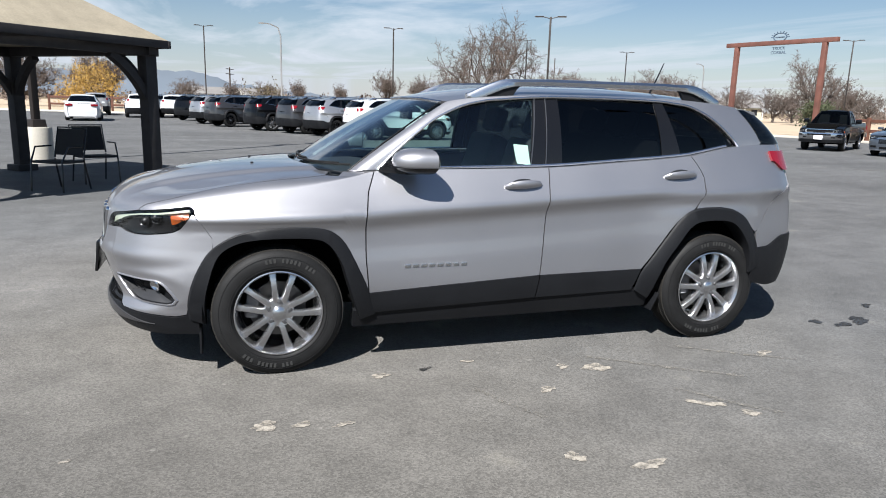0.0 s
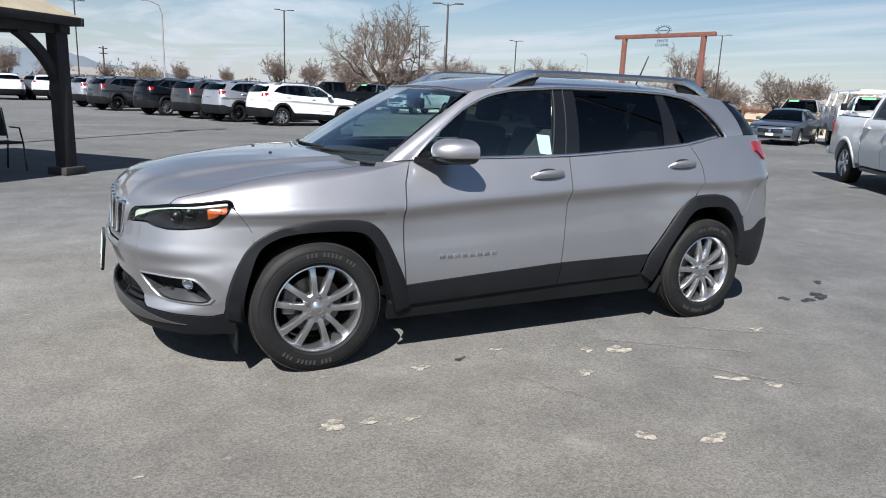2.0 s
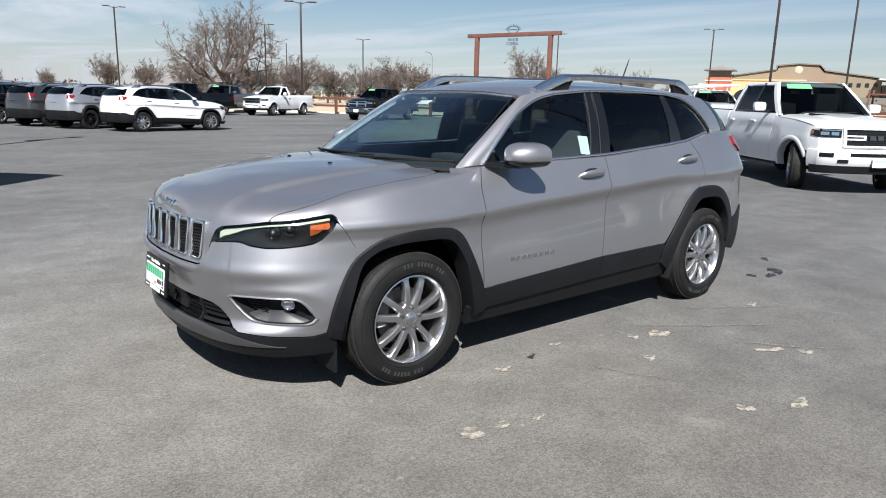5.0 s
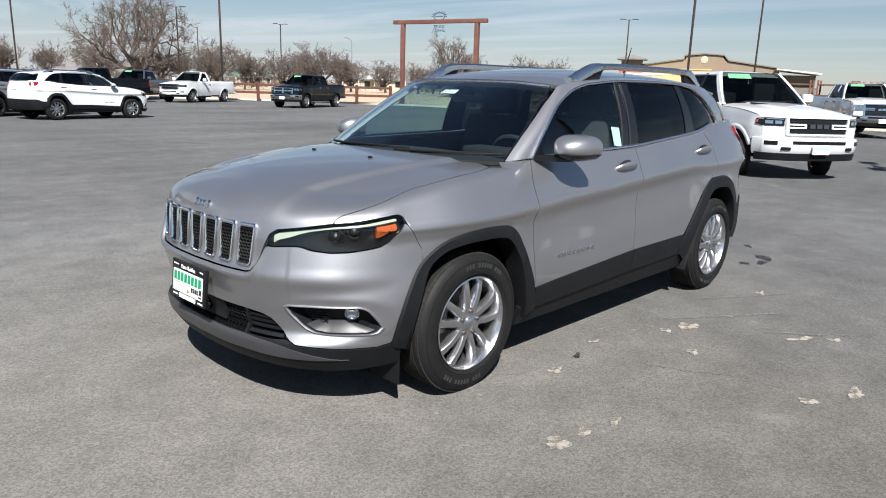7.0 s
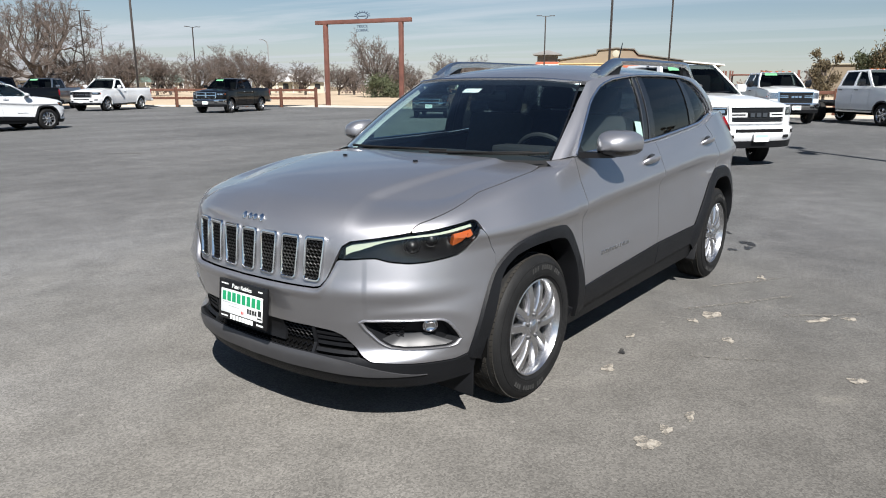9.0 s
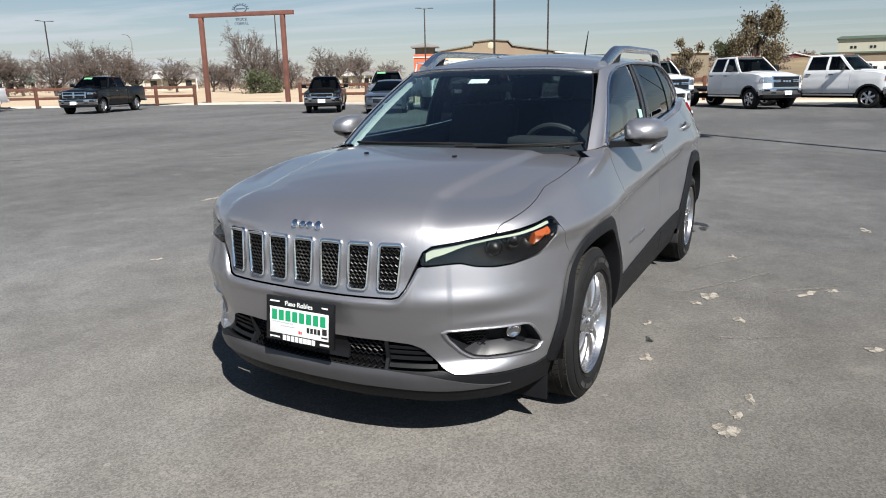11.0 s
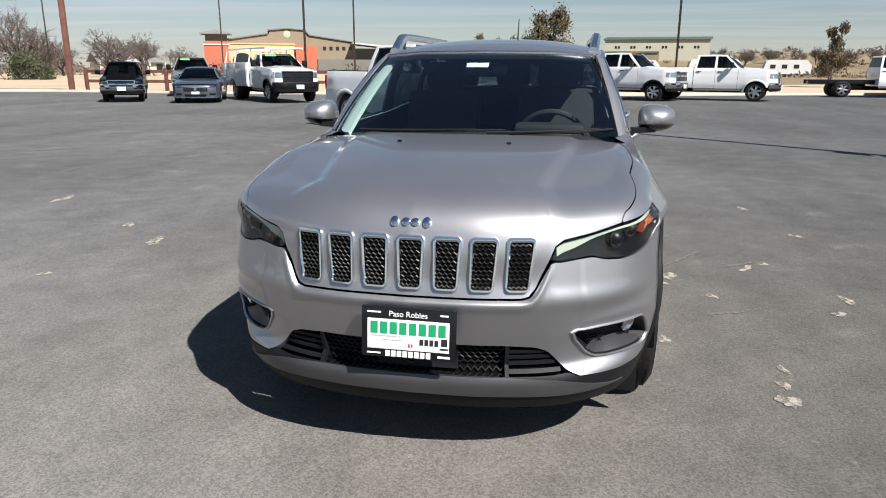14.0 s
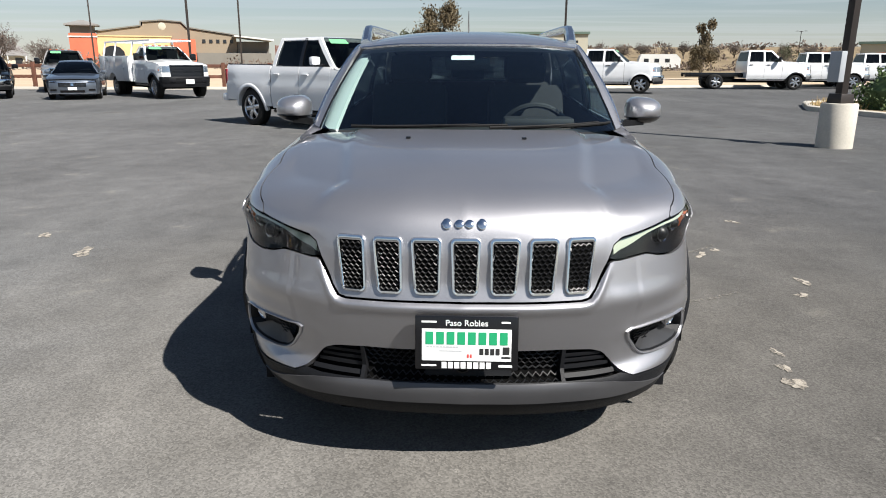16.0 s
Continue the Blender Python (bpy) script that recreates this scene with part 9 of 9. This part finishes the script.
    def top(x, v):
        return Vector((x - 0.10 * (1 - v * v) * smooth(1.6, 0.5, x) + 0.06 * (1 - v * v) * smooth(2.4, 3.2, x), v * half_(x), line_(x) + 0.03 * (1 - v * v) - 0.03))
    for nm, x0, x1, mat in (("windshield", 0.44, 1.30, PRIVACY), ("roof", 1.30, 2.56, paint), ("rear_window", 2.56, 3.30, PRIVACY)):
        bm = bmesh.new()
        rows = [[bm.verts.new(top(x, v)) for v in spread(-1, 1, 14)] for x in spread(x0, x1, 10)]
        for a, b in zip(rows, rows[1:]):
            for i in range(14):
                bm.faces.new((a[i], b[i], b[i + 1], a[i + 1]))
        ob = part(nm, bm, mat, car)
    for g in (-1, 1):
        bm = bmesh.new()
        rows = [[bm.verts.new(skin(x, edge(x), g, -0.015).lerp(top(x, g), t) + Vector((0, g * 0.02 * math.sin(math.pi * t), 0))) for x in spread(0.50, 3.28, 30)] for t in spread(0, 1, 5)]
        for a, b in zip(rows, rows[1:]):
            for i in range(30):
                f = (a[i], a[i + 1], b[i + 1], b[i])
                bm.faces.new(f if g < 0 else f[::-1])
        part("body_side_frame", bm, paint, car)
        for x0, x1 in ((0.92, 1.60), (1.68, 2.72)):
            bm = bmesh.new()
            rows = [[bm.verts.new(skin(x, edge(x), g, -0.005).lerp(top(x, g), t) + Vector((0, g * (0.006 + 0.02 * math.sin(math.pi * t)), 0))) for x in spread(x0 + 0.30 * (t - 0.1) * (x0 < 1), x1 - 0.34 * (t - 0.1) * (x1 > 2), 6)] for t in spread(0.10, 0.90, 4)]
            for a, b in zip(rows, rows[1:]):
                for i in range(6):
                    f = (a[i], a[i + 1], b[i + 1], b[i])
                    bm.faces.new(f if g < 0 else f[::-1])
            part("side_window", bm, PRIVACY, car)
    bm = bmesh.new()
    box(bm, (1.4, 0, 0.36), (4.2, 1.15, 0.30), 0.03)
    box(bm, (1.4, 0, 0.62), (1.9, 1.6, 0.6), 0.03)
    part("underbody", bm, VOID, car)
    for x in (0.0, wb):
        for g in (-1, 1):
            kit.mount(car, x, g * 0.80, rad, spin=17 * g)
    return car


# ---- the vehicles, placed ----
KIT = WheelKit()
TRUCK_KIT = WheelKit(rad=0.405, rim=0.265, width=0.27, twin=False, spokes=6)
SMALL_KIT = WheelKit(rad=0.335, rim=0.215, width=0.215, twin=True, spokes=5)
hero = sports_utility()
for x in (0.0, 2.707):
    for y in (-0.772, 0.772):
        KIT.mount(hero, x, y, 0.345, spin=7 if x < 1 else 0)


def heading(deg):
    """The turn of a vehicle, built nose to -x, that heads so many degrees from +x."""
    return deg + 180


CHARCOAL = metallic_paint("charcoal_paint", (0.045, 0.044, 0.046), 0.5, 0.35)
ROW = "cars parked in a row"
for x, y, deg, paint, rims, label in ((7.75, 23.55, 12, WHITE, None, "white five-door SUV with black cladding, parked side-on"),
                                      (6.35, 26.15, 20, LIGHTP, TRIM, "light silver SUV with black wheels, parked in the row"),
                                      (5.3, 28.3, 24, CHARCOAL, TRIM, "dark grey SUV with black wheels, parked in the row"),
                                      (4.0, 30.7, 22, BLACKP, None, "glossy black SUV with alloy wheels, parked in the row"),
                                      (2.1, 34.9, 24, CHARCOAL, TRIM, "charcoal grey SUV parked in the row"),
                                      (1.2, 38.5, 26, LIGHTP, None, "pale silver SUV parked in the row"),
                                      (-0.4, 44.5, 45, BLACKP, None, "black SUV parked at the far end of the row"),
                                      (-2.6, 51.0, 55, STEELP, None, "steel blue SUV parked at the far end of the row"),
                                      (-3.9, 50.5, 95, WHITE, None, "white SUV parked tail-on in the far row"),
                                      (-6.1, 49.2, 98, WHITE, None, "white SUV parked tail-on beside another"),
                                      (3.4, 47.5, 40, GREYP, None, "dark grey SUV far down the lot"),
                                      (-9.6, 54.0, 100, TANP, None, "beige SUV far down the lot")):
    c = copy_thing(hero, pose(x, y, 0, 0, 0, heading(deg)))
    repaint(c, paint, rims)
    tagged(c, label, "car", ROW)

white_sedan = saloon("white four-door saloon parked tail-on in the far row", WHITE, SMALL_KIT)
white_sedan.matrix_basis = pose(-8.2, 41.8, 0, 0, 0, heading(97))
tagged(white_sedan, group=ROW)
grey_sedan = saloon("steel grey four-door saloon parked nose-on near the fence", STEELP, SMALL_KIT)
grey_sedan.matrix_basis = pose(23.55, 15.1, 0, 0, 0, heading(204))

ram = pickup("bright white crew-cab pickup with chrome-free white grille, parked at an angle", WHITE, wb=3.42, grille=WHITE, style="bars", tail=0.92, steer=-24)
ram.matrix_basis = pose(11.50, 1.62, 0, 0, 0, heading(233.5))
heavy = pickup("white heavy-duty crew-cab pickup with chrome grille, parked in a row", WHITE, wb=3.8, half=1.0, roof_z=2.07, low=0.55, hood_z_=1.38, grille=CHROME, bumper=CHROME, style="heavy", rad=0.42)
heavy.matrix_basis = pose(28.3, 4.0, 0, 0, 0, heading(212))
tagged(heavy, group="white work trucks")
chas = pickup("white heavy-duty cab chassis truck with bare black frame rails", WHITE, wb=4.3, bed="chassis", half=1.0, roof_z=2.14, low=0.58, hood_z_=1.42, grille=CHROME, bumper=CHROME, style="heavy", rad=0.41, sticker=False)
chas.matrix_basis = pose(38.0, -18.1, 0, 0, 0, heading(268))
tagged(chas, group="white work trucks")
for src, x, y, deg in ((chas, 29.1, 0.0, 224), (chas, 30.6, -4.0, 243), (heavy, 31.6, -8.3, 254), (heavy, 39.6, -22.2, 262), (heavy, 42.0, -26.8, 262), (chas, 44.8, -30.0, 262), (heavy, 45, -36, 262)):
    copy_thing(src, pose(x, y, 0, 0, 0, heading(deg)))
service = pickup("white service truck with side lockers, ladder rack and black grille", WHITE, wb=4.0, crew=False, bed="service", half=1.0, roof_z=2.02, low=0.58, hood_z_=1.38, grille=TRIM, bumper=PLASTIC, style="heavy", rad=0.43)
service.matrix_basis = pose(24.6, 11.5, 0, 0, 0, heading(226))
small_pick = pickup("old black compact pickup with chrome bumper, parked nose-on", BLACKP, wb=2.85, crew=False, half=0.84, roof_z=1.66, low=0.36, hood_z_=1.0, grille=CHROME, bumper=CHROME, style="bars", rad=0.34, wheel=SMALL_KIT, sticker=False)
small_pick.matrix_basis = pose(23.4, 18.45, 0, 0, 0, heading(212))
silver_truck = pickup("silver-beige crew-cab pickup parked behind the fence rail", TANP, wb=3.6, grille=CHROME, bumper=CHROME, style="heavy", half=0.98)
silver_truck.matrix_basis = pose(29.6, 18.9, 0, 0, 0, heading(210))
black_ram = pickup("glossy black crew-cab pickup with chrome crosshair grille", BLACKP, wb=3.57, grille=CHROME, bumper=CHROME, style="cross", roof_z=1.88)
black_ram.matrix_basis = pose(20.6, 31.6, 0, 0, 0, heading(205))
ford = pickup("white single-cab pickup with a dark grille, parked by the fence", WHITE, wb=3.4, crew=False, grille=ALLOY_D, style="bars", roof_z=1.9, sticker=False)
ford.matrix_basis = pose(17.7, 39.6, 0, 0, 0, heading(208))
dark_pick = pickup("dark teal-grey pickup parked by the fence", STEELP, wb=3.6, grille=TRIM, bumper=TRIM, style="bars")
dark_pick.matrix_basis = pose(15.9, 43.4, 0, 0, 0, heading(222))
far_pick = pickup("black pickup parked behind the row of cars", BLACKP, wb=3.6, grille=TRIM, bumper=TRIM, style="bars", sticker=False)
far_pick.matrix_basis = pose(11.2, 41.0, 0, 0, 0, heading(175))

# worn lettering on the side walls of the near wheels of the grey SUV, in plain bars
for hub in [ob for ob in hero.children if ob.name.startswith("wheel") and ob.matrix_basis.translation.y < 0 and ob.type == "EMPTY"]:
    tyre = [ob for ob in hub.children if ob.name.startswith("tyre")][0]
    for base in (1.45, 4.59):
        for k in range(-6, 7):
            if k in (-3, 3):
                continue
            a = base + k * 0.075
            bm = bmesh.new()
            box(bm, (0.287 * math.cos(a), -0.1115, 0.287 * math.sin(a)), (0.022, 0.003, 0.012), 0, Matrix.Rotation(-a, 4, "Y"))
            part("sidewall_bar", bm, RUBBER_W, tyre, smooth_=False)
